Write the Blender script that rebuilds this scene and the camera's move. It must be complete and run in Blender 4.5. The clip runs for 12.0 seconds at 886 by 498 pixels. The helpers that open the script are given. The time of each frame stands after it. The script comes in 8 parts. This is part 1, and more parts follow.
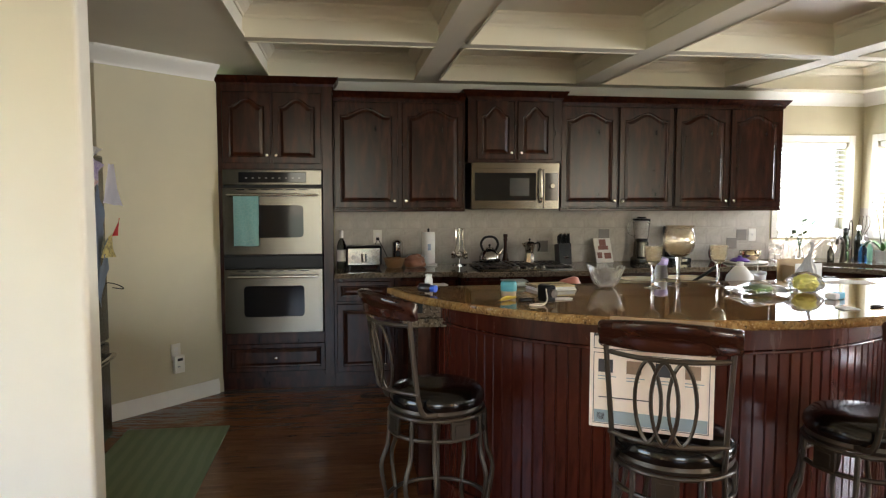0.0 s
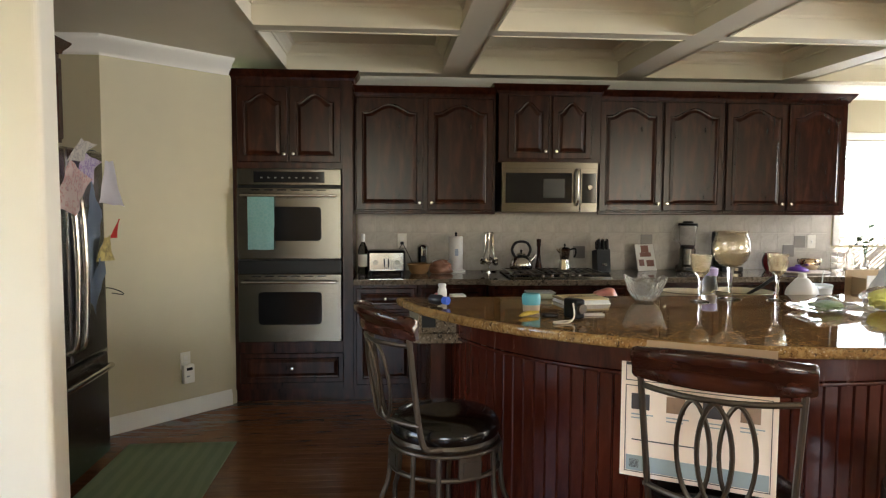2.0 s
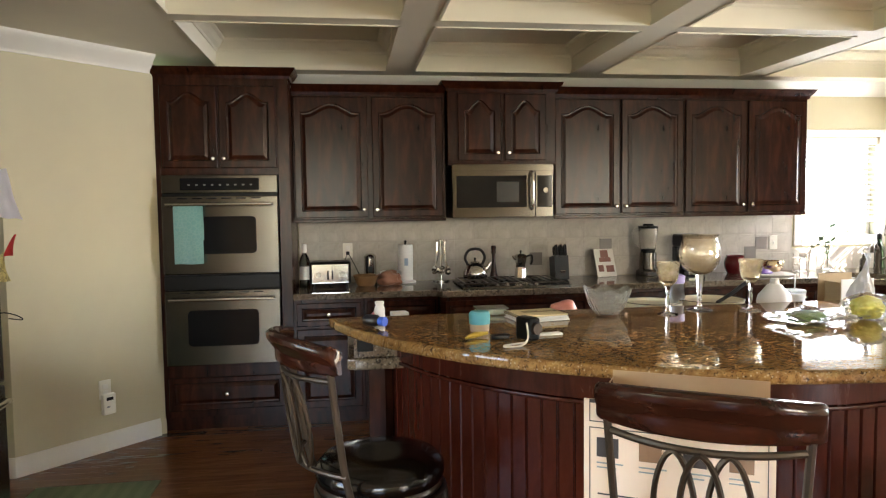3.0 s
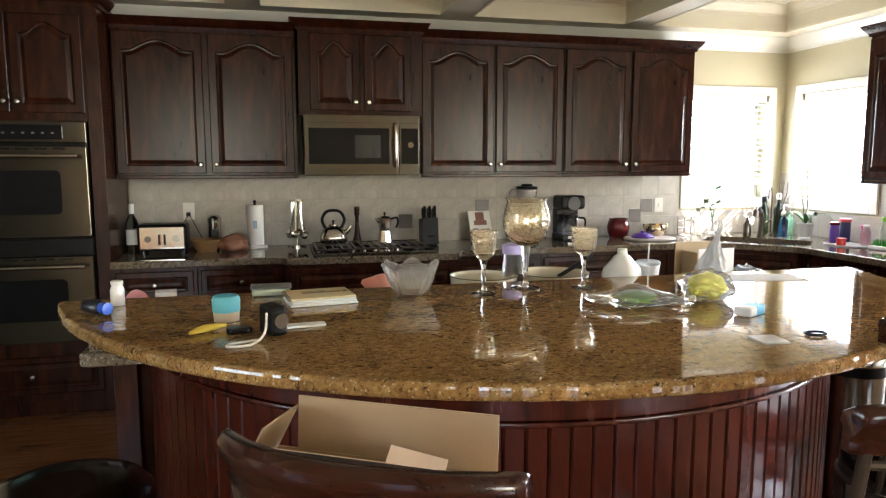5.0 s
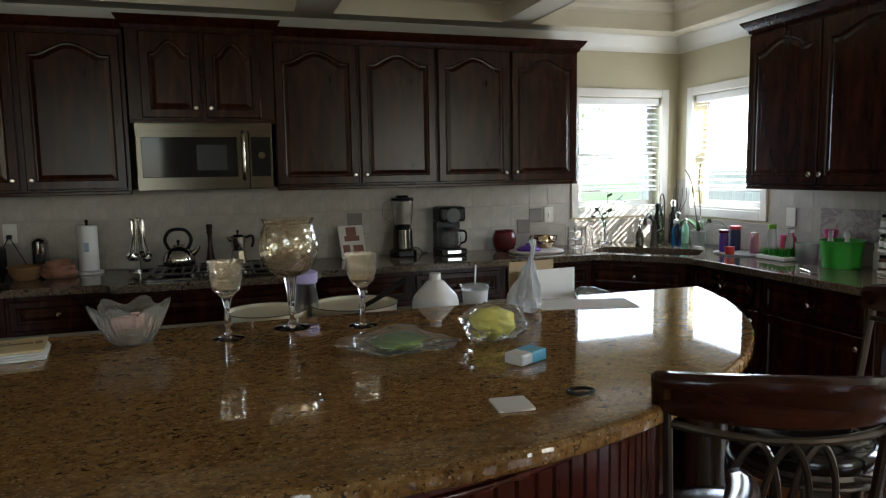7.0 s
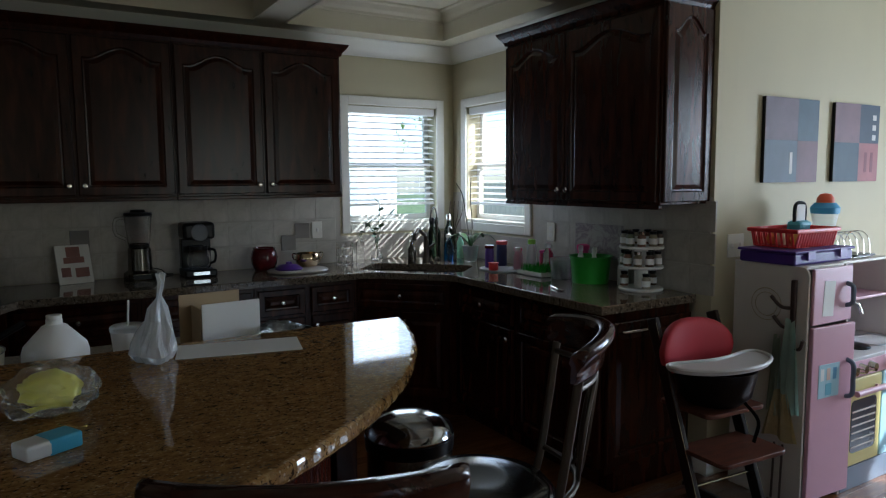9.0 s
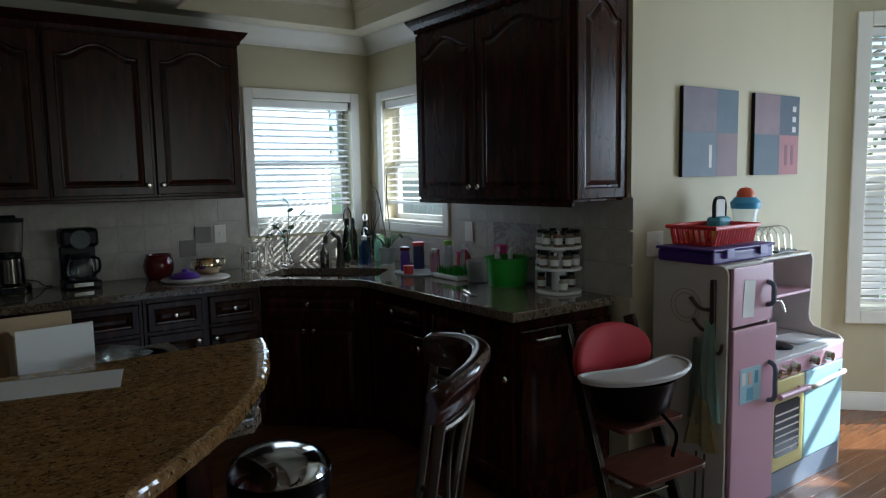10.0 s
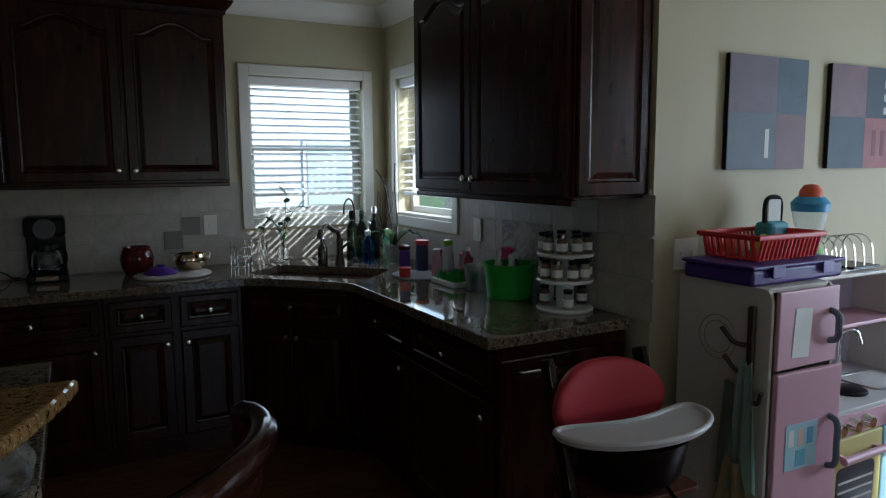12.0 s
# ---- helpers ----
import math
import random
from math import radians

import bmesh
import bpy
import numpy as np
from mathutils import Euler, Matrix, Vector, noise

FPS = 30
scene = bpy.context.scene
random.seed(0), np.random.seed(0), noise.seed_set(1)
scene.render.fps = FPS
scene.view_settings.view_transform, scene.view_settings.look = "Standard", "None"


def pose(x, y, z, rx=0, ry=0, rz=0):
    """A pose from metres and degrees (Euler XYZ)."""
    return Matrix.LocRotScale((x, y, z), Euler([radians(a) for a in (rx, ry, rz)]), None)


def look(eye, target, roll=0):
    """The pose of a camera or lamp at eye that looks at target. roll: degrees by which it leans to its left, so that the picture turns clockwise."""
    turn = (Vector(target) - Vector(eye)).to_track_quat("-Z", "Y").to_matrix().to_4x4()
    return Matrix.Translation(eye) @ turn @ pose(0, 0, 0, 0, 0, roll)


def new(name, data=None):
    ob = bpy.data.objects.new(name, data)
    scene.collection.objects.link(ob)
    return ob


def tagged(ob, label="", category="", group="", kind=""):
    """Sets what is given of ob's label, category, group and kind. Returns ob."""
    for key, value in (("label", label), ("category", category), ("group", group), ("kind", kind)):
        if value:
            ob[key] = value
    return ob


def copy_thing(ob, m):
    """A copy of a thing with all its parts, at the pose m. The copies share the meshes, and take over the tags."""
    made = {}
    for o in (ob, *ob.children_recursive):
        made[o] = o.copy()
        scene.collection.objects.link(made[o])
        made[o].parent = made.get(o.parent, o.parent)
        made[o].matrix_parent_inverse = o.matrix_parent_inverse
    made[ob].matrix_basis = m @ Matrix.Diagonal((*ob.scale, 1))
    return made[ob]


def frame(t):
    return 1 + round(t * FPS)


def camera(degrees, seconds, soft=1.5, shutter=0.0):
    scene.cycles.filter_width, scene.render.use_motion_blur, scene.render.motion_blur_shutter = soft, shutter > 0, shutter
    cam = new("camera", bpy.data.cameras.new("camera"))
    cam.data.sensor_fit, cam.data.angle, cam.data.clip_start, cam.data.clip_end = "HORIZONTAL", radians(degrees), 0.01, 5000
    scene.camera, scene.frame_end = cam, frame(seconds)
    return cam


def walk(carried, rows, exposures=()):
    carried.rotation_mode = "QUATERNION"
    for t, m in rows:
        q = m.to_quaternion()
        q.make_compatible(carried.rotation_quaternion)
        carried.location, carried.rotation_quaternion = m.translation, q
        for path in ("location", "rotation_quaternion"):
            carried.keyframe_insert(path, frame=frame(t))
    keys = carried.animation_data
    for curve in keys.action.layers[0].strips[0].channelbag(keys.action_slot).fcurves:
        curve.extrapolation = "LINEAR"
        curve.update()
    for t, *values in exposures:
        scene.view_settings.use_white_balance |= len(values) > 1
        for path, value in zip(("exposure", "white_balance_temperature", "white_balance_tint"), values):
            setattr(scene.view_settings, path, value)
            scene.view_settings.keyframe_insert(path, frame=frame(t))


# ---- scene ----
cam = camera(65.8, 12.0, 1.2)
METRES, EYE, TILT, LEAN, TURN = 4.0, 1.53, 0.0, 0.0, -8.2
ROWS = [
    (0.0, 0.0, 0.0, 0.0, 0.0, -4.34, -0.01),
    (0.5, -0.0066, 0.0015, -0.0026, -1.64, -4.84, 0.45),
    (1.0, 0.0082, 0.0287, -0.0021, 1.77, -5.55, 0.47),
    (1.5, 0.0246, 0.0608, -0.0014, 2.84, -3.75, -0.39),
    (2.0, 0.029, 0.0952, -0.0043, 3.58, -4.02, -0.25),
    (2.5, 0.0298, 0.149, -0.002, 3.87, -3.58, -0.09),
    (3.0, 0.0465, 0.185, -0.0049, 0.21, -3.53, 0.76),
    (5.0, 0.1767, 0.3064, -0.0079, -5.48, -7.06, 0.06),
    (5.5, 0.2132, 0.3264, -0.0097, -8.48, -7.19, 0.79),
    (6.0, 0.26, 0.334, -0.0095, -8.15, -7.15, 0.23),
    (6.5, 0.2927, 0.3555, -0.0113, -6.17, -7.33, 0.44),
    (7.0, 0.3284, 0.3924, -0.0066, -9.61, -6.38, 0.98),
    (9.0, 0.4788, 0.4426, -0.0033, -22.88, -5.77, 0.42),
    (9.5, 0.5163, 0.4711, -0.0003, -27.8, -4.75, 0.28),
    (10.0, 0.555, 0.4841, -0.004, -27.37, -6.03, 1.08),
    (10.5, 0.609, 0.4927, -0.0023, -24.39, -6.62, -0.56),
    (11.0, 0.6496, 0.5215, -0.0038, -21.96, -7.56, -0.85),
    (11.5, 0.6871, 0.5564, -0.0039, -23.17, -6.6, -0.68),
    (12.0, 0.7176, 0.5693, -0.0041, -20.2, -6.96, 0.37),
]
EXPOSURES = [(0.0, 3.5, 6230, 13), (1.5, 3.44, 6280, 13), (3.0, 3.95, 6420, 14), (5.0, 3.95, 6180, 12), (5.5, 3.4, 6100, 10), (6.0, 2.92, 5950, 10), (7.0, 2.42, 5720, 8), (9.0, 1.22, 5270, 7), (10.0, 1.08, 5220, 4), (11.0, 1.03, 5220, 5), (12.0, 0.7, 5180, 5)]
walk(cam, [(t, pose(0, 0, EYE, TILT, LEAN, TURN) @ pose(METRES * x, METRES * y, METRES * z, 90 + pitch, roll, yaw)) for t, x, y, z, yaw, pitch, roll in ROWS], EXPOSURES)

# ---- world, sun, large lights ----
SUN = Vector((-1.0, 0.8, -0.85)).normalized()
world = bpy.data.worlds.new("sky")
scene.world = world
world.use_nodes = True
wn = world.node_tree
sky = wn.nodes.new("ShaderNodeTexSky")
sky.sky_type = "NISHITA"
sky.sun_disc = False
sky.sun_elevation = math.asin(-SUN.z)
sky.sun_rotation = math.atan2(-SUN.x, -SUN.y)
wn.nodes["Background"].inputs["Strength"].default_value = 0.15
wn.links.new(sky.outputs[0], wn.nodes["Background"].inputs["Color"])

sun_data = bpy.data.lights.new("sun", "SUN")
sun_data.energy, sun_data.angle, sun_data.color = 5.0, radians(0.6), (1.0, 0.93, 0.82)
sun_lamp = new("sun", sun_data)
sun_lamp.matrix_world = look((12, -6, 9), Vector((12, -6, 9)) + SUN)

BAY_LX = 7.72


def room_light(name, eye, target, width, height, watts, color=(0.93, 0.96, 1.0)):
    """A rectangular area lamp: skylight at an opening, or an added fill."""
    d = bpy.data.lights.new(name, "AREA")
    d.shape, d.size, d.size_y, d.energy, d.color = "RECTANGLE", width, height, watts, color
    o = new(name, d)
    o.matrix_world = look(eye, target)
    return o


# added rear fill at an unseen opening; no known window there
room_light("fill_rear_a", (-0.3, -3.46, 1.45), (-0.3, 0, 1.45), 1.6, 1.7, 2.6, (1.0, 0.95, 0.87))
room_light("skylight_rear_b", (5.5, -3.46, 1.45), (5.5, 0, 1.45), 1.8, 1.7, 5.4, (1.0, 0.95, 0.87))
# added fill from the west to brighten the cream wall; no known window
room_light("fill_west", (-2.96, 1.3, 1.4), (0, 1.3, 1.4), 1.4, 1.6, 1.3, (1.0, 0.96, 0.9))
room_light("skylight_bay_a", (BAY_LX, 2.28, 1.25), (0, 2.28, 1.25), 0.58, 1.2, 17)
room_light("skylight_bay_b", (BAY_LX, 1.64, 1.96), (0, 1.64, 1.96), 0.45, 0.7, 6.0)
room_light("skylight_sink", (4.505, 6.13, 1.63), (4.505, 0, 1.63), 0.7, 0.8, 1.9)
room_light("skylight_side", (5.06, 5.535, 1.63), (0, 5.535, 1.63), 0.7, 0.8, 1.9)

# ---- materials ----


def principled(name, rough=0.5, metal=0.0, base=(0.5, 0.5, 0.5)):
    m = bpy.data.materials.new(name)
    m.use_nodes = True
    b = m.node_tree.nodes["Principled BSDF"]
    b.inputs["Base Color"].default_value = (*base, 1)
    b.inputs["Roughness"].default_value = rough
    b.inputs["Metallic"].default_value = metal
    return m, m.node_tree, b


def link(nt, a, b):
    nt.links.new(a, b)


def coords(nt, scale=(1, 1, 1), space="Object"):
    tc = nt.nodes.new("ShaderNodeTexCoord")
    mp = nt.nodes.new("ShaderNodeMapping")
    mp.inputs["Scale"].default_value = scale
    link(nt, tc.outputs[space], mp.inputs["Vector"])
    return mp.outputs["Vector"]


def noise_tex(nt, vec, scale, detail=4.0, rough=0.6, distort=0.0):
    n = nt.nodes.new("ShaderNodeTexNoise")
    n.inputs["Scale"].default_value = scale
    n.inputs["Detail"].default_value = detail
    n.inputs["Roughness"].default_value = rough
    n.inputs["Distortion"].default_value = distort
    link(nt, vec, n.inputs["Vector"])
    return n.outputs["Fac"]


def ramp(nt, fac, stops):
    r = nt.nodes.new("ShaderNodeValToRGB")
    e = r.color_ramp.elements
    while len(e) < len(stops):
        e.new(0.5)
    for i, (p, c) in enumerate(stops):
        e[i].position, e[i].color = p, (*c, 1)
    link(nt, fac, r.inputs["Fac"])
    return r.outputs["Color"]


def mix(nt, a, b, fac, mode="MIX"):
    m = nt.nodes.new("ShaderNodeMix")
    m.data_type, m.blend_type = "RGBA", mode
    for val, i in ((fac, 0), (a, 6), (b, 7)):
        if hasattr(val, "links"):
            link(nt, val, m.inputs[i])
        elif i == 0:
            m.inputs[0].default_value = val
        else:
            m.inputs[i].default_value = (*val, 1)
    return m.outputs[2]


def bump(nt, bsdf, height, strength=0.2, dist=0.002):
    b = nt.nodes.new("ShaderNodeBump")
    b.inputs["Strength"].default_value = strength
    b.inputs["Distance"].default_value = dist
    link(nt, height, b.inputs["Height"])
    link(nt, b.outputs["Normal"], bsdf.inputs["Normal"])


def random_tint(nt, color, low, high):
    """Vary the colour from piece to piece."""
    oi = nt.nodes.new("ShaderNodeObjectInfo")
    mr = nt.nodes.new("ShaderNodeMapRange")
    mr.inputs["To Min"].default_value, mr.inputs["To Max"].default_value = low, high
    link(nt, oi.outputs["Random"], mr.inputs["Value"])
    hs = nt.nodes.new("ShaderNodeHueSaturation")
    link(nt, mr.outputs["Result"], hs.inputs["Value"])
    link(nt, color, hs.inputs["Color"])
    return hs.outputs["Color"]


def rough_range(nt, bsdf, fac, low, high):
    mr = nt.nodes.new("ShaderNodeMapRange")
    mr.inputs["To Min"].default_value, mr.inputs["To Max"].default_value = low, high
    link(nt, fac, mr.inputs["Value"])
    link(nt, mr.outputs["Result"], bsdf.inputs["Roughness"])


def wood(name, dark, mid, light, scale, rough=(0.25, 0.4), tint=None, bumps=0.12, coat=0.0):
    m, nt, b = principled(name)
    v = coords(nt, scale)
    grain = noise_tex(nt, v, 6.0, 6.0, 0.62, 0.6)
    broad = noise_tex(nt, coords(nt, (1.6, 1.6, 1.6)), 1.4, 3.0)
    c = ramp(nt, grain, [(0.3, dark), (0.52, mid), (0.75, light)])
    c = mix(nt, c, dark, ramp(nt, broad, [(0.42, (0, 0, 0)), (0.72, (0.55, 0.55, 0.55))]))
    if tint:
        c = random_tint(nt, c, *tint)
    link(nt, c, b.inputs["Base Color"])
    rough_range(nt, b, grain, *rough)
    b.inputs["Coat Weight"].default_value = coat
    b.inputs["Specular IOR Level"].default_value = 0.25
    b.inputs["Coat Roughness"].default_value = 0.15
    bump(nt, b, grain, bumps, 0.0015)
    return m


def painted(name, base, rough=0.5, var=0.06, scale=60.0, bumps=0.08, metal=0.0):
    m, nt, b = principled(name, rough, metal)
    v = coords(nt)
    fine = noise_tex(nt, v, scale, 3.0)
    broad = noise_tex(nt, v, 2.2, 3.0)
    lo = tuple(c * (1 - var) for c in base)
    hi = tuple(min(1, c * (1 + var)) for c in base)
    c = mix(nt, ramp(nt, broad, [(0.3, lo), (0.7, hi)]), lo, ramp(nt, fine, [(0.5, (0, 0, 0)), (0.8, (0.4, 0.4, 0.4))]))
    link(nt, c, b.inputs["Base Color"])
    rough_range(nt, b, broad, rough * 0.88, min(1, rough * 1.15))
    if bumps:
        bump(nt, b, fine, bumps, 0.001)
    return m


def steel(name, base=(0.56, 0.54, 0.5), rough=0.3, scale=(2, 2, 160)):
    m, nt, b = principled(name, rough, 1.0, base)
    g = noise_tex(nt, coords(nt, scale), 3.0, 4.0)
    rough_range(nt, b, g, rough * 0.92, rough * 1.12)
    c = ramp(nt, g, [(0.3, tuple(x * 0.96 for x in base)), (0.7, tuple(min(1, x * 1.03) for x in base))])
    link(nt, c, b.inputs["Base Color"])
    bump(nt, b, g, 0.015, 0.0003)
    return m


def glass(name, color=(1, 1, 1), rough=0.0, ior=1.45):
    m, nt, b = principled(name, rough, 0.0, color)
    b.inputs["Transmission Weight"].default_value = 1.0
    b.inputs["IOR"].default_value = ior
    return m


CABINET = wood("dark_cherry_wood", (0.015, 0.0037, 0.0016), (0.034, 0.0083, 0.0032), (0.064, 0.0165, 0.0062), (3.2, 3.2, 0.5), (0.24, 0.28), None, 0.0005, 0.0)
CABINET.node_tree.nodes["Principled BSDF"].inputs["Specular IOR Level"].default_value = 0.28
BEAD = wood("red_cherry_wood", (0.028, 0.0052, 0.0030), (0.056, 0.0103, 0.0053), (0.090, 0.0190, 0.0094), (4, 4, 0.6), (0.20, 0.32), None, 0.012, 0.12)
PLANK = wood("oak_plank", (0.115, 0.044, 0.017), (0.175, 0.070, 0.027), (0.235, 0.10, 0.041), (0.7, 5, 3), (0.17, 0.28), (0.82, 1.16), 0.04, 0.2)
BARSTOOL_WOOD = wood("stool_rail_wood", (0.016, 0.0045, 0.003), (0.032, 0.0090, 0.0052), (0.054, 0.0165, 0.0092), (1.0, 4, 4), (0.14, 0.2), None, 0.01, 0.0)
BARSTOOL_WOOD.node_tree.nodes["Principled BSDF"].inputs["Specular IOR Level"].default_value = 0.38
WALNUT = wood("highchair_wood", (0.05, 0.016, 0.01), (0.10, 0.034, 0.02), (0.16, 0.06, 0.035), (1, 5, 5), (0.3, 0.45))
WALL = painted("khaki_wall_paint", (0.54, 0.485, 0.325), 0.62, 0.035, 220, 0.12)
WHITE_WALL = painted("cream_wall_paint", (0.76, 0.72, 0.615), 0.6, 0.03, 220, 0.12)
CEIL = painted("cream_ceiling_paint", (0.76, 0.70, 0.55), 0.6, 0.035, 160, 0.1)
TRIM = painted("white_trim_paint", (0.80, 0.77, 0.69), 0.35, 0.03, 90, 0.03)
STEEL = steel("stainless_steel", (0.15, 0.138, 0.115), 0.24, (1, 1, 220))
_steel = STEEL.node_tree.nodes["Principled BSDF"]
_steel.inputs["Anisotropic"].default_value = 0.75
_grain = STEEL.node_tree.nodes.new("ShaderNodeCombineXYZ")
_grain.inputs["Z"].default_value = 1.0
STEEL.node_tree.links.new(_grain.outputs["Vector"], _steel.inputs["Tangent"])
DARK_STEEL = steel("fridge_steel", (0.23, 0.225, 0.215), 0.26, (2, 2, 120))
HANDLE_STEEL = steel("polished_handle_steel", (0.52, 0.49, 0.44), 0.18, (20, 20, 20))
CHROME = steel("chrome", (0.75, 0.74, 0.72), 0.09, (20, 20, 20))
NICKEL = steel("brushed_nickel_knob", (0.7, 0.66, 0.6), 0.2, (40, 40, 40))
BLACK_GLASS = painted("black_oven_glass", (0.012, 0.012, 0.013), 0.06, 0.1, 20, 0.0)
BLACK = painted("black_plastic", (0.0025, 0.0025, 0.003), 0.32, 0.15, 200, 0.05)
IRON = painted("bronzed_iron", (0.072, 0.056, 0.041), 0.38, 0.25, 120, 0.15, 0.75)
LEATHER = painted("black_leather", (0.004, 0.0036, 0.0036), 0.15, 0.2, 200, 0.08)
for dull in (BLACK, BLACK_GLASS):
    dull.node_tree.nodes["Principled BSDF"].inputs["Specular IOR Level"].default_value = 0.22
GLASS = glass("clear_glass")
PANE = glass("window_glass", (0.97, 0.99, 0.98), 0.0, 1.02)


def make_granite(name, stops, dark, pale, flecks):
    """Polished stone: fine mottled ground, drawn-out dark flecks and small pale crystals."""
    m, nt, b = principled(name, 0.06)
    v = coords(nt)
    big = noise_tex(nt, v, 9.0, 3.0, 0.5, 0.4)
    fine = noise_tex(nt, coords(nt, (1, 1.5, 1)), 48.0, 6.0, 0.72, 0.6)
    c = ramp(nt, fine, stops)
    c = mix(nt, c, stops[0][1], ramp(nt, big, [(0.45, (0, 0, 0)), (0.75, (0.45, 0.45, 0.45))]))
    grit = noise_tex(nt, v, 130.0, 4.0, 0.75)
    c = mix(nt, c, dark, ramp(nt, grit, [(0.35, (0.9, 0.9, 0.9)), (0.42, (0, 0, 0))]))
    clump = noise_tex(nt, coords(nt, (1, 2.4, 1)), 58.0, 3.0, 0.6, 0.9)
    c = mix(nt, c, dark, ramp(nt, clump, [(flecks, (0, 0, 0)), (flecks + 0.05, (0.9, 0.9, 0.9))]))
    vo = nt.nodes.new("ShaderNodeTexVoronoi")
    vo.inputs["Scale"].default_value = 75.0
    link(nt, coords(nt, (1, 1.7, 1)), vo.inputs["Vector"])
    c = mix(nt, c, pale, ramp(nt, vo.outputs["Distance"], [(0.12, (0.7, 0.7, 0.7)), (0.26, (0, 0, 0))]))
    link(nt, c, b.inputs["Base Color"])
    rough_range(nt, b, grit, 0.025, 0.06)
    return m


GRANITE = make_granite("brown_granite", [(0.32, (0.15, 0.074, 0.022)), (0.45, (0.27, 0.15, 0.05)), (0.58, (0.37, 0.222, 0.082)), (0.74, (0.48, 0.335, 0.16))], (0.022, 0.013, 0.008), (0.60, 0.47, 0.30), 0.60)
# greyer copy of the brown granite, with cool window light put into its colour
COOL_LIT_GRANITE = make_granite("cool_lit_granite", [(0.32, (0.075, 0.055, 0.036)), (0.45, (0.15, 0.115, 0.078)), (0.58, (0.22, 0.175, 0.125)), (0.74, (0.34, 0.29, 0.22))], (0.016, 0.013, 0.011), (0.48, 0.44, 0.37), 0.56)


def make_tile():
    m, nt, b = principled("travertine_tile", 0.45)
    v = coords(nt, (1, 1, 1))
    big = noise_tex(nt, v, 12.0, 5.0, 0.7, 0.7)
    pit = noise_tex(nt, v, 90.0, 3.0)
    c = ramp(nt, big, [(0.3, (0.385, 0.345, 0.29)), (0.55, (0.465, 0.425, 0.365)), (0.8, (0.54, 0.50, 0.435))])
    c = random_tint(nt, c, 0.965, 1.035)
    link(nt, c, b.inputs["Base Color"])
    bump(nt, b, pit, 0.25, 0.001)
    return m


TILE = make_tile()
GROUT = painted("tile_grout", (0.44, 0.40, 0.345), 0.8, 0.1, 200, 0.2)
ACCENT = painted("grey_accent_tile", (0.20, 0.18, 0.16), 0.4, 0.2, 90, 0.2)

# ---- mesh helpers ----


def part(name, bm, material, parent=None, label="", smooth=False):
    """Links a bmesh as one mesh object under a thing or a part."""
    me = bpy.data.meshes.new(name)
    bm.to_mesh(me)
    bm.free()
    me.materials.append(material)
    if smooth:
        me.shade_smooth()
        me.set_sharp_from_angle(angle=radians(40))
    o = new(name, me)
    if parent is not None:
        o.parent = parent
    if label:
        tagged(o, label)
    return o


def thing(name, label, category, x=0, y=0, z=0, turn=0, group="", kind=""):
    o = new(name)
    o.empty_display_size = 0.05
    o.matrix_basis = pose(x, y, z, 0, 0, turn)
    return tagged(o, label, category, group, kind)


def structure(name, bm, material, label="", smooth=False):
    return tagged(part(name, bm, material, None, label, smooth), label, kind="structure")


def box(bm, x0, y0, z0, x1, y1, z1, bevel=0.0, m=None):
    r = bmesh.ops.create_cube(bm, size=1.0)
    vs = r["verts"]
    for v in vs:
        v.co = Vector((x0 + (v.co.x + 0.5) * (x1 - x0), y0 + (v.co.y + 0.5) * (y1 - y0), z0 + (v.co.z + 0.5) * (z1 - z0)))
    if m is not None:
        bmesh.ops.transform(bm, matrix=m, verts=vs)
    if bevel:
        es = list({e for v in vs for e in v.link_edges})
        bmesh.ops.bevel(bm, geom=es, offset=bevel, segments=2, profile=0.5, affect="EDGES")
    return bm


def boxed(x0, y0, z0, x1, y1, z1, bevel=0.0, m=None):
    return box(bmesh.new(), x0, y0, z0, x1, y1, z1, bevel, m)


def lathe(profile, segs=24, cx=0, cy=0, bm=None, wave=None):
    """Turns a list of (radius, height) round the vertical axis. wave(angle, radius, z) may change the radius."""
    bm = bm or bmesh.new()
    rings = []
    for r, z in profile:
        if r <= 1e-6:
            rings.append([bm.verts.new((cx, cy, z))])
        else:
            ring = []
            for i in range(segs):
                a = 2 * math.pi * i / segs
                rr = wave(a, r, z) if wave else r
                ring.append(bm.verts.new((cx + rr * math.cos(a), cy + rr * math.sin(a), z)))
            rings.append(ring)
    for a, b in zip(rings, rings[1:]):
        for i in range(segs):
            j = (i + 1) % segs
            if len(a) == 1 and len(b) == 1:
                continue
            if len(a) == 1:
                bm.faces.new((a[0], b[j], b[i]))
            elif len(b) == 1:
                bm.faces.new((a[i], a[j], b[0]))
            else:
                bm.faces.new((a[i], a[j], b[j], b[i]))
    bmesh.ops.recalc_face_normals(bm, faces=bm.faces)
    return bm


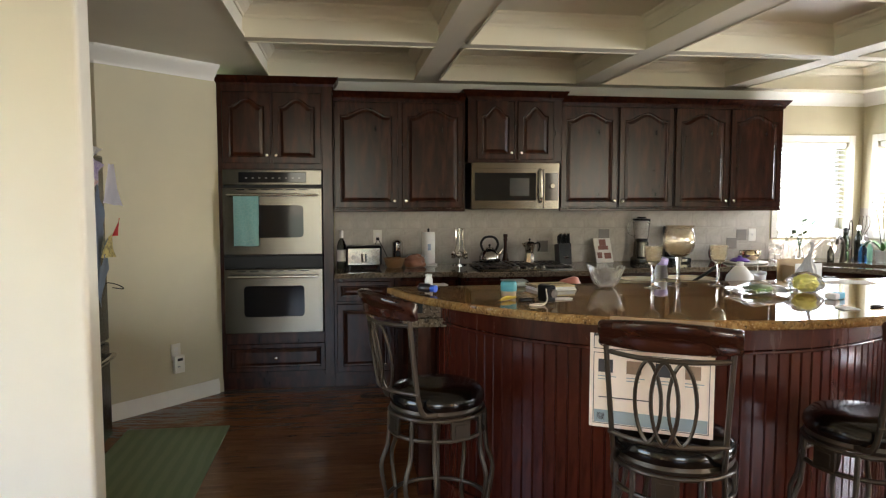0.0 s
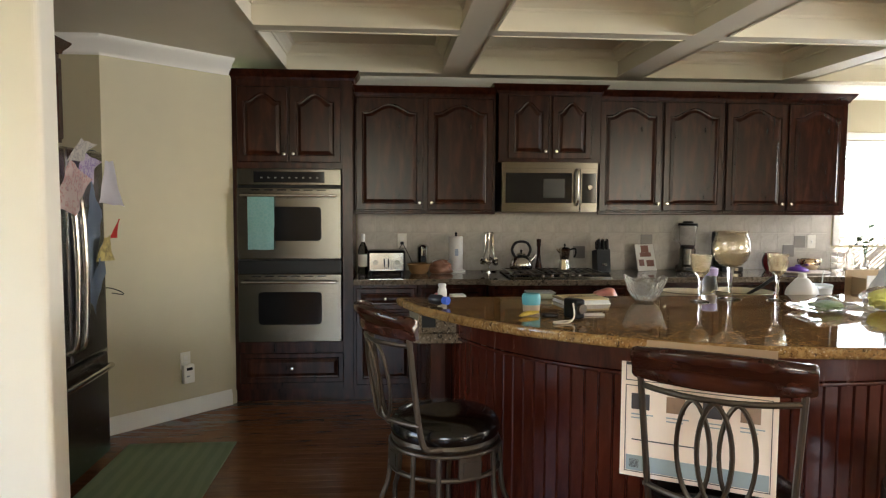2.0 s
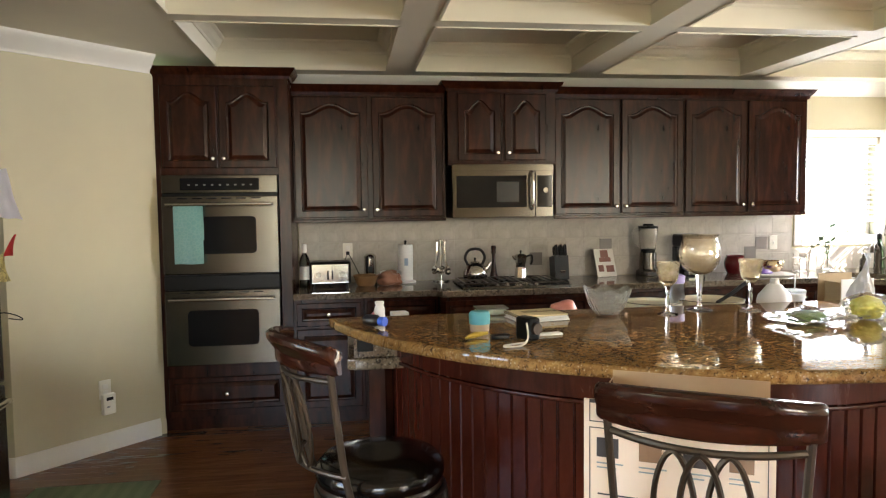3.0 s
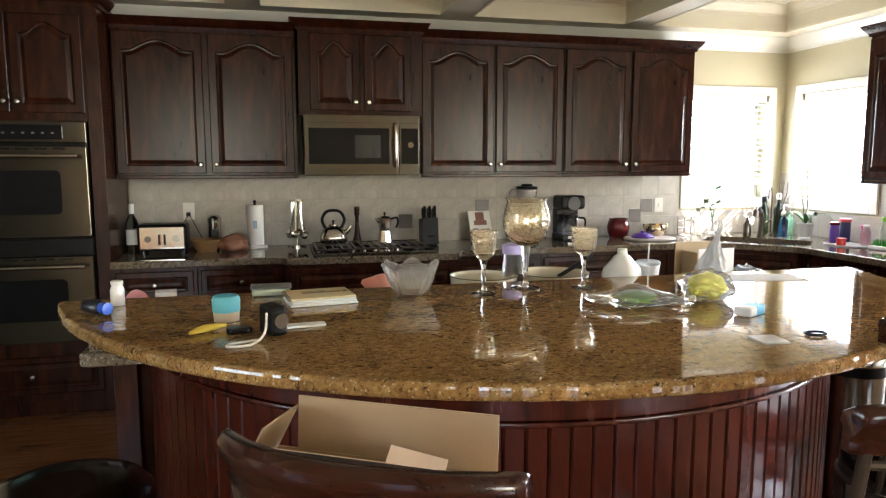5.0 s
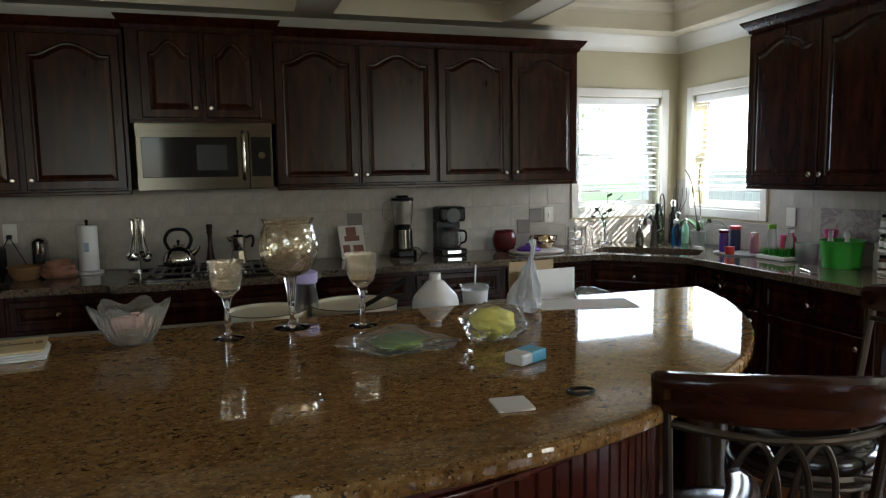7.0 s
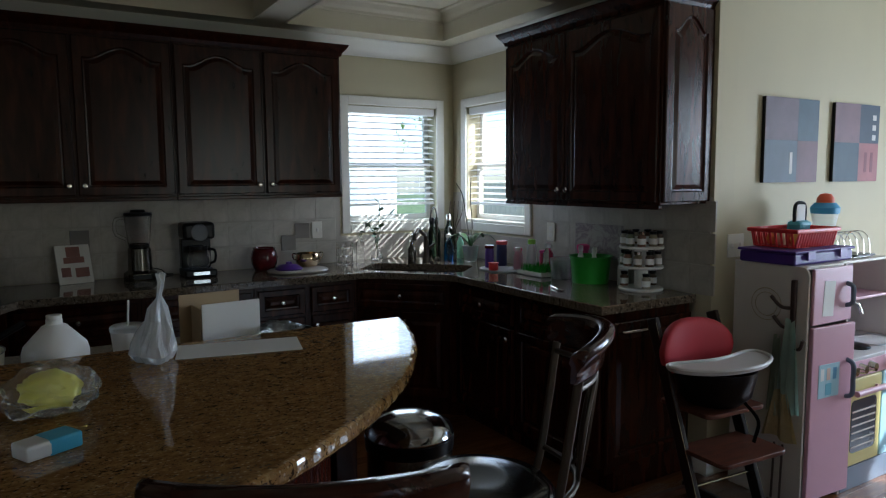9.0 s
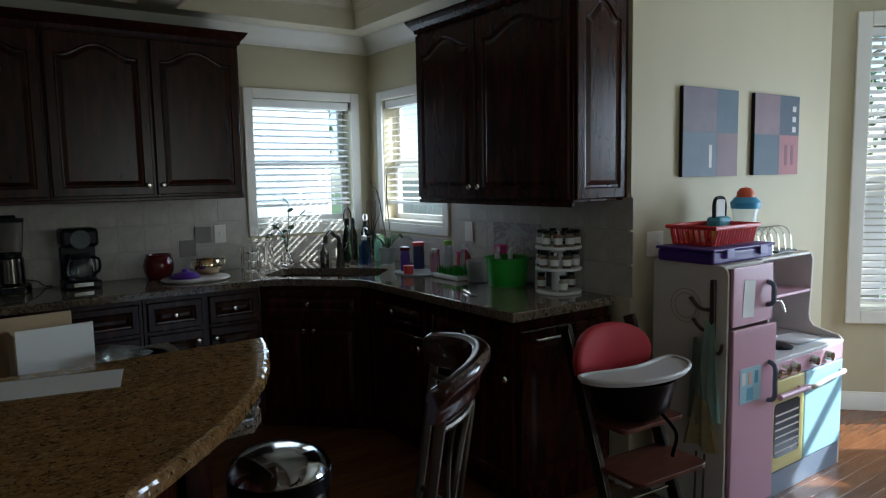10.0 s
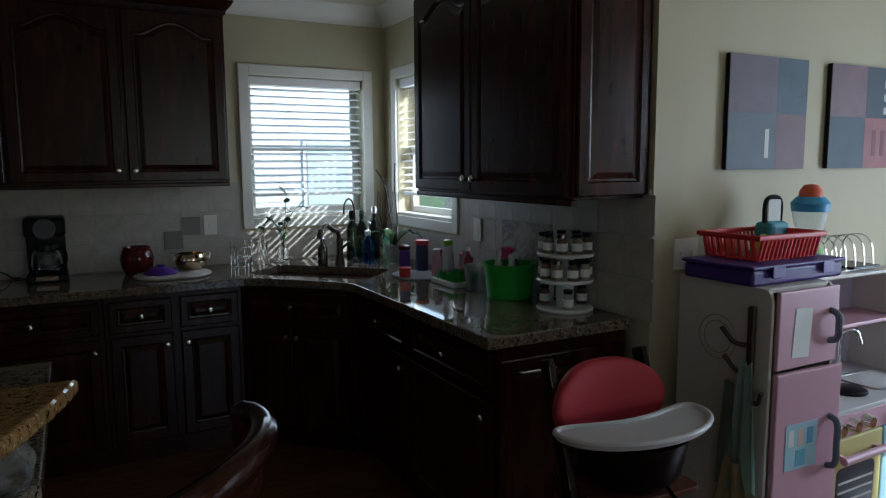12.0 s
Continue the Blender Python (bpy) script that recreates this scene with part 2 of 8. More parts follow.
def tube(points, r, segs=8, bm=None, closed=False, flat=1.0):
    """A round bar along points; r is one radius or one for each point."""
    bm = bm or bmesh.new()
    pts = [Vector(p) for p in points]
    n = len(pts)
    rings, ref = [], None
    for i, p in enumerate(pts):
        d = (pts[(i + 1) % n] - pts[i - 1]) if closed else (pts[min(i + 1, n - 1)] - pts[max(i - 1, 0)])
        d.normalize()
        if ref is None:
            ref = Vector((0, 0, 1)) if abs(d.z) < 0.9 else Vector((1, 0, 0))
        u = (ref - d * ref.dot(d)).normalized()
        w = d.cross(u)
        ref = u
        rr = r[i] if isinstance(r, (list, tuple)) else r
        rings.append([bm.verts.new(p + u * rr * math.cos(2 * math.pi * k / segs) + w * rr * flat * math.sin(2 * math.pi * k / segs)) for k in range(segs)])
    pairs = list(zip(rings, rings[1:])) + ([(rings[-1], rings[0])] if closed else [])
    for a, b in pairs:
        for k in range(segs):
            bm.faces.new((a[k], a[(k + 1) % segs], b[(k + 1) % segs], b[k]))
    if not closed:
        bm.faces.new(rings[0][::-1])
        bm.faces.new(rings[-1])
    bmesh.ops.recalc_face_normals(bm, faces=bm.faces)
    return bm


def curve(points, steps=6):
    """Smooth (Catmull-Rom) points through the given ones."""
    p = [Vector(q) for q in points]
    p = [p[0] * 2 - p[1]] + p + [p[-1] * 2 - p[-2]]
    out = []
    for i in range(1, len(p) - 2):
        for s in range(steps):
            t = s / steps
            out.append(0.5 * ((2 * p[i]) + (p[i + 1] - p[i - 1]) * t + (2 * p[i - 1] - 5 * p[i] + 4 * p[i + 1] - p[i + 2]) * t * t + (3 * p[i] - p[i - 1] - 3 * p[i + 1] + p[i + 2]) * t ** 3))
    return out + [p[-2]]


def prism(outline, z0, z1, bevel=0.0):
    """An upright solid over a plan outline."""
    bm = bmesh.new()
    lo = [bm.verts.new((x, y, z0)) for x, y in outline]
    hi = [bm.verts.new((x, y, z1)) for x, y in outline]
    n = len(outline)
    for i in range(n):
        bm.faces.new((lo[i], lo[(i + 1) % n], hi[(i + 1) % n], hi[i]))
    top, bot = bm.faces.new(hi), bm.faces.new(lo[::-1])
    bmesh.ops.recalc_face_normals(bm, faces=bm.faces)
    if bevel:
        bmesh.ops.bevel(bm, geom=list(top.edges) + list(bot.edges), offset=bevel, segments=3, profile=0.5, affect="EDGES")
    return bm


def sweep(profile, path, bm=None):
    """A moulding: profile points (out, up) carried along a plan path of (x, y, z); out is to the left of the way."""
    bm = bm or bmesh.new()
    pts = [Vector(p) for p in path]
    rows = []
    for i, p in enumerate(pts):
        d0 = (pts[i] - pts[i - 1]).normalized() if i else (pts[1] - pts[0]).normalized()
        d1 = (pts[i + 1] - pts[i]).normalized() if i + 1 < len(pts) else d0
        n0, n1 = Vector((-d0.y, d0.x, 0)), Vector((-d1.y, d1.x, 0))
        n = (n0 + n1).normalized()
        n /= max(0.3, n.dot(n0))
        rows.append([bm.verts.new(p + n * o + Vector((0, 0, u))) for o, u in profile])
    k = len(profile)
    for a, b in zip(rows, rows[1:]):
        for j in range(k):
            bm.faces.new((a[j], a[(j + 1) % k], b[(j + 1) % k], b[j]))
    bm.faces.new(rows[0])
    bm.faces.new(rows[-1][::-1])
    bmesh.ops.recalc_face_normals(bm, faces=bm.faces)
    return bm


CROWN = [(0, -0.115), (0.012, -0.115), (0.016, -0.095), (0.04, -0.075), (0.062, -0.04), (0.085, -0.022), (0.092, -0.002), (0, -0.002)]
BASE = [(0, 0.0), (0.016, 0.0), (0.016, 0.085), (0.009, 0.1), (0.007, 0.115), (0, 0.115)]

# ---- structure ----
CEIL_Z = 2.52


def wall_with_holes(u0, u1, top, holes, thick=0.15):
    """A wall along local x from u0 to u1, its room face at y = 0; holes are (x0, z0, x1, z1)."""
    bm = bmesh.new()
    us = sorted({u0, u1, *[h[0] for h in holes], *[h[2] for h in holes]})
    for a, b in zip(us, us[1:]):
        hs = sorted([h for h in holes if h[0] <= a + 1e-6 and h[2] >= b - 1e-6], key=lambda h: h[1])
        z = 0.0
        for h in hs:
            if h[1] > z:
                box(bm, a, 0, z, b, thick, h[1])
            z = h[3]
        if z < top:
            box(bm, a, 0, z, b, thick, top)
    bmesh.ops.remove_doubles(bm, verts=bm.verts, dist=1e-5)
    return bm


def place(ob, x, y, turn):
    ob.matrix_basis = pose(x, y, 0, 0, 0, turn)
    return ob


SINK_WIN = (4.14, 1.20, 4.87, 2.06)
place(structure("wall_back", wall_with_holes(-1.2, 5.18, 2.8, [SINK_WIN]), WALL), 0, 6.10, 0)
# side wall faces -x: its local x runs towards -y
place(structure("wall_right", wall_with_holes(0, 2.42, 2.8, [(0.20, 1.20, 0.93, 2.06)]), WALL), 5.03, 6.10, -90)
place(structure("wall_nook", wall_with_holes(0.15, 1.84, 3.05, []), WALL), 5.03, 3.68, 0)
place(structure("wall_bay_left", wall_with_holes(0, 1.28, 3.05, [(0.22, 0.64, 1.06, 2.36)]), WALL), 6.87, 3.68, -46)
BAY_X, BAY_Y = 6.87 + 1.28 * math.cos(radians(46)), 3.68 - 1.28 * math.sin(radians(46))
# Both openings are unseen; the second is sized to shape the sun patches.
place(structure("wall_bay_center", wall_with_holes(0, 2.1, 3.05, [(0.16, 0.64, 0.78, 2.36), (0.88, 1.58, 1.36, 2.36)]), WALL), BAY_X, BAY_Y, -90)
place(structure("wall_bay_right", wall_with_holes(0, 1.28, 3.05, []), WALL), BAY_X, BAY_Y - 2.1, -134)
place(structure("wall_east", wall_with_holes(0, 3.2, 3.05, []), WALL), 6.87, -0.32, -90)
# the second opening is unseen and added for the rear fill lamp
place(structure("wall_rear", wall_with_holes(0, 9.9, 3.05, [(0.47, 0.6, 2.27, 2.3), (6.37, 0.6, 7.97, 2.3)]), WALL), 6.87, -3.5, 180)
# unseen opening, added to go with the west fill lamp
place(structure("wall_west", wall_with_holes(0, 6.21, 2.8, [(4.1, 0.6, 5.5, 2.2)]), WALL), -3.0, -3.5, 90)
side = wall_with_holes(0, 2.045, 2.8, [], 0.13)
bmesh.ops.bevel(side, geom=[e for e in side.edges if all(abs(v.co.x - 2.045) < 1e-4 for v in e.verts) and abs(e.verts[0].co.z - e.verts[1].co.z) > 0.5], offset=0.02, segments=4, profile=0.5, affect="EDGES")
place(structure("wall_fridge_side", side, WHITE_WALL), -3.0, 2.71, 0)
place(structure("wall_fridge_back", wall_with_holes(0, 2.0, 2.8, []), WALL), -2.35, 2.84, 90)
place(structure("wall_fridge_end", wall_with_holes(0, 0.74, 2.8, []), WALL), -2.35, 4.83, 0)
place(structure("wall_diagonal", wall_with_holes(0, 0.935, 2.8, []), WALL), -1.61, 4.83, 45.3)


def build_ceiling():
    bm = bmesh.new()
    cols = [(-0.61, 0.61), (0.80, 2.02), (2.23, 3.41), (3.60, 4.79)]
    rows = [(0.41, 1.67), (1.80, 3.06), (3.19, 4.45), (4.58, 5.84)]
    xs = [-3.2] + [x for c in cols for x in c] + [5.03]
    ys = [-3.7] + [y for r in rows for y in r] + [6.3]
    top = CEIL_Z + 0.20
    lip = [(0, -0.006), (0.014, -0.006), (0.014, 0.012), (0, 0.012)]
    inner = [(0, -0.085), (0.010, -0.085), (0.014, -0.068), (0.036, -0.05), (0.055, -0.02), (0.072, -0.012), (0.075, 0), (0, 0)]
    for i, (x0, x1) in enumerate(zip(xs, xs[1:])):
        for j, (y0, y1) in enumerate(zip(ys, ys[1:])):
            if i % 2 == 1 and j % 2 == 1:
                box(bm, x0, y0, top, x1, y1, top + 0.06)
                loop = [(x0, y0), (x1, y0), (x1, y1), (x0, y1), (x0, y0)]
                for k in range(4):
                    (ax, ay), (bx, by) = loop[k], loop[k + 1]
                    sweep(inner, [(ax, ay, top), (bx, by, top)], bm)
                    sweep(lip, [(ax, ay, CEIL_Z), (bx, by, CEIL_Z)], bm)
            else:
                box(bm, x0, y0, CEIL_Z, x1, y1, top + 0.06)
    nook = prism([(5.031, 3.82), (6.93, 3.82), (7.90, 2.84), (7.90, 0.5), (6.99, -0.45), (6.99, -3.7), (5.031, -3.7)], 3.0, 3.06)
    tmp = bpy.data.meshes.new("nook")
    nook.to_mesh(tmp)
    nook.free()
    bm.from_mesh(tmp)
    box(bm, 5.031, 3.9, 2.79, 5.3, 6.3, 2.85)
    return bm


structure("ceiling", build_ceiling(), CEIL, "cream coffered ceiling with crown mouldings")
structure("trim", sweep(CROWN, [(5.03, 3.70, CEIL_Z), (5.03, 6.10, CEIL_Z), (-0.985, 6.10, CEIL_Z)]), TRIM, "white crown moulding", True)
structure("trim", sweep(CROWN, [(-0.975, 5.47, CEIL_Z), (-1.61, 4.83, CEIL_Z), (-2.35, 4.83, CEIL_Z)]), TRIM, "white crown moulding", True)
structure("baseboard", sweep(BASE, [(-0.985, 5.46, 0), (-1.61, 4.83, 0), (-2.35, 4.83, 0)]), TRIM, "white painted baseboard", True)
structure("baseboard", sweep(BASE, [(7.74, 2.78, 0), (6.87, 3.68, 0), (5.03, 3.68, 0), (5.03, 3.75, 0)]), TRIM, "white painted baseboard", True)
structure("floor_base", boxed(-3.2, -3.7, -0.12, 8.2, 6.3, -0.008), painted("dark_subfloor", (0.05, 0.025, 0.012), 0.6))

# ---- cabinets ----


def door_mesh(w, h, arch=0.06, rail=0.047, t=0.02):
    """A raised-panel door, its front at y = 0 looking to -y, from x 0 to w and z 0 to h; arch: rise of the panel's top."""
    bm = bmesh.new()
    n = 26 if arch else 1

    def loop(inset, y):
        x0, x1, z0 = rail + inset, w - rail - inset, rail + inset
        zs = h - rail - arch - inset
        pts = [(x0, z0), (x1, z0)]
        for i in range(n + 1):
            u = i / n
            k = max(0.0, min(1.0, (0.5 - abs(u - 0.5) - 0.09) / 0.41)) ** 0.8
            f = k * k * (3 - 2 * k) if arch else 0
            pts.append((x1 + (x0 - x1) * u, zs + arch * f))
        return [bm.verts.new((x, y, z)) for x, z in pts]

    def rim(y, e):
        pts = [(e, e), (w - e, e)] + [((w - e) + (2 * e - w) * i / n, h - e) for i in range(n + 1)]
        return [bm.verts.new((x, y, z)) for x, z in pts]

    rings = [rim(t, 0), rim(0.005, 0), rim(0.0, 0.005), loop(0, 0), loop(0.006, 0.008), loop(0.014, 0.009), loop(0.036, 0.001)]
    for a, b in zip(rings, rings[1:]):
        k = len(a)
        for i in range(k):
            bm.faces.new((a[i], a[(i + 1) % k], b[(i + 1) % k], b[i]))
    bm.faces.new(rings[-1])
    bm.faces.new(rings[0][::-1])
    bmesh.ops.recalc_face_normals(bm, faces=bm.faces)
    return bm


def knob_mesh():
    return rotated(lathe([(0, 0.028), (0.011, 0.026), (0.0155, 0.02), (0.013, 0.013), (0.006, 0.01), (0.006, 0), (0, 0)], 14), pose(0, 0, 0, 90, 0, 0))


def rotated(bm, m):
    bmesh.ops.transform(bm, matrix=m, verts=bm.verts)
    return bm


def add_door(parent, x, y, z, w, h, arch, knob=None, name="door", turn=0):
    """A door or drawer front under a cabinet; knob: its (x, z) on the front."""
    d = part(name, door_mesh(w, h, arch, 0.047 if h > 0.25 else 0.035), CABINET, parent)
    d.matrix_basis = pose(x, y, z, 0, 0, turn)
    if knob:
        k = part("knob", knob_mesh(), NICKEL, d, "small round brushed-nickel knob", True)
        k.matrix_basis = pose(knob[0], 0, knob[1])
    return d


CAB_CROWN = [(0, -0.07), (0.010, -0.07), (0.016, -0.05), (0.034, -0.03), (0.046, -0.012), (0.052, 0.0), (0, 0.0)]


def upper_cabinet(x, y, z, w, h, depth, doors, label, turn=0, crown_sides=(True, True), arch=0.065):
    """A hung cabinet whose back stands on the wall; local x along its face, the face at y = 0. doors: (x0, x1, knob side)."""
    c = thing("upper_cabinet", label, "cabinet", x, y, z, turn, "upper kitchen cabinets")
    part("body", boxed(0, 0.021, 0, w, depth, h - 0.02, 0.002), CABINET, c)
    part("light_rail", boxed(0.0, 0.012, -0.022, w, 0.036, -0.0005, 0.004), CABINET, c)
    path = []
    if crown_sides[1]:
        path += [(w, depth, h)]
    path += [(w, 0.02, h), (0, 0.02, h)]
    if crown_sides[0]:
        path += [(0, depth, h)]
    cr = sweep(CAB_CROWN, path)
    # the moulding stands out from the face
    part("crown", cr, CABINET, c, "", False)
    for a, b, side_ in doors:
        kx = 0.03 if side_ == "l" else (b - a) - 0.03
        add_door(c, a, 0, 0.012, b - a, h - 0.012 - 0.085, arch, (kx, 0.055))
    return c


upper_cabinet(-0.085, 5.74, 1.43, 1.105, 0.965, 0.358, [(0.010, 0.533, "r"), (0.567, 1.085, "l")], "dark cherry wall cabinet with two arched doors", crown_sides=(False, False))
upper_cabinet(1.035, 5.69, 1.835, 0.815, 0.585, 0.408, [(0.072, 0.397, "r"), (0.422, 0.737, "l")], "short dark cherry cabinet above the microwave", arch=0.075)
upper_cabinet(1.852, 5.74, 1.43, 1.044, 0.965, 0.358, [(0.004, 0.516, "r"), (0.532, 1.034, "l")], "dark cherry wall cabinet with two arched doors", crown_sides=(False, False))
upper_cabinet(2.898, 5.74, 1.43, 1.042, 0.965, 0.358, [(0.008, 0.516, "r"), (0.534, 1.030, "l")], "dark cherry wall cabinet with two arched doors beside the window", crown_sides=(False, True))
rc = upper_cabinet(4.67, 4.93, 1.39, 1.21, 1.0, 0.358, [(0.01, 0.545, "r"), (0.555, 1.2, "l")], "dark cherry wall cabinet with an arched end panel", -90)
end = part("end_panel", door_mesh(0.33, 0.92, 0.07), CABINET, rc)
end.matrix_basis = pose(1.232, 0.024, 0.012, 0, 0, 90)


def tall_oven_cabinet():
    c = thing("oven_cabinet", "tall dark cherry cabinet holding a double oven", "cabinet", -1.0, 5.47, 0)
    part("side_stile", boxed(0, 0.02, 0.1, 0.0745, 0.62, 2.44, 0.002), CABINET, c)
    part("side_stile", boxed(0.8355, 0.02, 0.1, 0.912, 0.62, 2.44, 0.002), CABINET, c)
    part("upper_box", boxed(0.075, 0.021, 1.745, 0.835, 0.62, 2.44), CABINET, c)
    part("lower_box", boxed(0.075, 0.021, 0.1, 0.835, 0.62, 0.462), CABINET, c)
    part("toe_kick", boxed(0.0, 0.07, 0.0, 0.912, 0.62, 0.0995), CABINET, c)
    part("rear_panel", boxed(0.075, 0.37, 0.4625, 0.835, 0.62, 1.7445), CABINET, c)
    part("crown", sweep(CAB_CROWN, [(0.912, 0.27, 2.455), (0.912, 0.03, 2.455), (0, 0.03, 2.455)]), CABINET, c)
    add_door(c, 0.080, 0, 1.79, 0.363, 0.545, 0.06, (0.336, 0.06))
    add_door(c, 0.457, 0, 1.79, 0.370, 0.545, 0.06, (0.028, 0.06))
    add_door(c, 0.075, 0, 0.15, 0.765, 0.225, 0, (0.382, 0.11), "drawer")
    return c


tall_oven_cabinet()


def rounded_rect(x0, y0, x1, y1, r, n=4):
    out = []
    for cx, cy, a0 in ((x1 - r, y0 + r, -90), (x1 - r, y1 - r, 0), (x0 + r, y1 - r, 90), (x0 + r, y0 + r, 180)):
        for i in range(n + 1):
            a = radians(a0 + 90 * i / n)
            out.append((cx + r * math.cos(a), cy + r * math.sin(a)))
    return out


def double_oven():
    o = thing("double_oven", "stainless steel built-in double wall oven", "oven", -0.92, 5.445, 0.466)
    w = 0.75
    part("housing", boxed(0.005, 0.045, 0.0, w - 0.005, 0.36, 1.27), BLACK, o)
    panel = part("control_panel", boxed(0, 0.0, 1.155, w, 0.044, 1.275, 0.006), STEEL, o)
    part("display", boxed(0.12, -0.004, 1.175, 0.63, 0.006, 1.255, 0.004), BLACK_GLASS, panel, "black touch panel")
    marks = painted("grey_marks", (0.16, 0.16, 0.16))
    for i in range(9):
        part("button", boxed(0.17 + 0.05 * i, -0.0055, 1.205, 0.185 + 0.05 * i, -0.0035, 1.215), marks, panel)
    for z0, z1 in ((0.615, 1.135), (0.0, 0.505)):
        d = part("oven_door", boxed(0, -0.012, z0, w, 0.044, z1, 0.006), STEEL, o)
        h = z1 - z0
        glassb = prism([(x, z) for x, z in rounded_rect(0.145, z0 + h * 0.26, 0.605, z0 + h * 0.74, 0.03)], 0, 0.008)
        part("oven_window", rotated(glassb, pose(0, -0.0085, 0, 90, 0, 0)), BLACK_GLASS, d, "dark oven window")
        hb = tube([(0.035, -0.062, z1 - 0.055), (w - 0.035, -0.062, z1 - 0.055)], 0.011, 12)
        part("handle", hb, HANDLE_STEEL, d, "", True)
        for x in (0.06, w - 0.06):
            part("handle_post", boxed(x - 0.01, -0.058, z1 - 0.063, x + 0.01, -0.01, z1 - 0.047, 0.003), STEEL, d)
        for i in range(6):
            part("vent_slot", boxed(0.10 + 0.095 * i, -0.0135, z1 - 0.018, 0.165 + 0.095 * i, -0.0115, z1 - 0.010), BLACK, d)
    part("trim_strip", boxed(0.0, 0.0, 0.512, w, 0.044, 0.608, 0.003), BLACK, o, "black strip between the ovens")
    return o


double_oven()


def towel():
    t = thing("dish_towel", "plain turquoise dish towel hung over the oven handle", "towel", -0.835, 5.383, 1.19)
    m, nt, b = principled("turquoise_towel", 0.9)
    br = nt.nodes.new("ShaderNodeTexVoronoi")
    br.feature = "DISTANCE_TO_EDGE"
    br.inputs["Scale"].default_value = 45
    link(nt, coords(nt), br.inputs["Vector"])
    link(nt, ramp(nt, br.outputs["Distance"], [(0.05, (0.46, 0.76, 0.75)), (0.12, (0.38, 0.70, 0.70))]), b.inputs["Base Color"])
    bump(nt, b, noise_tex(nt, coords(nt), 400, 2), 0.4, 0.001)
    bm = bmesh.new()
    prof = [(0.0, -0.035), (0.002, 0.12), (-0.002, 0.25), (0.0, 0.33), (0.006, 0.347), (0.016, 0.352), (0.026, 0.345), (0.03, 0.33), (0.031, 0.2), (0.03, 0.12)]
    cols = 9
    rows = [[bm.verts.new((0.185 * i / (cols - 1), y + 0.003 * math.sin(i * 1.7 + z * 9), z + 0.002 * math.sin(i * 0.9))) for i in range(cols)] for y, z in prof]
    for a, b2 in zip(rows, rows[1:]):
        for i in range(cols - 1):
            bm.faces.new((a[i], a[i + 1], b2[i + 1], b2[i]))
    r = bmesh.ops.solidify(bm, geom=bm.faces[:], thickness=0.004)
    part("cloth", bm, m, t, "", True)


towel()


def microwave():
    o = thing("microwave", "stainless over-the-range microwave under the short cabinet", "microwave", 1.06, 5.685, 1.425)
    w, h = 0.765, 0.395
    part("body", boxed(0, 0.03, 0, w, 0.40, h, 0.004), BLACK, o)
    d = part("door", boxed(0, 0, 0.0, 0.625, 0.03, h, 0.004), STEEL, o)
    part("window", boxed(0.03, -0.003, 0.075, 0.56, 0.004, 0.31, 0.003), BLACK_GLASS, d, "wide dark window")
    part("inner_screen", boxed(0.33, -0.0045, 0.115, 0.50, -0.002, 0.265, 0.001), painted("grey_glass", (0.03, 0.035, 0.038), 0.15), d)
    part("handle", tube(curve([(0.595, -0.005, 0.06), (0.595, -0.045, 0.09), (0.595, -0.05, 0.2), (0.595, -0.045, 0.31), (0.595, -0.005, 0.34)], 5), 0.011, 10), HANDLE_STEEL, d, "curved steel handle", True)
    p = part("control_panel", boxed(0.628, 0, 0.0, w, 0.03, h, 0.004), STEEL, o)
    part("keypad", boxed(0.64, -0.003, 0.075, 0.755, 0.004, 0.31, 0.003), BLACK_GLASS, p)
    part("dial", rotated(lathe([(0, 0.02), (0.02, 0.02), (0.022, 0.0), (0, 0)], 18), pose(0.70, -0.003, 0.2, 90, 0, 0)), STEEL, p, "round steel dial", True)
    part("vent", boxed(0.0, -0.004, 0.345, w, 0.0, 0.388, 0.001), STEEL, o)
    return o


microwave()


def base_cabinet(x, y, w, fronts, depth=0.60, turn=0, label="dark cherry base cabinet with a drawer over doors", group="base kitchen cabinets", toe=0.1):
    """A base unit, its face at local y = 0; fronts: (kind, x0, x1, z0, z1, knob) in the unit."""
    c = thing("base_cabinet", label, "cabinet", x, y, 0, turn, group)
    part("body", boxed(0, 0.021, toe, w, depth, 0.885, 0.002), CABINET, c)
    part("toe_kick", boxed(0, 0.08, 0, w, depth, toe), CABINET, c)
    for kind, x0, x1, z0, z1, knob in fronts:
        add_door(c, x0, 0, z0, x1 - x0, z1 - z0, 0, knob, kind)
    return c


def unit_fronts(w, n=1):
    out = []
    each = w / n
    for i in range(n):
        a, b = i * each + 0.02, (i + 1) * each - 0.02
        out.append(("drawer", a, b, 0.70, 0.86, ((b - a) / 2, 0.08)))
        out.append(("door", a, b, 0.13, 0.68, ((b - a) - 0.03 if i % 2 == 0 else 0.03, 0.49)))
    return out


base_cabinet(-0.086, 5.45, 0.48, unit_fronts(0.48))
base_cabinet(0.396, 5.45, 0.52, unit_fronts(0.52))
base_cabinet(0.918, 5.36, 1.10, [("drawer", 0.03, 1.07, 0.70, 0.86, None), ("door", 0.03, 0.545, 0.13, 0.68, (0.485, 0.49)), ("door", 0.555, 1.07, 0.13, 0.68, (0.03, 0.49))], 0.69, label="dark cherry base cabinet below the cooktop")
base_cabinet(2.02, 5.50, 0.62, unit_fronts(0.62), 0.55)
base_cabinet(2.642, 5.50, 0.62, unit_fronts(0.62), 0.55)
base_cabinet(3.264, 5.50, 0.66, unit_fronts(0.66, 2), 0.55)


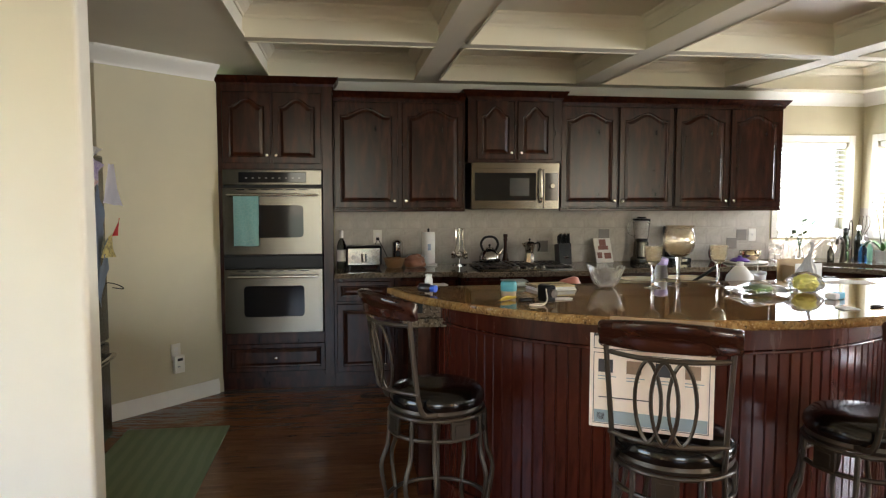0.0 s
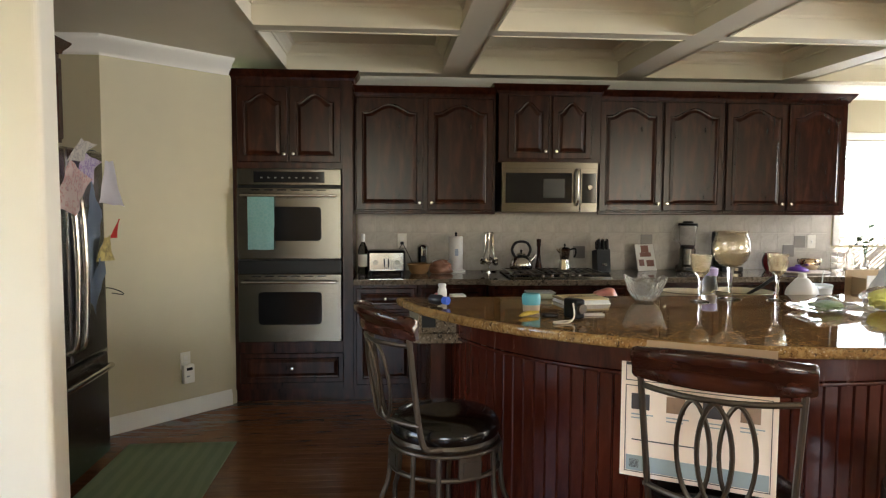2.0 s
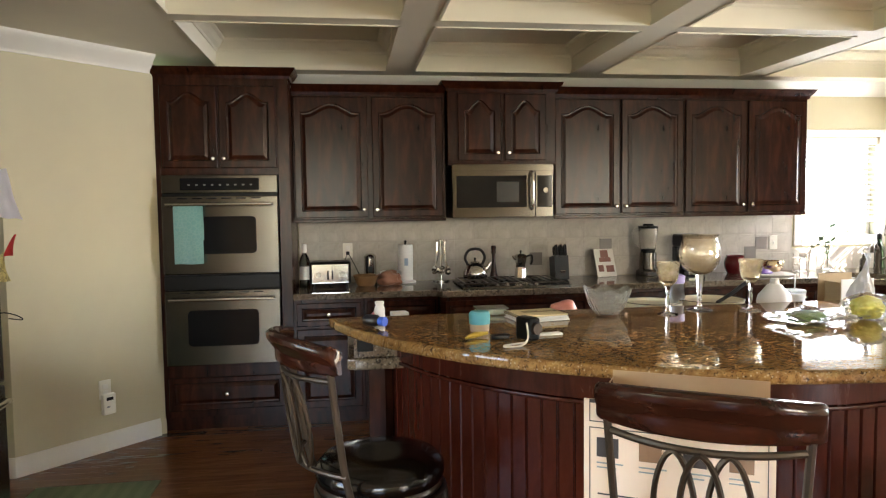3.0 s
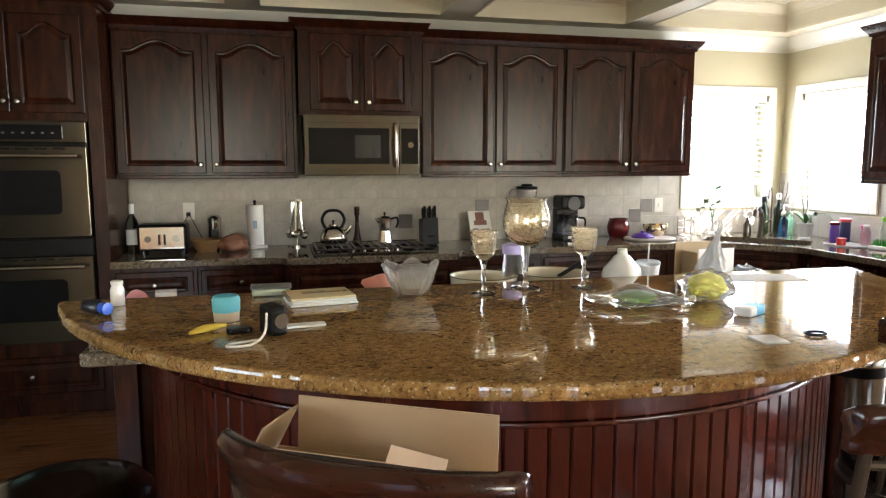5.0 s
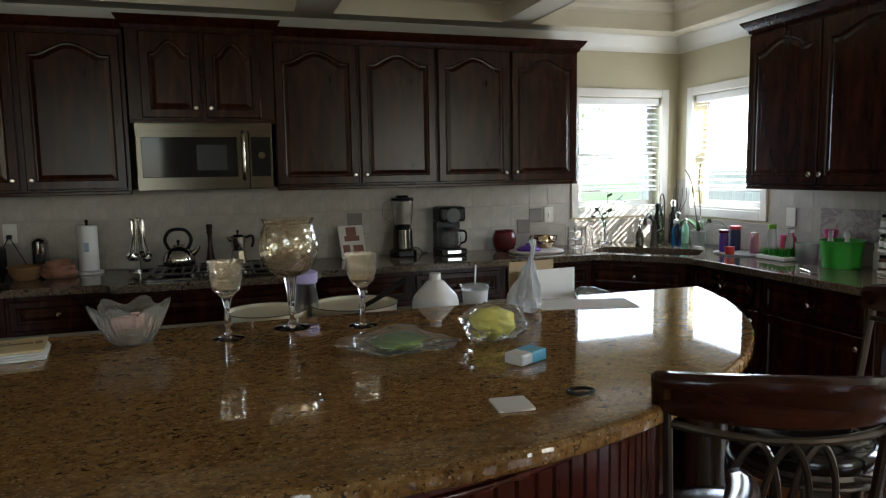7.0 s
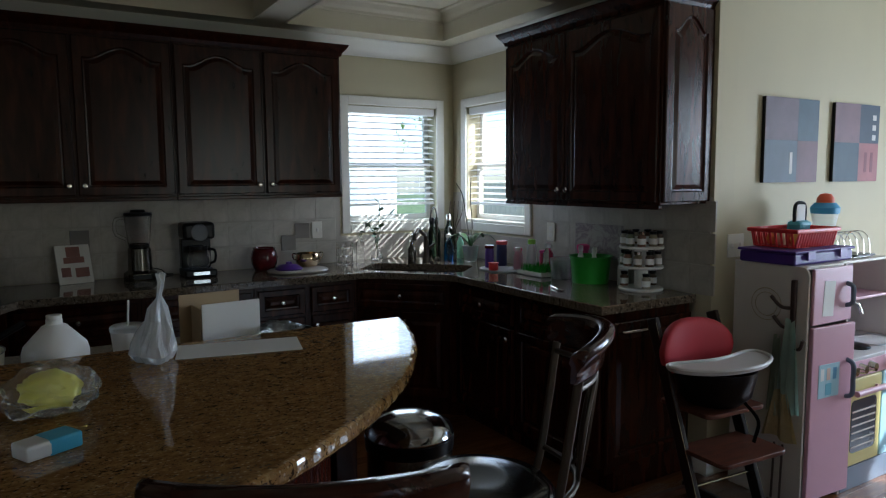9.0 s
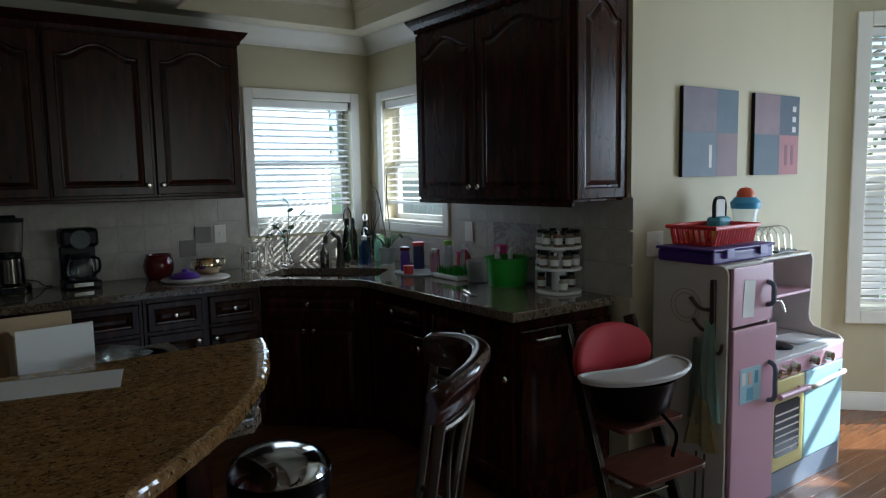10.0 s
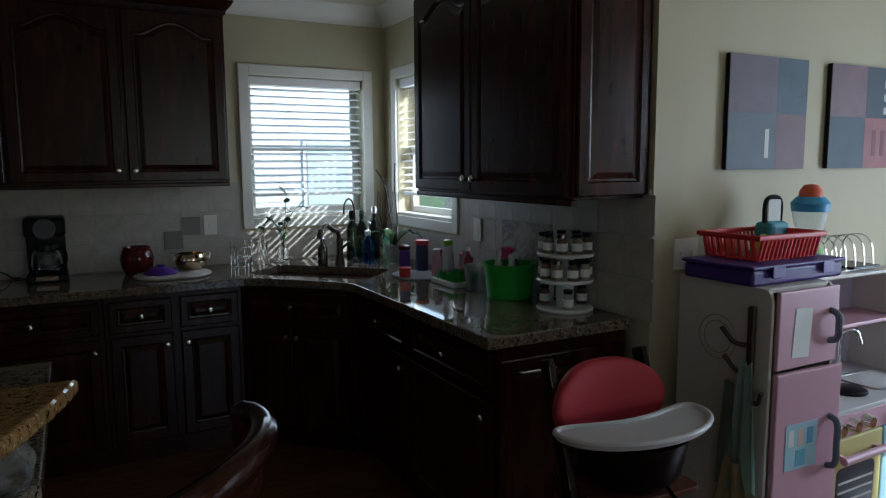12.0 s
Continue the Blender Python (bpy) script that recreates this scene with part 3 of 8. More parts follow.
def corner_sink_cabinet():
    c = thing("corner_sink_cabinet", "dark cherry diagonal corner cabinet under the sink", "cabinet", 0, 0, 0, 0, "base kitchen cabinets")
    part("body", prism([(3.926, 5.56), (4.38, 5.10), (5.0, 5.10), (5.0, 6.07), (3.926, 6.07)], 0.1, 0.885), CABINET, c)
    part("toe_kick", prism([(3.926, 5.64), (4.46, 5.10), (5.0, 5.10), (5.0, 6.07), (3.926, 6.07)], 0.0, 0.1), CABINET, c)
    dx, dy = 0.454, -0.46
    ln = math.hypot(dx, dy)
    a = math.degrees(math.atan2(dy, dx))
    nx, ny = dy / ln * 0.021, -dx / ln * 0.021
    d = add_door(c, 3.926 + nx, 5.56 + ny, 0.70, ln, 0.16, 0, (ln / 2, 0.08), "drawer", a)
    for k in range(2):
        s = k * ln / 2
        add_door(c, 3.926 + nx + dx / ln * s, 5.56 + ny + dy / ln * s, 0.13, ln / 2 - 0.006, 0.55, 0, (0.29 if k == 0 else 0.03, 0.49), "door", a)


corner_sink_cabinet()
# the run along the side wall faces -x
base_cabinet(4.405, 5.098, 0.62, unit_fronts(0.62), 0.6, -90)
pull = base_cabinet(4.405, 4.476, 0.69, unit_fronts(0.69), 0.6, -90, "dark cherry end cabinet beside the high chair")
part("end_panel", rotated(door_mesh(0.57, 0.70, 0), pose(0.711, 0.02, 0.14, 0, 0, 90)), CABINET, pull)
part("pull_bar", rotated(tube(curve([(0, 0, 0), (0.0, -0.022, 0), (0.02, -0.03, 0), (0.13, -0.03, 0), (0.15, -0.022, 0), (0.15, 0, 0)], 3), 0.007, 10), pose(0.713, 0.09, 0.80, 0, 0, 90)), CHROME, pull, "polished steel pull bar", True)

# ---- worktops ----
BACK_TOP = [(-0.082, 6.09), (-0.082, 5.42), (0.86, 5.42), (0.90, 5.40), (0.93, 5.335), (2.00, 5.335), (2.03, 5.40), (2.07, 5.47), (3.93, 5.47), (4.03, 5.43), (4.34, 5.10), (4.372, 5.02), (4.372, 3.762), (5.02, 3.762), (5.02, 6.09)]


def cut(ob, bm):
    """Cuts the solid bm out of the mesh object ob."""
    me = bpy.data.meshes.new("cutter")
    bm.to_mesh(me)
    bm.free()
    tool = new("cutter", me)
    md = ob.modifiers.new("cut", "BOOLEAN")
    md.operation, md.object, md.solver = "DIFFERENCE", tool, "EXACT"
    done = bpy.data.meshes.new_from_object(ob.evaluated_get(bpy.context.evaluated_depsgraph_get()))
    ob.modifiers.clear()
    ob.data = done
    bpy.data.objects.remove(tool)


SINK = pose(4.335, 5.475, 0, 0, 0, -45)


def worktop():
    w = thing("worktop", "speckled granite kitchen worktop with a corner sink, greyed for cool light", "worktop")
    ob = part("slab", prism(BACK_TOP, 0.887, 0.93, 0.006), COOL_LIT_GRANITE, w)
    cut(ob, rotated(prism(rounded_rect(-0.36, -0.16, 0.36, 0.22, 0.07), 0.8, 1.0), SINK))
    basin = steel("sink_steel", (0.22, 0.21, 0.2), 0.3, (6, 6, 6))
    bm = bmesh.new()
    rings = []
    for inset, z in ((-0.004, 0.885), (0.0, 0.88), (0.008, 0.76), (0.05, 0.735)):
        rings.append([bm.verts.new((x, y, z)) for x, y in rounded_rect(-0.362 + inset, -0.162 + inset, 0.362 - inset, 0.222 - inset, 0.07)])
    for a, b in zip(rings, rings[1:]):
        for i in range(len(a)):
            j = (i + 1) % len(a)
            bm.faces.new((a[i], a[j], b[j], b[i]))
    bm.faces.new(rings[-1])
    bmesh.ops.recalc_face_normals(bm, faces=bm.faces)
    for f in bm.faces:
        f.normal_flip()
    part("sink_basin", rotated(bm, SINK), basin, w, "dark steel corner sink", True)
    part("sink_drain", rotated(lathe([(0, 0.74), (0.035, 0.742), (0.042, 0.738)], 20), SINK), CHROME, w)
    return ob


worktop()


def island():
    """A half-round breakfast bar, raised over a lower worktop behind it."""
    c = thing("kitchen_island", "cherry island with beadboard curve and raised brown granite bar", "island", 1.68, 3.778, 0)
    R, n = 1.515, 190
    y_back = -0.355
    a0 = math.asin(-y_back / R)
    arc = [(R * math.cos(math.pi + a0 + (math.pi - 2 * a0) * i / n), R * math.sin(math.pi + a0 + (math.pi - 2 * a0) * i / n)) for i in range(n + 1)]
    rim = random.Random(3)
    arc = [(x * (1 + rim.uniform(-0.0016, 0.0016)), y * (1 + rim.uniform(-0.0016, 0.0016))) for x, y in arc]
    top = part("bar_top", prism(arc, 1.043, 1.08, 0.012), GRANITE, c, "raised half-round granite bar top")
    low = [(-1.40, 0.42), (-1.40, -0.44), (-1.37, -0.455), (-1.0, -0.455), (1.0, -0.56), (1.36, -0.56), (1.40, -0.50), (1.40, 0.42)]
    part("low_top", prism(low, 0.887, 0.93, 0.006), COOL_LIT_GRANITE, c, "lower granite worktop behind the bar")
    part("riser", boxed(-1.375, -0.43, 0.9305, 1.375, -0.40, 1.0425, 0.002), COOL_LIT_GRANITE, c, "granite riser under the bar top")
    part("riser_outlet", boxed(-1.362, -0.4385, 0.955, -1.300, -0.4305, 1.020, 0.003), BLACK, c, "black outlet in the riser")
    r = 1.27
    b0 = math.radians(15)
    def at(rad, k, m_=n):
        a = math.pi + b0 + (math.pi - 2 * b0) * k / m_
        return rad * math.cos(a), rad * math.sin(a)
    core = [at(r - 0.02, i) for i in range(n + 1)]
    part("core", prism([(-1.30, -0.345)] + core + [(1.28, -0.345), (1.28, 0.36), (-1.30, 0.36)], 0.0, 0.886), CABINET, c)
    part("upper_core", prism(core + [(1.20, -0.4305), (-1.20, -0.4305)], 0.9305, 1.042), BEAD, c)
    band = [at(r + 0.012, i) for i in range(n + 1)] + [at(r - 0.019, i) for i in range(n, -1, -1)]
    part("band", prism(band, 0.915, 1.042, 0.004), BEAD, c, "plain cherry band below the bar top")
    step = [at(r + 0.017, i) for i in range(n + 1)] + [at(r - 0.019, i) for i in range(n, -1, -1)]
    part("band_moulding", prism(step, 0.900, 0.914, 0.005), BEAD, c)
    part("foot_rail", prism(step, 0.0, 0.11, 0.008), BEAD, c, "cherry plinth")
    # beadboard staves round the curve
    staves = 62
    w = 2 * r * math.sin((math.pi - 2 * b0) / staves / 2)
    bm = bmesh.new()
    prof = [(-w / 2, 0.0), (-w / 2 + 0.001, -0.009), (-w / 2 + 0.005, -0.0050), (-w / 2 + 0.009, -0.0105), (w / 2 - 0.001, -0.009), (w / 2, 0.0)]
    lo = [bm.verts.new((x, y, 0.111)) for x, y in prof]
    hi = [bm.verts.new((x, y, 0.899)) for x, y in prof]
    for i in range(len(prof)):
        bm.faces.new((lo[i], lo[(i + 1) % 6], hi[(i + 1) % 6], hi[i]))
    bm.faces.new(lo)
    bm.faces.new(hi)
    bmesh.ops.recalc_face_normals(bm, faces=bm.faces)
    first = part("stave", bm, BEAD, c)
    for i in range(staves):
        a = math.pi + b0 + (math.pi - 2 * b0) * (i + 0.5) / staves
        o = first if i == 0 else new("stave", first.data)
        o.parent = c
        o.matrix_basis = pose((r - 0.012) * math.cos(a), (r - 0.012) * math.sin(a), 0, 0, 0, math.degrees(a) + 90)
    for s in (-1, 1):
        x, y = (-1.285, -0.352) if s < 0 else (1.265, -0.352)
        part("corner_post", boxed(x - 0.035, y - 0.035, 0.0, x + 0.035, y + 0.035, 0.8865, 0.004), CABINET, c, "square cherry corner post")
    return c


island()

# ---- windows ----
BLIND = painted("white_blind_slat", (0.82, 0.80, 0.76), 0.4, 0.04, 80, 0.02)
SASH = painted("white_sash", (0.75, 0.73, 0.68), 0.4, 0.05, 80, 0.03)


def window(name, x, y, turn, u0, z0, u1, z1, blind_low, tilt=12, gap=0.044, casing=0.065, label="white double-hung window with a raised slat blind"):
    """Fills an opening of a wall whose face lies along local x: casing, sashes, panes, sill and a slat blind down to blind_low."""
    w = thing(name, label, "window", x, y, 0, turn, kind="structure")
    c = casing
    for nm, a in (("casing", (u0 - c, -0.018, z0 - c, u0 - 0.002, -0.0015, z1 + c)), ("casing", (u1 + 0.002, -0.018, z0 - c, u1 + c, -0.0015, z1 + c)),
                  ("casing", (u0 - 0.0015, -0.018, z1 + 0.002, u1 + 0.0015, -0.0015, z1 + c)), ("casing", (u0 - 0.0015, -0.018, z0 - c, u1 + 0.0015, -0.0015, z0 - 0.002))):
        part(nm, boxed(*a, 0.004), TRIM, w)
    part("sill", boxed(u0 + 0.001, 0.0, z0 - 0.0, u1 - 0.001, 0.10, z0 + 0.018, 0.003), TRIM, w)
    mid = z0 + (z1 - z0) * 0.5
    for k, (a, b, yy) in enumerate(((z0 + 0.02, mid + 0.018, 0.088), (mid - 0.018, z1 - 0.002, 0.118))):
        s = thing("sash", "", "", 0, 0, 0)
        s.parent = w
        for bx in ((u0 + 0.002, a, u0 + 0.038, b), (u1 - 0.038, a, u1 - 0.002, b), (u0 + 0.038, a, u1 - 0.038, a + 0.036), (u0 + 0.038, b - 0.036, u1 - 0.038, b)):
            part("sash_bar", boxed(bx[0], yy, bx[1], bx[2], yy + 0.028, bx[3], 0.002), SASH, s)
        p = part("pane", boxed(u0 + 0.037, yy + 0.012, a + 0.035, u1 - 0.037, yy + 0.016, b - 0.035), PANE, s)
        p.visible_shadow = False
    # blind
    b = thing("blind", "", "")
    b.parent = w
    part("head_rail", boxed(u0 + 0.006, 0.012, z1 - 0.055, u1 - 0.006, 0.066, z1 - 0.003, 0.004), BLIND, b)
    sl = boxed(u0 + 0.01, -0.024, -0.0012, u1 - 0.01, 0.024, 0.0012)
    bmesh.ops.transform(sl, matrix=pose(0, 0, 0, tilt, 0, 0), verts=sl.verts)
    zz = z1 - 0.075
    first = None
    while zz > blind_low + 0.02:
        if first is None:
            o = first = part("slat", sl, BLIND, b)
        else:
            o = new("slat", first.data)
            o.parent = b
        o.location = (0, 0.04, zz)
        zz -= gap
    part("bottom_rail", boxed(u0 + 0.01, 0.018, blind_low - 0.012, u1 - 0.01, 0.06, blind_low + 0.008, 0.003), BLIND, b)
    for u in (u0 + 0.14, u1 - 0.14):
        part("ladder_cord", boxed(u - 0.001, 0.012, blind_low, u + 0.001, 0.0135, z1 - 0.06), BLIND, b)
    return w


window("window_1", 0, 6.10, 0, *SINK_WIN, 1.34, 16)
window("window_2", 5.03, 6.10, -90, 0.20, 1.20, 0.93, 2.06, 1.34)
window("window_3", 6.87, 3.68, -46, 0.22, 0.64, 1.06, 2.36, 0.70, 38, 0.044, 0.085, "tall white window with a lowered slat blind")
window("window_4", BAY_X, BAY_Y, -90, 0.16, 0.64, 0.78, 2.36, 1.95, 62, 0.04, 0.045, "tall white bay window with a half-raised slat blind")
# out of view; sill and mid rail set for sun and shadow on the play kitchen
window("window_5", BAY_X, BAY_Y, -90, 0.88, 1.58, 1.36, 2.36, 2.26, 46, 0.04, 0.045, "unseen high bay window that shapes the sun patches")

# ---- outdoors ----
GRASS = painted("lawn", (0.09, 0.13, 0.04), 0.9, 0.4, 30, 0.4)
SIDING = painted("pale_siding", (0.78, 0.78, 0.77), 0.6, 0.06, 30, 0.1)
structure("ground", boxed(-60, -60, -0.5, 80, 80, -0.3), GRASS)


GREY_PANE = painted("grey_house_glass", (0.55, 0.60, 0.62), 0.3)


def neighbour_house():
    h = thing("house", "pale sided neighbouring house with white windows", "house", 3.9, 15.0, -0.3, -4)
    part("wall", boxed(-5, 0, 0, 5, 6, 5.4), SIDING, h)
    for i in range(20):
        part("siding_board", boxed(-5.02, -0.03, 0.1 + i * 0.26, 5.02, -0.002, 0.1 + i * 0.26 + 0.245), SIDING, h)
    part("roof", rotated(prism([(-5.5, 0), (5.5, 0), (0, 2.6)], 0, 7), pose(0, 6.5, 5.41, 90, 0, 0)), painted("grey_shingle", (0.12, 0.11, 0.11), 0.8, 0.2, 20, 0.3), h)
    for x in (-3.2, -1.0, 1.2, 3.2):
        for z in (1.0, 3.5):
            w = part("window", boxed(x, -0.06, z, x + 1.0, -0.032, z + 1.35), TRIM, h)
            part("pane", boxed(x + 0.08, -0.075, z + 0.08, x + 0.92, -0.061, z + 1.27), GREY_PANE, w)


neighbour_house()


def tree(x, y, height, seed):
    rng = random.Random(seed)
    t = thing("tree", "leafy green garden tree beyond the window", "tree", x, y, -0.3)
    trunk = tube(curve([(0, 0, 0), (0.05, 0, height * 0.3), (-0.05, 0.05, height * 0.6), (0, 0, height * 0.9)], 4), [0.16 - 0.011 * i for i in range(13)], 8)
    for i in range(7):
        a = rng.uniform(0, 6.28)
        z = height * rng.uniform(0.35, 0.75)
        tube([(0, 0, z), (0.6 * math.cos(a), 0.6 * math.sin(a), z + 0.5), (1.2 * math.cos(a), 1.2 * math.sin(a), z + 0.8)], [0.06, 0.04, 0.015], 6, trunk)
    part("trunk", trunk, painted("bark", (0.09, 0.065, 0.045), 0.9, 0.3, 25, 0.6), t)
    verts, faces = [], []
    for i in range(1300):
        a, b, r = rng.uniform(0, 6.28), rng.uniform(-1, 1), rng.uniform(0.35, 1) ** 0.6
        c = Vector((1.7 * r * math.cos(a) * math.sqrt(1 - b * b), 1.7 * r * math.sin(a) * math.sqrt(1 - b * b), height * 0.68 + height * 0.36 * r * b))
        if noise.noise(c * 1.1) < -0.08:
            continue
        q = Euler((rng.uniform(0, 3), rng.uniform(0, 3), rng.uniform(0, 6))).to_matrix()
        n = len(verts)
        s = rng.uniform(0.06, 0.13)
        verts += [tuple(c + q @ Vector(p) * s) for p in ((-1, 0, 0), (0, -0.5, 0.1), (1, 0, 0), (0, 0.5, 0.1))]
        faces.append((n, n + 1, n + 2, n + 3))
    me = bpy.data.meshes.new("crown")
    me.from_pydata(verts, [], faces)
    me.materials.append(painted("foliage", (0.12, 0.18, 0.06), 0.6, 0.4, 8, 0.0))
    o = new("crown", me)
    o.parent = t


tree(11.0, 19.5, 7.5, 4)
tree(15.5, 7.5, 5.5, 5)


def fence():
    f = thing("fence", "tall pale wooden garden fence", "fence", 7.6, 4.2, -0.3)
    m = painted("pale_fence_wood", (0.55, 0.50, 0.42), 0.8, 0.2, 30, 0.3)
    bm = boxed(0, 0, 0, 0.02, 0.135, 1.75)
    first = part("board", bm, m, f)
    for i in range(1, 60):
        o = new("board", first.data)
        o.parent = f
        o.location = (1.4, i * 0.14, 0)
    first.location = (1.4, 0, 0)
    part("rail", boxed(1.422, 0, 0.4, 1.46, 8.4, 0.49), m, f)
    part("rail", boxed(1.422, 0, 1.4, 1.46, 8.4, 1.49), m, f)


fence()

# ---- fridge and its corner ----


def fridge():
    f = thing("fridge", "dark stainless french-door fridge with drawings on it", "fridge", -1.42, 3.455, 0)
    # front at local x = 0 looking to +x
    part("body", boxed(-0.72, 0.005, 0.03, -0.07, 0.905, 1.76, 0.006), DARK_STEEL, f)
    for a, b in ((0.004, 0.452), (0.458, 0.906)):
        d = part("door", boxed(-0.066, a, 0.665, 0.0, b, 1.775, 0.014), DARK_STEEL, f)
        yh = 0.41 if a < 0.1 else 0.50
        part("handle", tube(curve([(0.002, yh, 0.74), (0.05, yh, 0.80), (0.065, yh, 1.12), (0.05, yh, 1.50), (0.002, yh, 1.56)], 6), 0.016, 12), HANDLE_STEEL, d, "bowed steel handle", True)
    dsp = part("dispenser", boxed(-0.004, 0.09, 1.03, 0.006, 0.30, 1.40, 0.004), BLACK, f, "black ice and water dispenser")
    part("dispenser_recess", boxed(0.0055, 0.11, 1.05, 0.009, 0.28, 1.22, 0.002), BLACK_GLASS, dsp)
    dr = part("freezer_drawer", boxed(-0.066, 0.004, 0.07, 0.0, 0.906, 0.655, 0.014), DARK_STEEL, f)
    part("handle", tube(curve([(0.0, 0.06, 0.57), (0.045, 0.09, 0.585), (0.06, 0.45, 0.59), (0.045, 0.82, 0.585), (0.0, 0.85, 0.57)], 6), 0.016, 12), HANDLE_STEEL, dr, "bowed steel handle", True)
    part("hinge_cover", boxed(-0.2, 0.80, 1.762, -0.03, 0.90, 1.785, 0.006), BLACK, f)
    return f


fridge()


def above_fridge():
    c = thing("fridge_cabinet", "dark cherry cabinet hung above the fridge", "cabinet", -1.70, 3.50, 1.84, 90, "upper kitchen cabinets")
    part("body", boxed(0, 0.021, 0, 1.05, 0.63, 0.56, 0.002), CABINET, c)
    part("crown", sweep(CAB_CROWN, [(1.05, 0.6, 0.58), (1.05, 0.02, 0.58), (0, 0.02, 0.58), (0, 0.6, 0.58)]), CABINET, c)
    add_door(c, 0.02, 0, 0.02, 0.475, 0.46, 0.045, (0.44, 0.05))
    add_door(c, 0.505, 0, 0.02, 0.525, 0.46, 0.045, (0.03, 0.05))


above_fridge()


def paper_sheet(name, label, corners, base, marks=(), lift=0.0):
    """A thin sheet hung against the fridge front: corners are (y, z) in the sheet's plane; it stands off by a slight curl."""
    t = thing(name, label, "paper", -1.405 + lift, 0, 0)
    bm = bmesh.new()
    n = 12
    (ay, az), (by, bz), (cy, cz), (dy, dz) = corners
    grid = []
    for i in range(n + 1):
        u = i / n
        row = []
        for j in range(n + 1):
            v = j / n
            y = (ay * (1 - u) + by * u) * (1 - v) + (dy * (1 - u) + cy * u) * v
            z = (az * (1 - u) + bz * u) * (1 - v) + (dz * (1 - u) + cz * u) * v
            row.append(bm.verts.new((0.012 * math.sin(3 * u + 2 * v) + 0.02 * v * v + 0.012 * noise.noise(Vector((y * 14, z * 14, lift * 40))), y + 0.018 * noise.noise(Vector((y * 9, z * 9, 3.0 + lift * 30))), z + 0.014 * noise.noise(Vector((y * 9, z * 9, 8.0 + lift * 30))))))
        grid.append(row)
    for i in range(n):
        for j in range(n):
            bm.faces.new((grid[i][j], grid[i + 1][j], grid[i + 1][j + 1], grid[i][j + 1]))
    bmesh.ops.solidify(bm, geom=bm.faces[:], thickness=0.001)
    m, nt, b = principled("drawn_" + name, 0.75)
    nz = noise_tex(nt, coords(nt), 28, 3, 0.6, 1.5)
    c = ramp(nt, nz, [(0.5, base), (0.56, marks[0] if marks else base), (0.6, base), (0.68, marks[-1] if marks else base), (0.72, base)])
    link(nt, c, b.inputs["Base Color"])
    part("sheet", bm, m, t, "", True)


paper_sheet("child_drawing", "white sheet with pink crayon scribbles on the fridge", [(3.61, 1.48), (3.83, 1.42), (4.01, 1.62), (3.72, 1.70)], (0.76, 0.62, 0.57), [(0.62, 0.25, 0.22), (0.35, 0.27, 0.33)], 0.06)
paper_sheet("child_drawing", "curled white drawing on top of the fridge door", [(3.72, 1.69), (3.89, 1.70), (4.03, 1.80), (3.81, 1.80)], (0.76, 0.72, 0.64), [(0.4, 0.36, 0.36)], 0.075)
paper_sheet("child_drawing", "purple scribbled drawing on the fridge", [(3.94, 1.64), (4.10, 1.59), (4.21, 1.72), (3.94, 1.75)], (0.74, 0.66, 0.74), [(0.28, 0.16, 0.48), (0.5, 0.25, 0.5)], 0.03)
paper_sheet("child_drawing", "small purple drawing beside the fridge handle", [(3.64, 1.34), (3.76, 1.34), (3.77, 1.46), (3.63, 1.46)], (0.70, 0.62, 0.68), [(0.4, 0.25, 0.4)], 0.01)
paper_sheet("notice", "tan paper taped above the water dispenser", [(3.52, 1.36), (3.60, 1.36), (3.60, 1.53), (3.53, 1.53)], (0.66, 0.53, 0.33), [], 0.01)
paper_sheet("notice", "plain white paper hung at the fridge edge", [(4.13, 1.49), (4.48, 1.47), (4.34, 1.72), (4.18, 1.72)], (0.80, 0.76, 0.78), [], 0.045)
paper_sheet("apron", "grey-blue cloth hung on the fridge door", [(3.97, 1.05), (4.12, 0.90), (4.22, 1.42), (4.04, 1.62)], (0.22, 0.27, 0.34), [], 0.02)
paper_sheet("apron", "lower fold of the grey-blue cloth on the fridge", [(4.00, 1.0), (4.09, 0.90), (4.22, 1.11), (4.16, 1.30)], (0.22, 0.27, 0.34), [], 0.03)
paper_sheet("note", "small yellow note with a dark drawing", [(4.07, 1.19), (4.33, 1.17), (4.26, 1.32), (4.10, 1.31)], (0.76, 0.64, 0.25), [(0.25, 0.18, 0.08)], 0.05)
paper_sheet("ribbon", "small red ribbon hung from a hook", [(4.26, 1.30), (4.33, 1.30), (4.37, 1.40), (4.27, 1.39)], (0.60, 0.04, 0.03), [], 0.055)
hook = thing("hook", "black wire hook on the fridge side", "hook", -1.46, 4.3605, 1.0)
part("wire", tube(curve([(0, 0, 0), (0.04, 0.02, 0.01), (0.10, 0.03, -0.01), (0.12, 0.03, -0.03), (0.06, 0.02, -0.02)], 4), 0.003, 6), BLACK, hook)


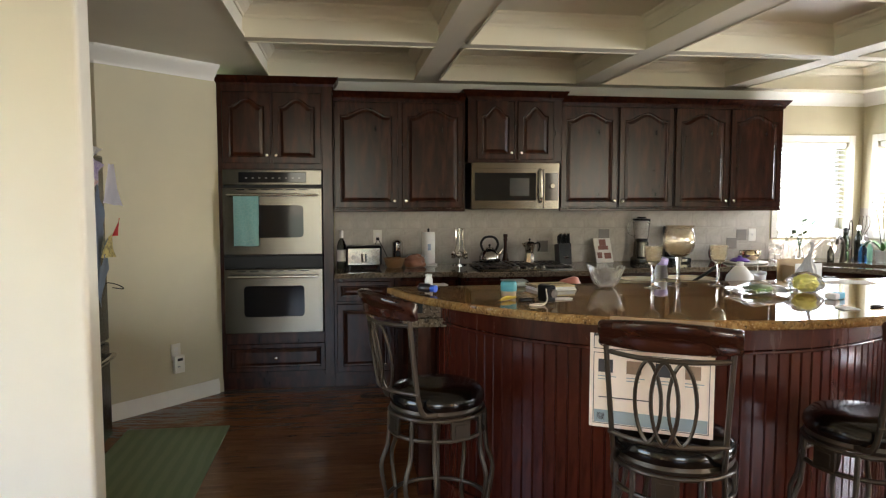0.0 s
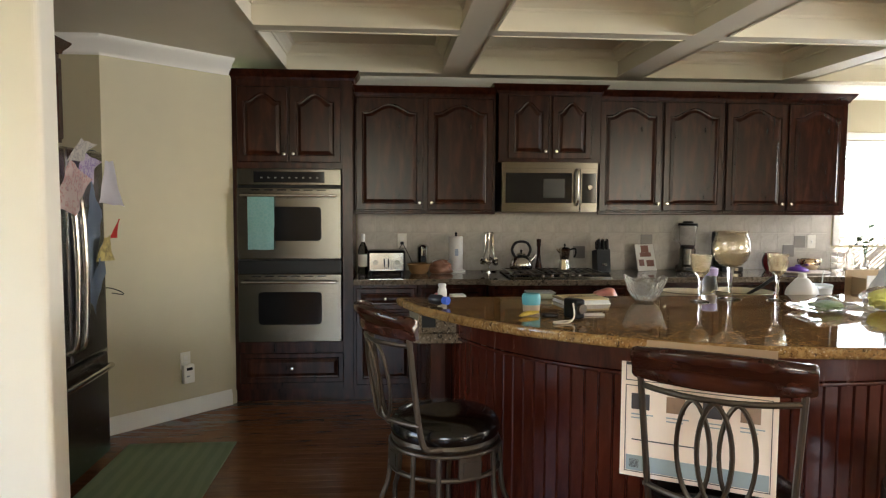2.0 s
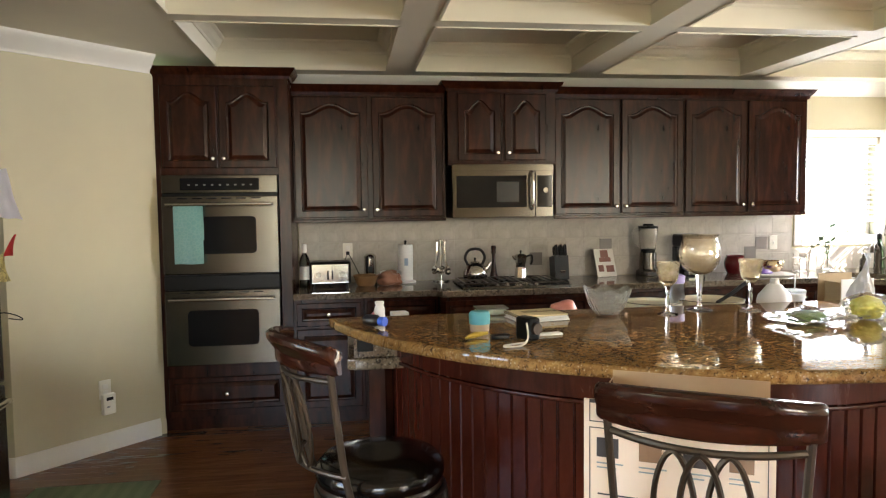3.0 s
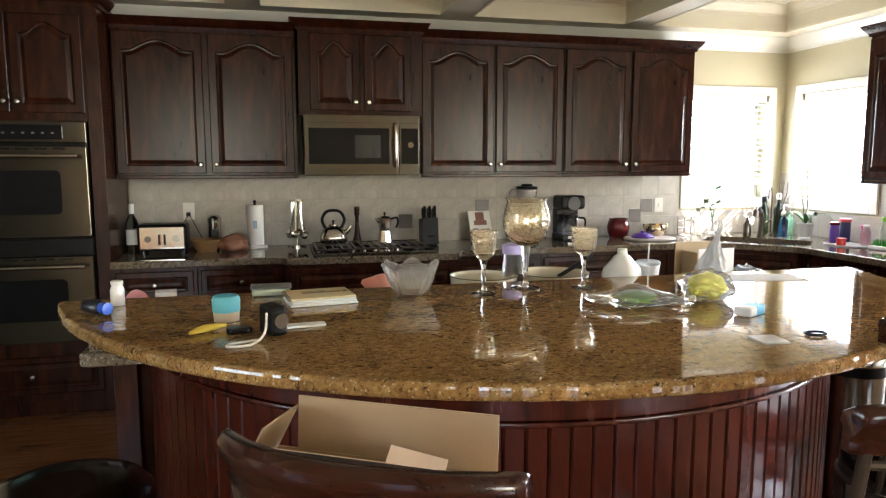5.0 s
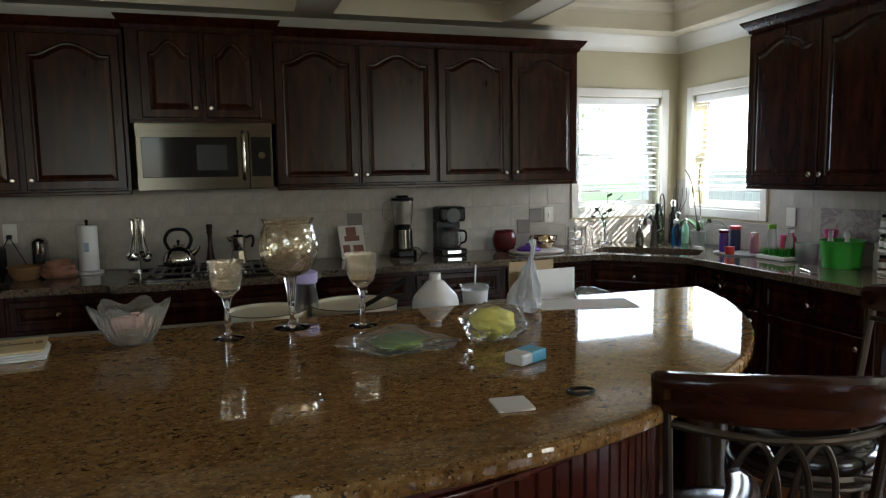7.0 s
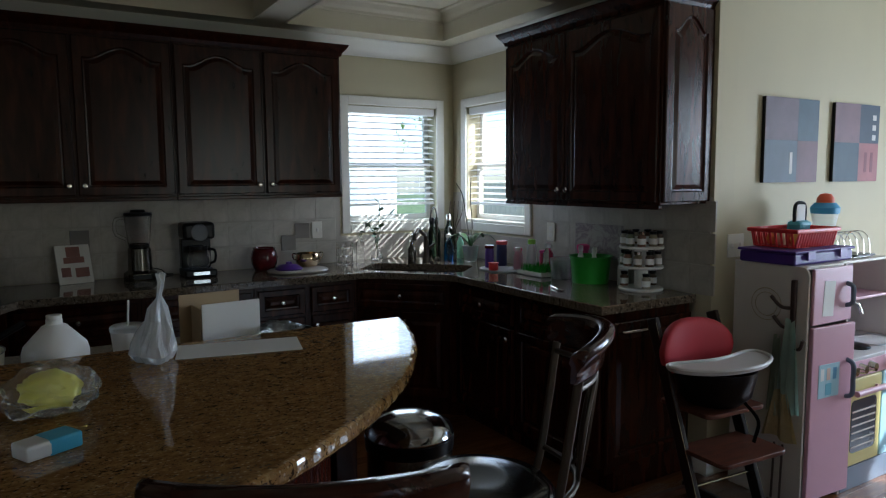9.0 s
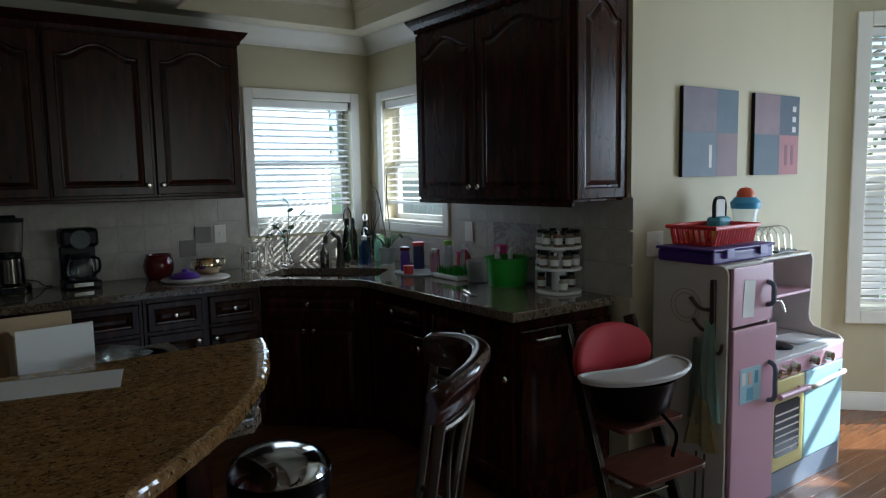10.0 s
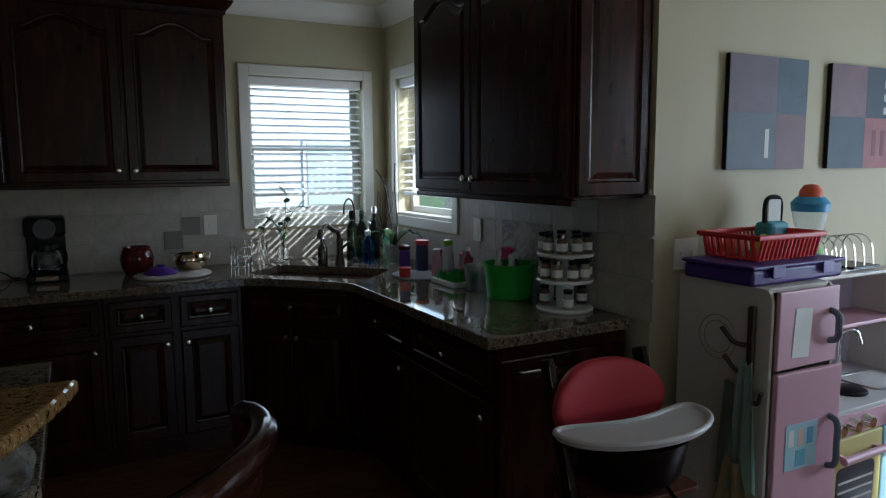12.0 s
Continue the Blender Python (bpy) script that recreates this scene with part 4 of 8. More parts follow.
def rug():
    r = thing("rug", "flat green kitchen mat on the wood floor", "rug", -1.42, 2.95, 0.001)
    m, nt, b = principled("green_mat", 0.85)
    ch = nt.nodes.new("ShaderNodeTexWave")
    ch.inputs["Scale"].default_value = 4.0
    ch.inputs["Distortion"].default_value = 2.0
    link(nt, coords(nt, (1, 1, 1)), ch.inputs["Vector"])
    fib = noise_tex(nt, coords(nt), 180, 3)
    c = mix(nt, ramp(nt, ch.outputs["Fac"], [(0.3, (0.18, 0.225, 0.12)), (0.7, (0.215, 0.26, 0.145))]), (0.14, 0.18, 0.09), ramp(nt, fib, [(0.5, (0, 0, 0)), (0.75, (0.6, 0.6, 0.6))]))
    link(nt, c, b.inputs["Base Color"])
    bump(nt, b, fib, 0.5, 0.002)
    part("mat", boxed(0, 0, 0, 0.65, 1.68, 0.009, 0.003), m, r)


rug()


def wall_outlet(x, y, z, turn, label, category="outlet", kind="double", w=0.075, h=0.118):
    o = thing("outlet" if category == "outlet" else "light_switch", label, category, x, y, z, turn)
    part("cover_plate", boxed(-w / 2, -0.007, -h / 2, w / 2, -0.001, h / 2, 0.002), TRIM, o)
    n = 2 if kind == "double" else 1
    for i in range(n):
        if category == "outlet":
            part("socket", boxed(-0.016, -0.009, -0.036 + 0.04 * i, 0.016, -0.0065, -0.006 + 0.04 * i, 0.002), BLIND, o)
        else:
            part("toggle", boxed(-w / 4 * (n - 1) + i * w / 2 - 0.006, -0.016, -0.012, -w / 4 * (n - 1) + i * w / 2 + 0.006, -0.0065, 0.012, 0.002), BLIND, o)
    return o


wall_outlet(-1.24, 5.200, 0.395, 45.3, "white outlet on the angled wall")
al = thing("plug_in_alarm", "white plug-in alarm with a small display", "alarm", -1.235, 5.205, 0.315, 45.3)
part("case", boxed(-0.04, -0.045, -0.075, 0.04, -0.010, 0.055, 0.006), TRIM, al)
part("display", boxed(-0.02, -0.047, 0.015, 0.022, -0.0445, 0.035), BLACK, al)
part("button", boxed(-0.02, -0.047, -0.03, 0.0, -0.0445, -0.02), painted("grey_button", (0.3, 0.3, 0.3)), al)

# ---- bar stools ----


def bar_stool():
    """Round leather swivel stool; the sitter looks along local +y; origin on the floor under the seat."""
    s = thing("bar_stool", "black leather swivel bar stool with iron oval back", "stool", group="bar stools")
    part("seat", lathe([(0, 0.758), (0.06, 0.763), (0.13, 0.762), (0.178, 0.750), (0.197, 0.728), (0.199, 0.706), (0.193, 0.690), (0, 0.690)], 48), LEATHER, s, "black leather cushion", True)
    part("swivel_ring", lathe([(0.10, 0.689), (0.19, 0.689), (0.195, 0.676), (0.19, 0.664), (0.10, 0.664)], 36), IRON, s, "", True)
    for z in (0.655, 0.575):
        part("apron_ring", tube([(0.195 * math.cos(2 * math.pi * i / 36), 0.195 * math.sin(2 * math.pi * i / 36), z) for i in range(36)], 0.009, 8, None, True), IRON, s, "", True)
    part("foot_ring", tube([(0.215 * math.cos(2 * math.pi * i / 36), 0.215 * math.sin(2 * math.pi * i / 36), 0.26) for i in range(36)], 0.010, 8, None, True), IRON, s, "", True)
    plate = boxed(-0.042, -0.2, 0.578, 0.042, -0.188, 0.652, 0.002)
    for k in range(4):
        a = k * 90
        p = part("apron_plate", plate if k == 0 else boxed(-0.042, -0.2, 0.578, 0.042, -0.188, 0.652, 0.002), IRON, s, "square iron plate with scroll relief")
        p.matrix_basis = pose(0, 0, 0, 0, 0, a)
        part("relief", boxed(-0.028, -0.204, 0.592, 0.028, -0.2005, 0.638, 0.0015), IRON, p)
        for dx in (-0.045, 0.045):
            lg = part("leg", tube(curve([(dx, -0.192, 0.655), (dx * 1.1, -0.20, 0.50), (dx * 1.4, -0.225, 0.40), (dx * 1.2, -0.205, 0.22), (dx * 1.6, -0.25, 0.012)], 5), 0.0095, 8), IRON, s, "", True)
            lg.matrix_basis = pose(0, 0, 0, 0, 0, a + 45)
    # back
    def rail_point(u, z, out=0.0):
        return Vector((0.200 * u, -0.276 + 0.085 * u * u - 0.15 * (z - 0.95) - out, z))
    for sgn in (-1, 1):
        part("back_post", tube(curve([(sgn * 0.165, -0.09, 0.682), (sgn * 0.168, -0.150, 0.69), (sgn * 0.171, -0.175, 0.76), (sgn * 0.178, -0.197, 0.9), (sgn * 0.187, -0.220, 1.07)], 5), 0.011, 8, None, False, 0.8), IRON, s, "", True)
    bm = bmesh.new()
    rows = []
    prof = [(-0.003, 1.056), (0.008, 1.054), (0.013, 1.062), (0.010, 1.080), (0.011, 1.092), (0.017, 1.098), (0.018, 1.104), (0.024, 1.110), (0.028, 1.122), (0.025, 1.134), (0.014, 1.142), (0.0, 1.142), (-0.012, 1.134), (-0.014, 1.118), (-0.006, 1.106), (-0.004, 1.07)]
    for i in range(29):
        u = 1.06 * math.sin(math.pi * (i / 28 - 0.5))
        drop = 0.022 * (abs(u) ** 2) - 0.01
        thin = 1.0 - 0.12 * max(0.0, (abs(u) - 1.0) / 0.06) ** 2
        rows.append([bm.verts.new(rail_point(u, 1.105 + (z + 0.015 - drop * (1 if z > 1.07 else 0.3) - 1.105) * thin, o * thin)) for o, z in prof])
    for a, b in zip(rows, rows[1:]):
        for k in range(len(prof)):
            bm.faces.new((a[k], a[(k + 1) % len(prof)], b[(k + 1) % len(prof)], b[k]))
    bm.faces.new(rows[0])
    bm.faces.new(rows[-1][::-1])
    bmesh.ops.recalc_face_normals(bm, faces=bm.faces)
    part("top_rail", bm, BARSTOOL_WOOD, s, "curved polished cherry top rail", True)
    for z in (1.046, 0.775):
        part("cross_bar", tube([rail_point(-0.9 + 1.8 * i / 10, z, -0.004) for i in range(11)], 0.008, 8), IRON, s, "", True)
    for k in range(3):
        c = (-0.25, 0.0, 0.25)[k]
        pts = []
        for i in range(28):
            a = 2 * math.pi * i / 28
            pts.append(rail_point(c + 0.20 * math.copysign(abs(math.cos(a)) ** 1.25, math.cos(a)), 0.910 + 0.132 * math.sin(a), 0.004 if k % 2 else -0.002))
        part("oval", tube(pts, 0.0062, 6, None, True), IRON, s, "", True)
    return s


stool = bar_stool()
STOOLS = [(0.375, 2.78, -69), (1.09, 2.12, -33), (1.85, 2.175, 14), (2.528, 2.50, -25), (3.088, 2.873, 57)]
stool.matrix_basis = pose(STOOLS[0][0], STOOLS[0][1], 0, 0, 0, STOOLS[0][2])
for sx, sy, sa in STOOLS[1:]:
    copy_thing(stool, pose(sx, sy, 0, 0, 0, sa))


def carton():
    """An open printed box on a stool's seat."""
    c = thing("carton", "open white printed cardboard box on a bar stool", "box", 0.80, 2.14, 0.772, -30)
    w, d, h = 0.385, 0.12, 0.262
    tan = painted("raw_cardboard", (0.42, 0.30, 0.18), 0.8, 0.08, 60, 0.1)
    # white board; the pinkish tint carries warm sunlight in the colour
    white = painted("printed_board", (0.85, 0.71, 0.59), 0.45, 0.04, 40, 0.02)
    ink = painted("box_ink", (0.05, 0.045, 0.05), 0.5)
    brown = painted("box_brown", (0.30, 0.19, 0.12), 0.5, 0.4, 60)
    grey = painted("box_grey", (0.30, 0.36, 0.38), 0.5)
    fr = part("front", boxed(0, 0, 0, w, 0.004, h), white, c)
    part("front_flap", boxed(0, 0, h + 0.0005, w, 0.003, h + 0.050), white, fr, "raised printed flap")
    part("back", boxed(0, d - 0.004, 0, w, d, h), tan, c)
    part("side", boxed(0, 0.0045, 0, 0.004, d - 0.0045, h), white, c)
    part("side", boxed(w - 0.004, 0.0045, 0, w, d - 0.0045, h), white, c)
    part("bottom", boxed(0.0045, 0.0045, 0, w - 0.0045, d - 0.0045, 0.004), tan, c)
    part("flap", rotated(boxed(0, 0, 0, w - 0.05, 0.003, 0.088), pose(0.045, d - 0.004, h + 0.0005, -5, 0, 0)), tan, c, "raised tan flap")
    part("side_flap", rotated(boxed(0, 0, 0, 0.003, d - 0.012, 0.085), pose(0.006, 0.008, h + 0.0005, 0, 28, 0)), tan, c, "bent tan side flap")
    part("liner", boxed(0.01, 0.02, 0.15, w - 0.01, d - 0.01, 0.154), tan, c)
    part("leaflet", rotated(boxed(0, 0, 0, 0.09, 0.05, 0.002), pose(0.22, 0.045, 0.27, 40, 12, 8)), white, c, "white folded leaflet")

    def bar(a, b2, e, g, m):
        part("print", boxed(a, -0.0015, b2, e, -0.0003, g), m, fr)
    for a, b2, e, g in ((0.012, 0.262, 0.372, 0.264), (0.012, 0.312, 0.372, 0.304), (0.012, 0.262, 0.014, 0.304), (0.388, 0.262, 0.372, 0.304), (0.012, 0.012, 0.014, 0.25), (0.370, 0.012, 0.372, 0.25), (0.012, 0.248, 0.372, 0.25), (0.012, 0.012, 0.372, 0.014)):
        bar(a, b2, e, g, ink)
    bar(0.016, 0.016, 0.368, 0.058, grey)
    for k in range(4):
        bar(0.028 + 0.09 * k, 0.185, 0.075 + 0.09 * k, 0.228, brown if k % 2 else ink)
        bar(0.028 + 0.09 * k, 0.17, 0.085 + 0.09 * k, 0.173, grey)
        bar(0.028 + 0.09 * k, 0.16, 0.07 + 0.09 * k, 0.163, grey)
    bar(0.03, 0.10, 0.20, 0.103, ink)
    bar(0.025, 0.025, 0.05, 0.048, ink)
    part("mark", rotated(tube([(0.022 * math.cos(i / 20 * 6.283), 0, 0.017 * math.sin(i / 20 * 6.283)) for i in range(20)], 0.002, 4, None, True), pose(0.05, -0.001, 0.288)), ink, fr)


carton()


LID_STEEL = steel("lid_steel", (0.42, 0.44, 0.47), 0.11, (8, 8, 8))


def trash_can():
    t = thing("trash_can", "round brushed-steel pedal bin with a domed lid", "bin", 3.165, 3.39, 0)
    part("body", lathe([(0, 0.02), (0.137, 0.02), (0.14, 0.05), (0.14, 0.655), (0, 0.655)], 36), STEEL, t, "", True)
    part("base", lathe([(0, 0.0), (0.143, 0.0), (0.143, 0.035), (0, 0.035)], 36), BLACK, t, "black plastic base", True)
    part("collar", lathe([(0.1, 0.656), (0.144, 0.656), (0.146, 0.695), (0.1, 0.695)], 36), BLACK, t, "black plastic collar", True)
    part("lid", lathe([(0, 0.767), (0.05, 0.764), (0.10, 0.751), (0.135, 0.727), (0.145, 0.705), (0.142, 0.696), (0, 0.696)], 40), LID_STEEL, t, "domed steel lid", True)
    part("pedal", boxed(-0.04, -0.185, 0.02, 0.04, -0.135, 0.03, 0.003), STEEL, t)


trash_can()

# ---- things on the back worktop ----
TOP = 0.931
SILVER = steel("polished_silver", (0.62, 0.60, 0.56), 0.12, (30, 30, 30))
WHITE = painted("white_plastic", (0.78, 0.77, 0.74), 0.35, 0.03, 80, 0.02)
PAPER = painted("white_paper", (0.80, 0.79, 0.76), 0.8, 0.03, 120, 0.1)
CREAM = painted("cream_enamel", (0.74, 0.68, 0.50), 0.25, 0.05, 30, 0.02)
RED = painted("dark_red_glaze", (0.10, 0.008, 0.010), 0.12, 0.15, 20, 0.02)
GREEN = painted("bright_green_plastic", (0.05, 0.36, 0.03), 0.35, 0.05, 50, 0.02)
PINK = painted("pink_plastic", (0.75, 0.06, 0.28), 0.35, 0.05, 50, 0.02)
BLUE = painted("blue_plastic", (0.03, 0.10, 0.55), 0.3, 0.05, 50, 0.02)
PURPLE = painted("purple_plastic", (0.10, 0.03, 0.30), 0.35, 0.06, 50, 0.02)
LEAF = painted("dark_leaf", (0.035, 0.09, 0.02), 0.4, 0.2, 30, 0.1)
CORD = painted("black_cord", (0.006, 0.006, 0.006), 0.5)
FROST = glass("frosted_plastic", (0.92, 0.95, 0.97), 0.35, 1.3)
GREEN_GLASS = glass("dark_bottle_glass", (0.05, 0.09, 0.05), 0.02)
PALE_GLASS = glass("pale_bottle_glass", (0.5, 0.55, 0.5), 0.02)


def wine_bottle(x, y):
    b = thing("wine_bottle", "clear wine bottle with a white label", "bottle", x, y, TOP)
    part("glass", lathe([(0, 0.0), (0.036, 0.0), (0.038, 0.01), (0.038, 0.19), (0.03, 0.22), (0.015, 0.245), (0.0135, 0.30), (0.0155, 0.302), (0.0155, 0.315), (0, 0.316)], 24), PALE_GLASS, b, "", True)
    part("paper_label", lathe([(0.0386, 0.06), (0.039, 0.06), (0.039, 0.155), (0.0386, 0.155)], 24), PAPER, b, "off-white paper label", True)
    part("capsule", lathe([(0.0158, 0.255), (0.0162, 0.255), (0.0165, 0.318), (0, 0.319)], 16), PAPER, b, "", True)


def toaster(x, y):
    t = thing("toaster", "wide chrome toaster with two round dials", "toaster", x, y, TOP)
    part("body", boxed(-0.15, -0.085, 0.02, 0.15, 0.085, 0.19, 0.018), BLACK, t)
    f = part("front_panel", boxed(-0.135, -0.092, 0.03, 0.135, -0.0845, 0.172, 0.004), SILVER, t, "chrome front")
    for sx in (-0.085, 0.085):
        part("dial", rotated(lathe([(0, 0.02), (0.017, 0.02), (0.02, 0.0), (0, 0)], 18), pose(sx, -0.092, 0.095, 90, 0, 0)), STEEL, f, "", True)
    for sx in (-0.016, 0.016):
        part("lever", boxed(sx - 0.005, -0.104, 0.06, sx + 0.005, -0.0922, 0.125, 0.002), BLACK, f)
    for sx in (-0.07, 0.07):
        part("slot", boxed(sx - 0.055, -0.03, 0.1895, sx + 0.055, 0.03, 0.1925, 0.001), STEEL, t)
    for sx in (-0.12, 0.12):
        for sy in (-0.06, 0.06):
            part("foot", lathe([(0, 0), (0.012, 0), (0.012, 0.021), (0, 0.021)], 10, sx, sy), BLACK, t)


def cord(points, label):
    c = thing("power_cord", label, "cord")
    part("cable", tube(curve(points, 5), 0.0032, 6), CORD, c, "", True)


def canister(x, y):
    c = thing("canister", "brushed steel canister with a domed lid", "canister", x, y, TOP)
    part("body", lathe([(0, 0), (0.046, 0), (0.048, 0.01), (0.046, 0.19), (0, 0.19)], 28), SILVER, c, "", True)
    part("lid", lathe([(0.0465, 0.191), (0.0475, 0.205), (0.03, 0.224), (0, 0.228)], 28), SILVER, c, "", True)
    part("label", boxed(-0.018, -0.0495, 0.08, 0.018, -0.0455, 0.13), BLACK, c)


def onion_bag(x, y, seed, base, label, r=0.07):
    rng = random.Random(seed)
    t = thing("food_bag", label, "bag", x, y, TOP)
    m = painted("produce_skin", base, 0.3, 0.35, 40, 0.3)
    bm = bmesh.new()
    bmesh.ops.create_icosphere(bm, subdivisions=4, radius=r)
    for v in bm.verts:
        n = noise.noise(v.co * 22 + Vector((seed, 0, 0)))
        v.co *= 1 + 0.35 * n
        v.co = Vector((v.co.x * 1.35, v.co.y * 0.9, max(0, v.co.z * 0.75 + r * 0.62)))
    part("produce", bm, m, t)
    for k in range(3):
        a = k * 2.1
        part("ear", rotated(boxed(-0.02, -0.001, 0, 0.02, 0.001, 0.045), pose(r * 0.9 * math.cos(a), 0.02 * k - 0.02, r * 0.8, 20 * k - 20, 25 * math.cos(a), 30 * k)), FROST, t, "crumpled clear plastic")


def basket(x, y):
    b = thing("bread_basket", "small woven tan basket", "basket", x, y, TOP)
    m = wood("wicker", (0.14, 0.07, 0.03), (0.30, 0.17, 0.07), (0.42, 0.26, 0.12), (60, 60, 20), (0.5, 0.7), None, 0.6)
    part("weave", lathe([(0, 0.004), (0.06, 0.0), (0.075, 0.02), (0.09, 0.07), (0.094, 0.075), (0.088, 0.075), (0.07, 0.02), (0, 0.01)], 40, 0, 0, None, lambda a, r, z: r * (1 + 0.02 * math.sin(20 * a))), m, b, "", True)
    part("rim", tube([(0.092 * math.cos(2 * math.pi * i / 32), 0.092 * math.sin(2 * math.pi * i / 32), 0.075) for i in range(32)], 0.005, 6, None, True), m, b, "", True)


def paper_towel(x, y):
    p = thing("paper_towel", "white paper towel roll on a stand", "paper towel", x, y, TOP)
    part("stand", lathe([(0, 0), (0.078, 0), (0.08, 0.012), (0.06, 0.018), (0, 0.018)], 30), WHITE, p, "", True)
    part("roll", lathe([(0.02, 0.02), (0.055, 0.02), (0.057, 0.03), (0.057, 0.285), (0.055, 0.292), (0.02, 0.292)], 32), PAPER, p, "", True)
    part("post", lathe([(0, 0.018), (0.008, 0.018), (0.008, 0.31), (0.013, 0.318), (0, 0.33)], 12), BLACK, p, "", True)
    part("motif", boxed(-0.014, -0.0585, 0.135, 0.014, -0.0565, 0.19, 0.0), painted("blue_print", (0.3, 0.38, 0.5)), p)


def utensil_tree(x, y):
    u = thing("utensil_stand", "hanging steel ladles and spoons on a stand", "utensils", x, y, TOP)
    part("base", lathe([(0, 0), (0.065, 0), (0.065, 0.01), (0.01, 0.016), (0, 0.016)], 24), SILVER, u, "", True)
    part("pole", lathe([(0, 0.01), (0.006, 0.01), (0.006, 0.33), (0, 0.332)], 10), SILVER, u, "", True)
    part("hook_ring", tube([(0.045 * math.cos(2 * math.pi * i / 24), 0.045 * math.sin(2 * math.pi * i / 24), 0.318) for i in range(24)], 0.004, 6, None, True), SILVER, u, "", True)
    for k in range(6):
        a = k * math.pi / 3 + 0.3
        low = 0.10 - 0.012 * (k % 3)
        o = part("ladle", tube([(0, 0, 0.325), (0.002, 0, 0.30), (0.002, 0, 0.20), (0.012, 0, 0.15), (0.022, 0, low + 0.02)], [0.004, 0.011, 0.010, 0.005, 0.004], 8, None, False, 0.6), SILVER, u, "", True)
        bowl = part("ladle_bowl", rotated(lathe([(0, -0.022), (0.018, -0.017), (0.029, 0.0), (0.0295, 0.004), (0.027, 0.003), (0.016, -0.012), (0, -0.016)], 18), pose(0.03, 0, low, 0, 62, 0)), SILVER, o, "", True)
        o.matrix_basis = pose(0.03 * math.cos(a), 0.03 * math.sin(a), 0, 0, 0, math.degrees(a))


def kettle(x, y):
    k = thing("kettle", "polished steel whistling kettle with a black handle", "kettle", x, y, 0.965)
    part("body", lathe([(0, 0), (0.085, 0), (0.095, 0.015), (0.092, 0.05), (0.075, 0.09), (0.045, 0.115), (0.03, 0.12), (0, 0.122)], 36), SILVER, k, "", True)
    part("lid", lathe([(0.034, 0.1195), (0.036, 0.124), (0.02, 0.132), (0, 0.134)], 24), SILVER, k, "", True)
    part("lid_knob", lathe([(0, 0.134), (0.006, 0.134), (0.011, 0.145), (0.008, 0.156), (0, 0.158)], 16), BLACK, k, "", True)
    part("spout", tube(curve([(0.07, 0, 0.06), (0.10, 0, 0.085), (0.118, 0, 0.115)], 5), [0.02 - 0.0009 * i for i in range(11)], 12), SILVER, k, "", True)
    part("handle", tube(curve([(-0.055, 0, 0.10), (-0.075, 0, 0.16), (-0.04, 0, 0.215), (0.04, 0, 0.215), (0.075, 0, 0.16), (0.055, 0, 0.10)], 6), 0.011, 10), BLACK, k, "black looped handle", True)


def pepper_mill(x, y):
    p = thing("pepper_mill", "tall dark wooden pepper mill", "mill", x, y, TOP)
    part("turned_body", lathe([(0, 0), (0.032, 0), (0.033, 0.02), (0.022, 0.07), (0.014, 0.14), (0.013, 0.2), (0.02, 0.215), (0.016, 0.23), (0.02, 0.25), (0.019, 0.268), (0, 0.27)], 20), CABINET, p, "", True)


def moka_pot(x, y):
    m = thing("moka_pot", "faceted aluminium moka pot with a black handle", "coffee pot", x, y, 0.965)
    part("boiler", lathe([(0, 0), (0.05, 0), (0.04, 0.075), (0.036, 0.08), (0, 0.08)], 8), SILVER, m)
    part("jug", lathe([(0.036, 0.081), (0.038, 0.09), (0.05, 0.165), (0, 0.165)], 8), SILVER, m)
    part("lid", lathe([(0.05, 0.1655), (0.03, 0.178), (0, 0.183)], 8), SILVER, m)
    part("lid_knob", lathe([(0, 0.183), (0.005, 0.183), (0.009, 0.195), (0.006, 0.206), (0, 0.208)], 12), BLACK, m, "", True)
    part("handle", tube(curve([(0.045, 0, 0.158), (0.085, 0, 0.165), (0.092, 0, 0.13), (0.08, 0, 0.095)], 5), 0.008, 8), BLACK, m, "", True)
    part("spout", tube([(-0.04, 0, 0.14), (-0.065, 0, 0.165)], [0.014, 0.006], 8), SILVER, m)


def knife_block(x, y):
    k = thing("knife_block", "black knife block full of steel-tipped knives", "knife block", x, y, TOP)
    part("block", rotated(prism([(-0.055, -0.05), (0.055, -0.05), (0.055, 0.09), (-0.055, 0.09)], 0, 0.19, 0.004), pose(0, 0, 0, -9, 0, 0)), BLACK, k)
    part("badge", boxed(-0.02, -0.063, 0.06, 0.02, -0.053, 0.08, 0.003), SILVER, k)
    for i in range(3):
        for j in range(3):
            h = part("knife_handle", boxed(-0.008, -0.011, 0, 0.008, 0.011, 0.085 - 0.012 * j, 0.004), BLACK, k)
            h.matrix_basis = pose(-0.036 + 0.036 * i, -0.022 + 0.038 * j, 0.19, -14, 0, 0)
            c = part("cap", boxed(-0.0078, -0.0105, 0.084 - 0.012 * j, 0.0078, 0.0105, 0.094 - 0.012 * j, 0.003), SILVER, h)


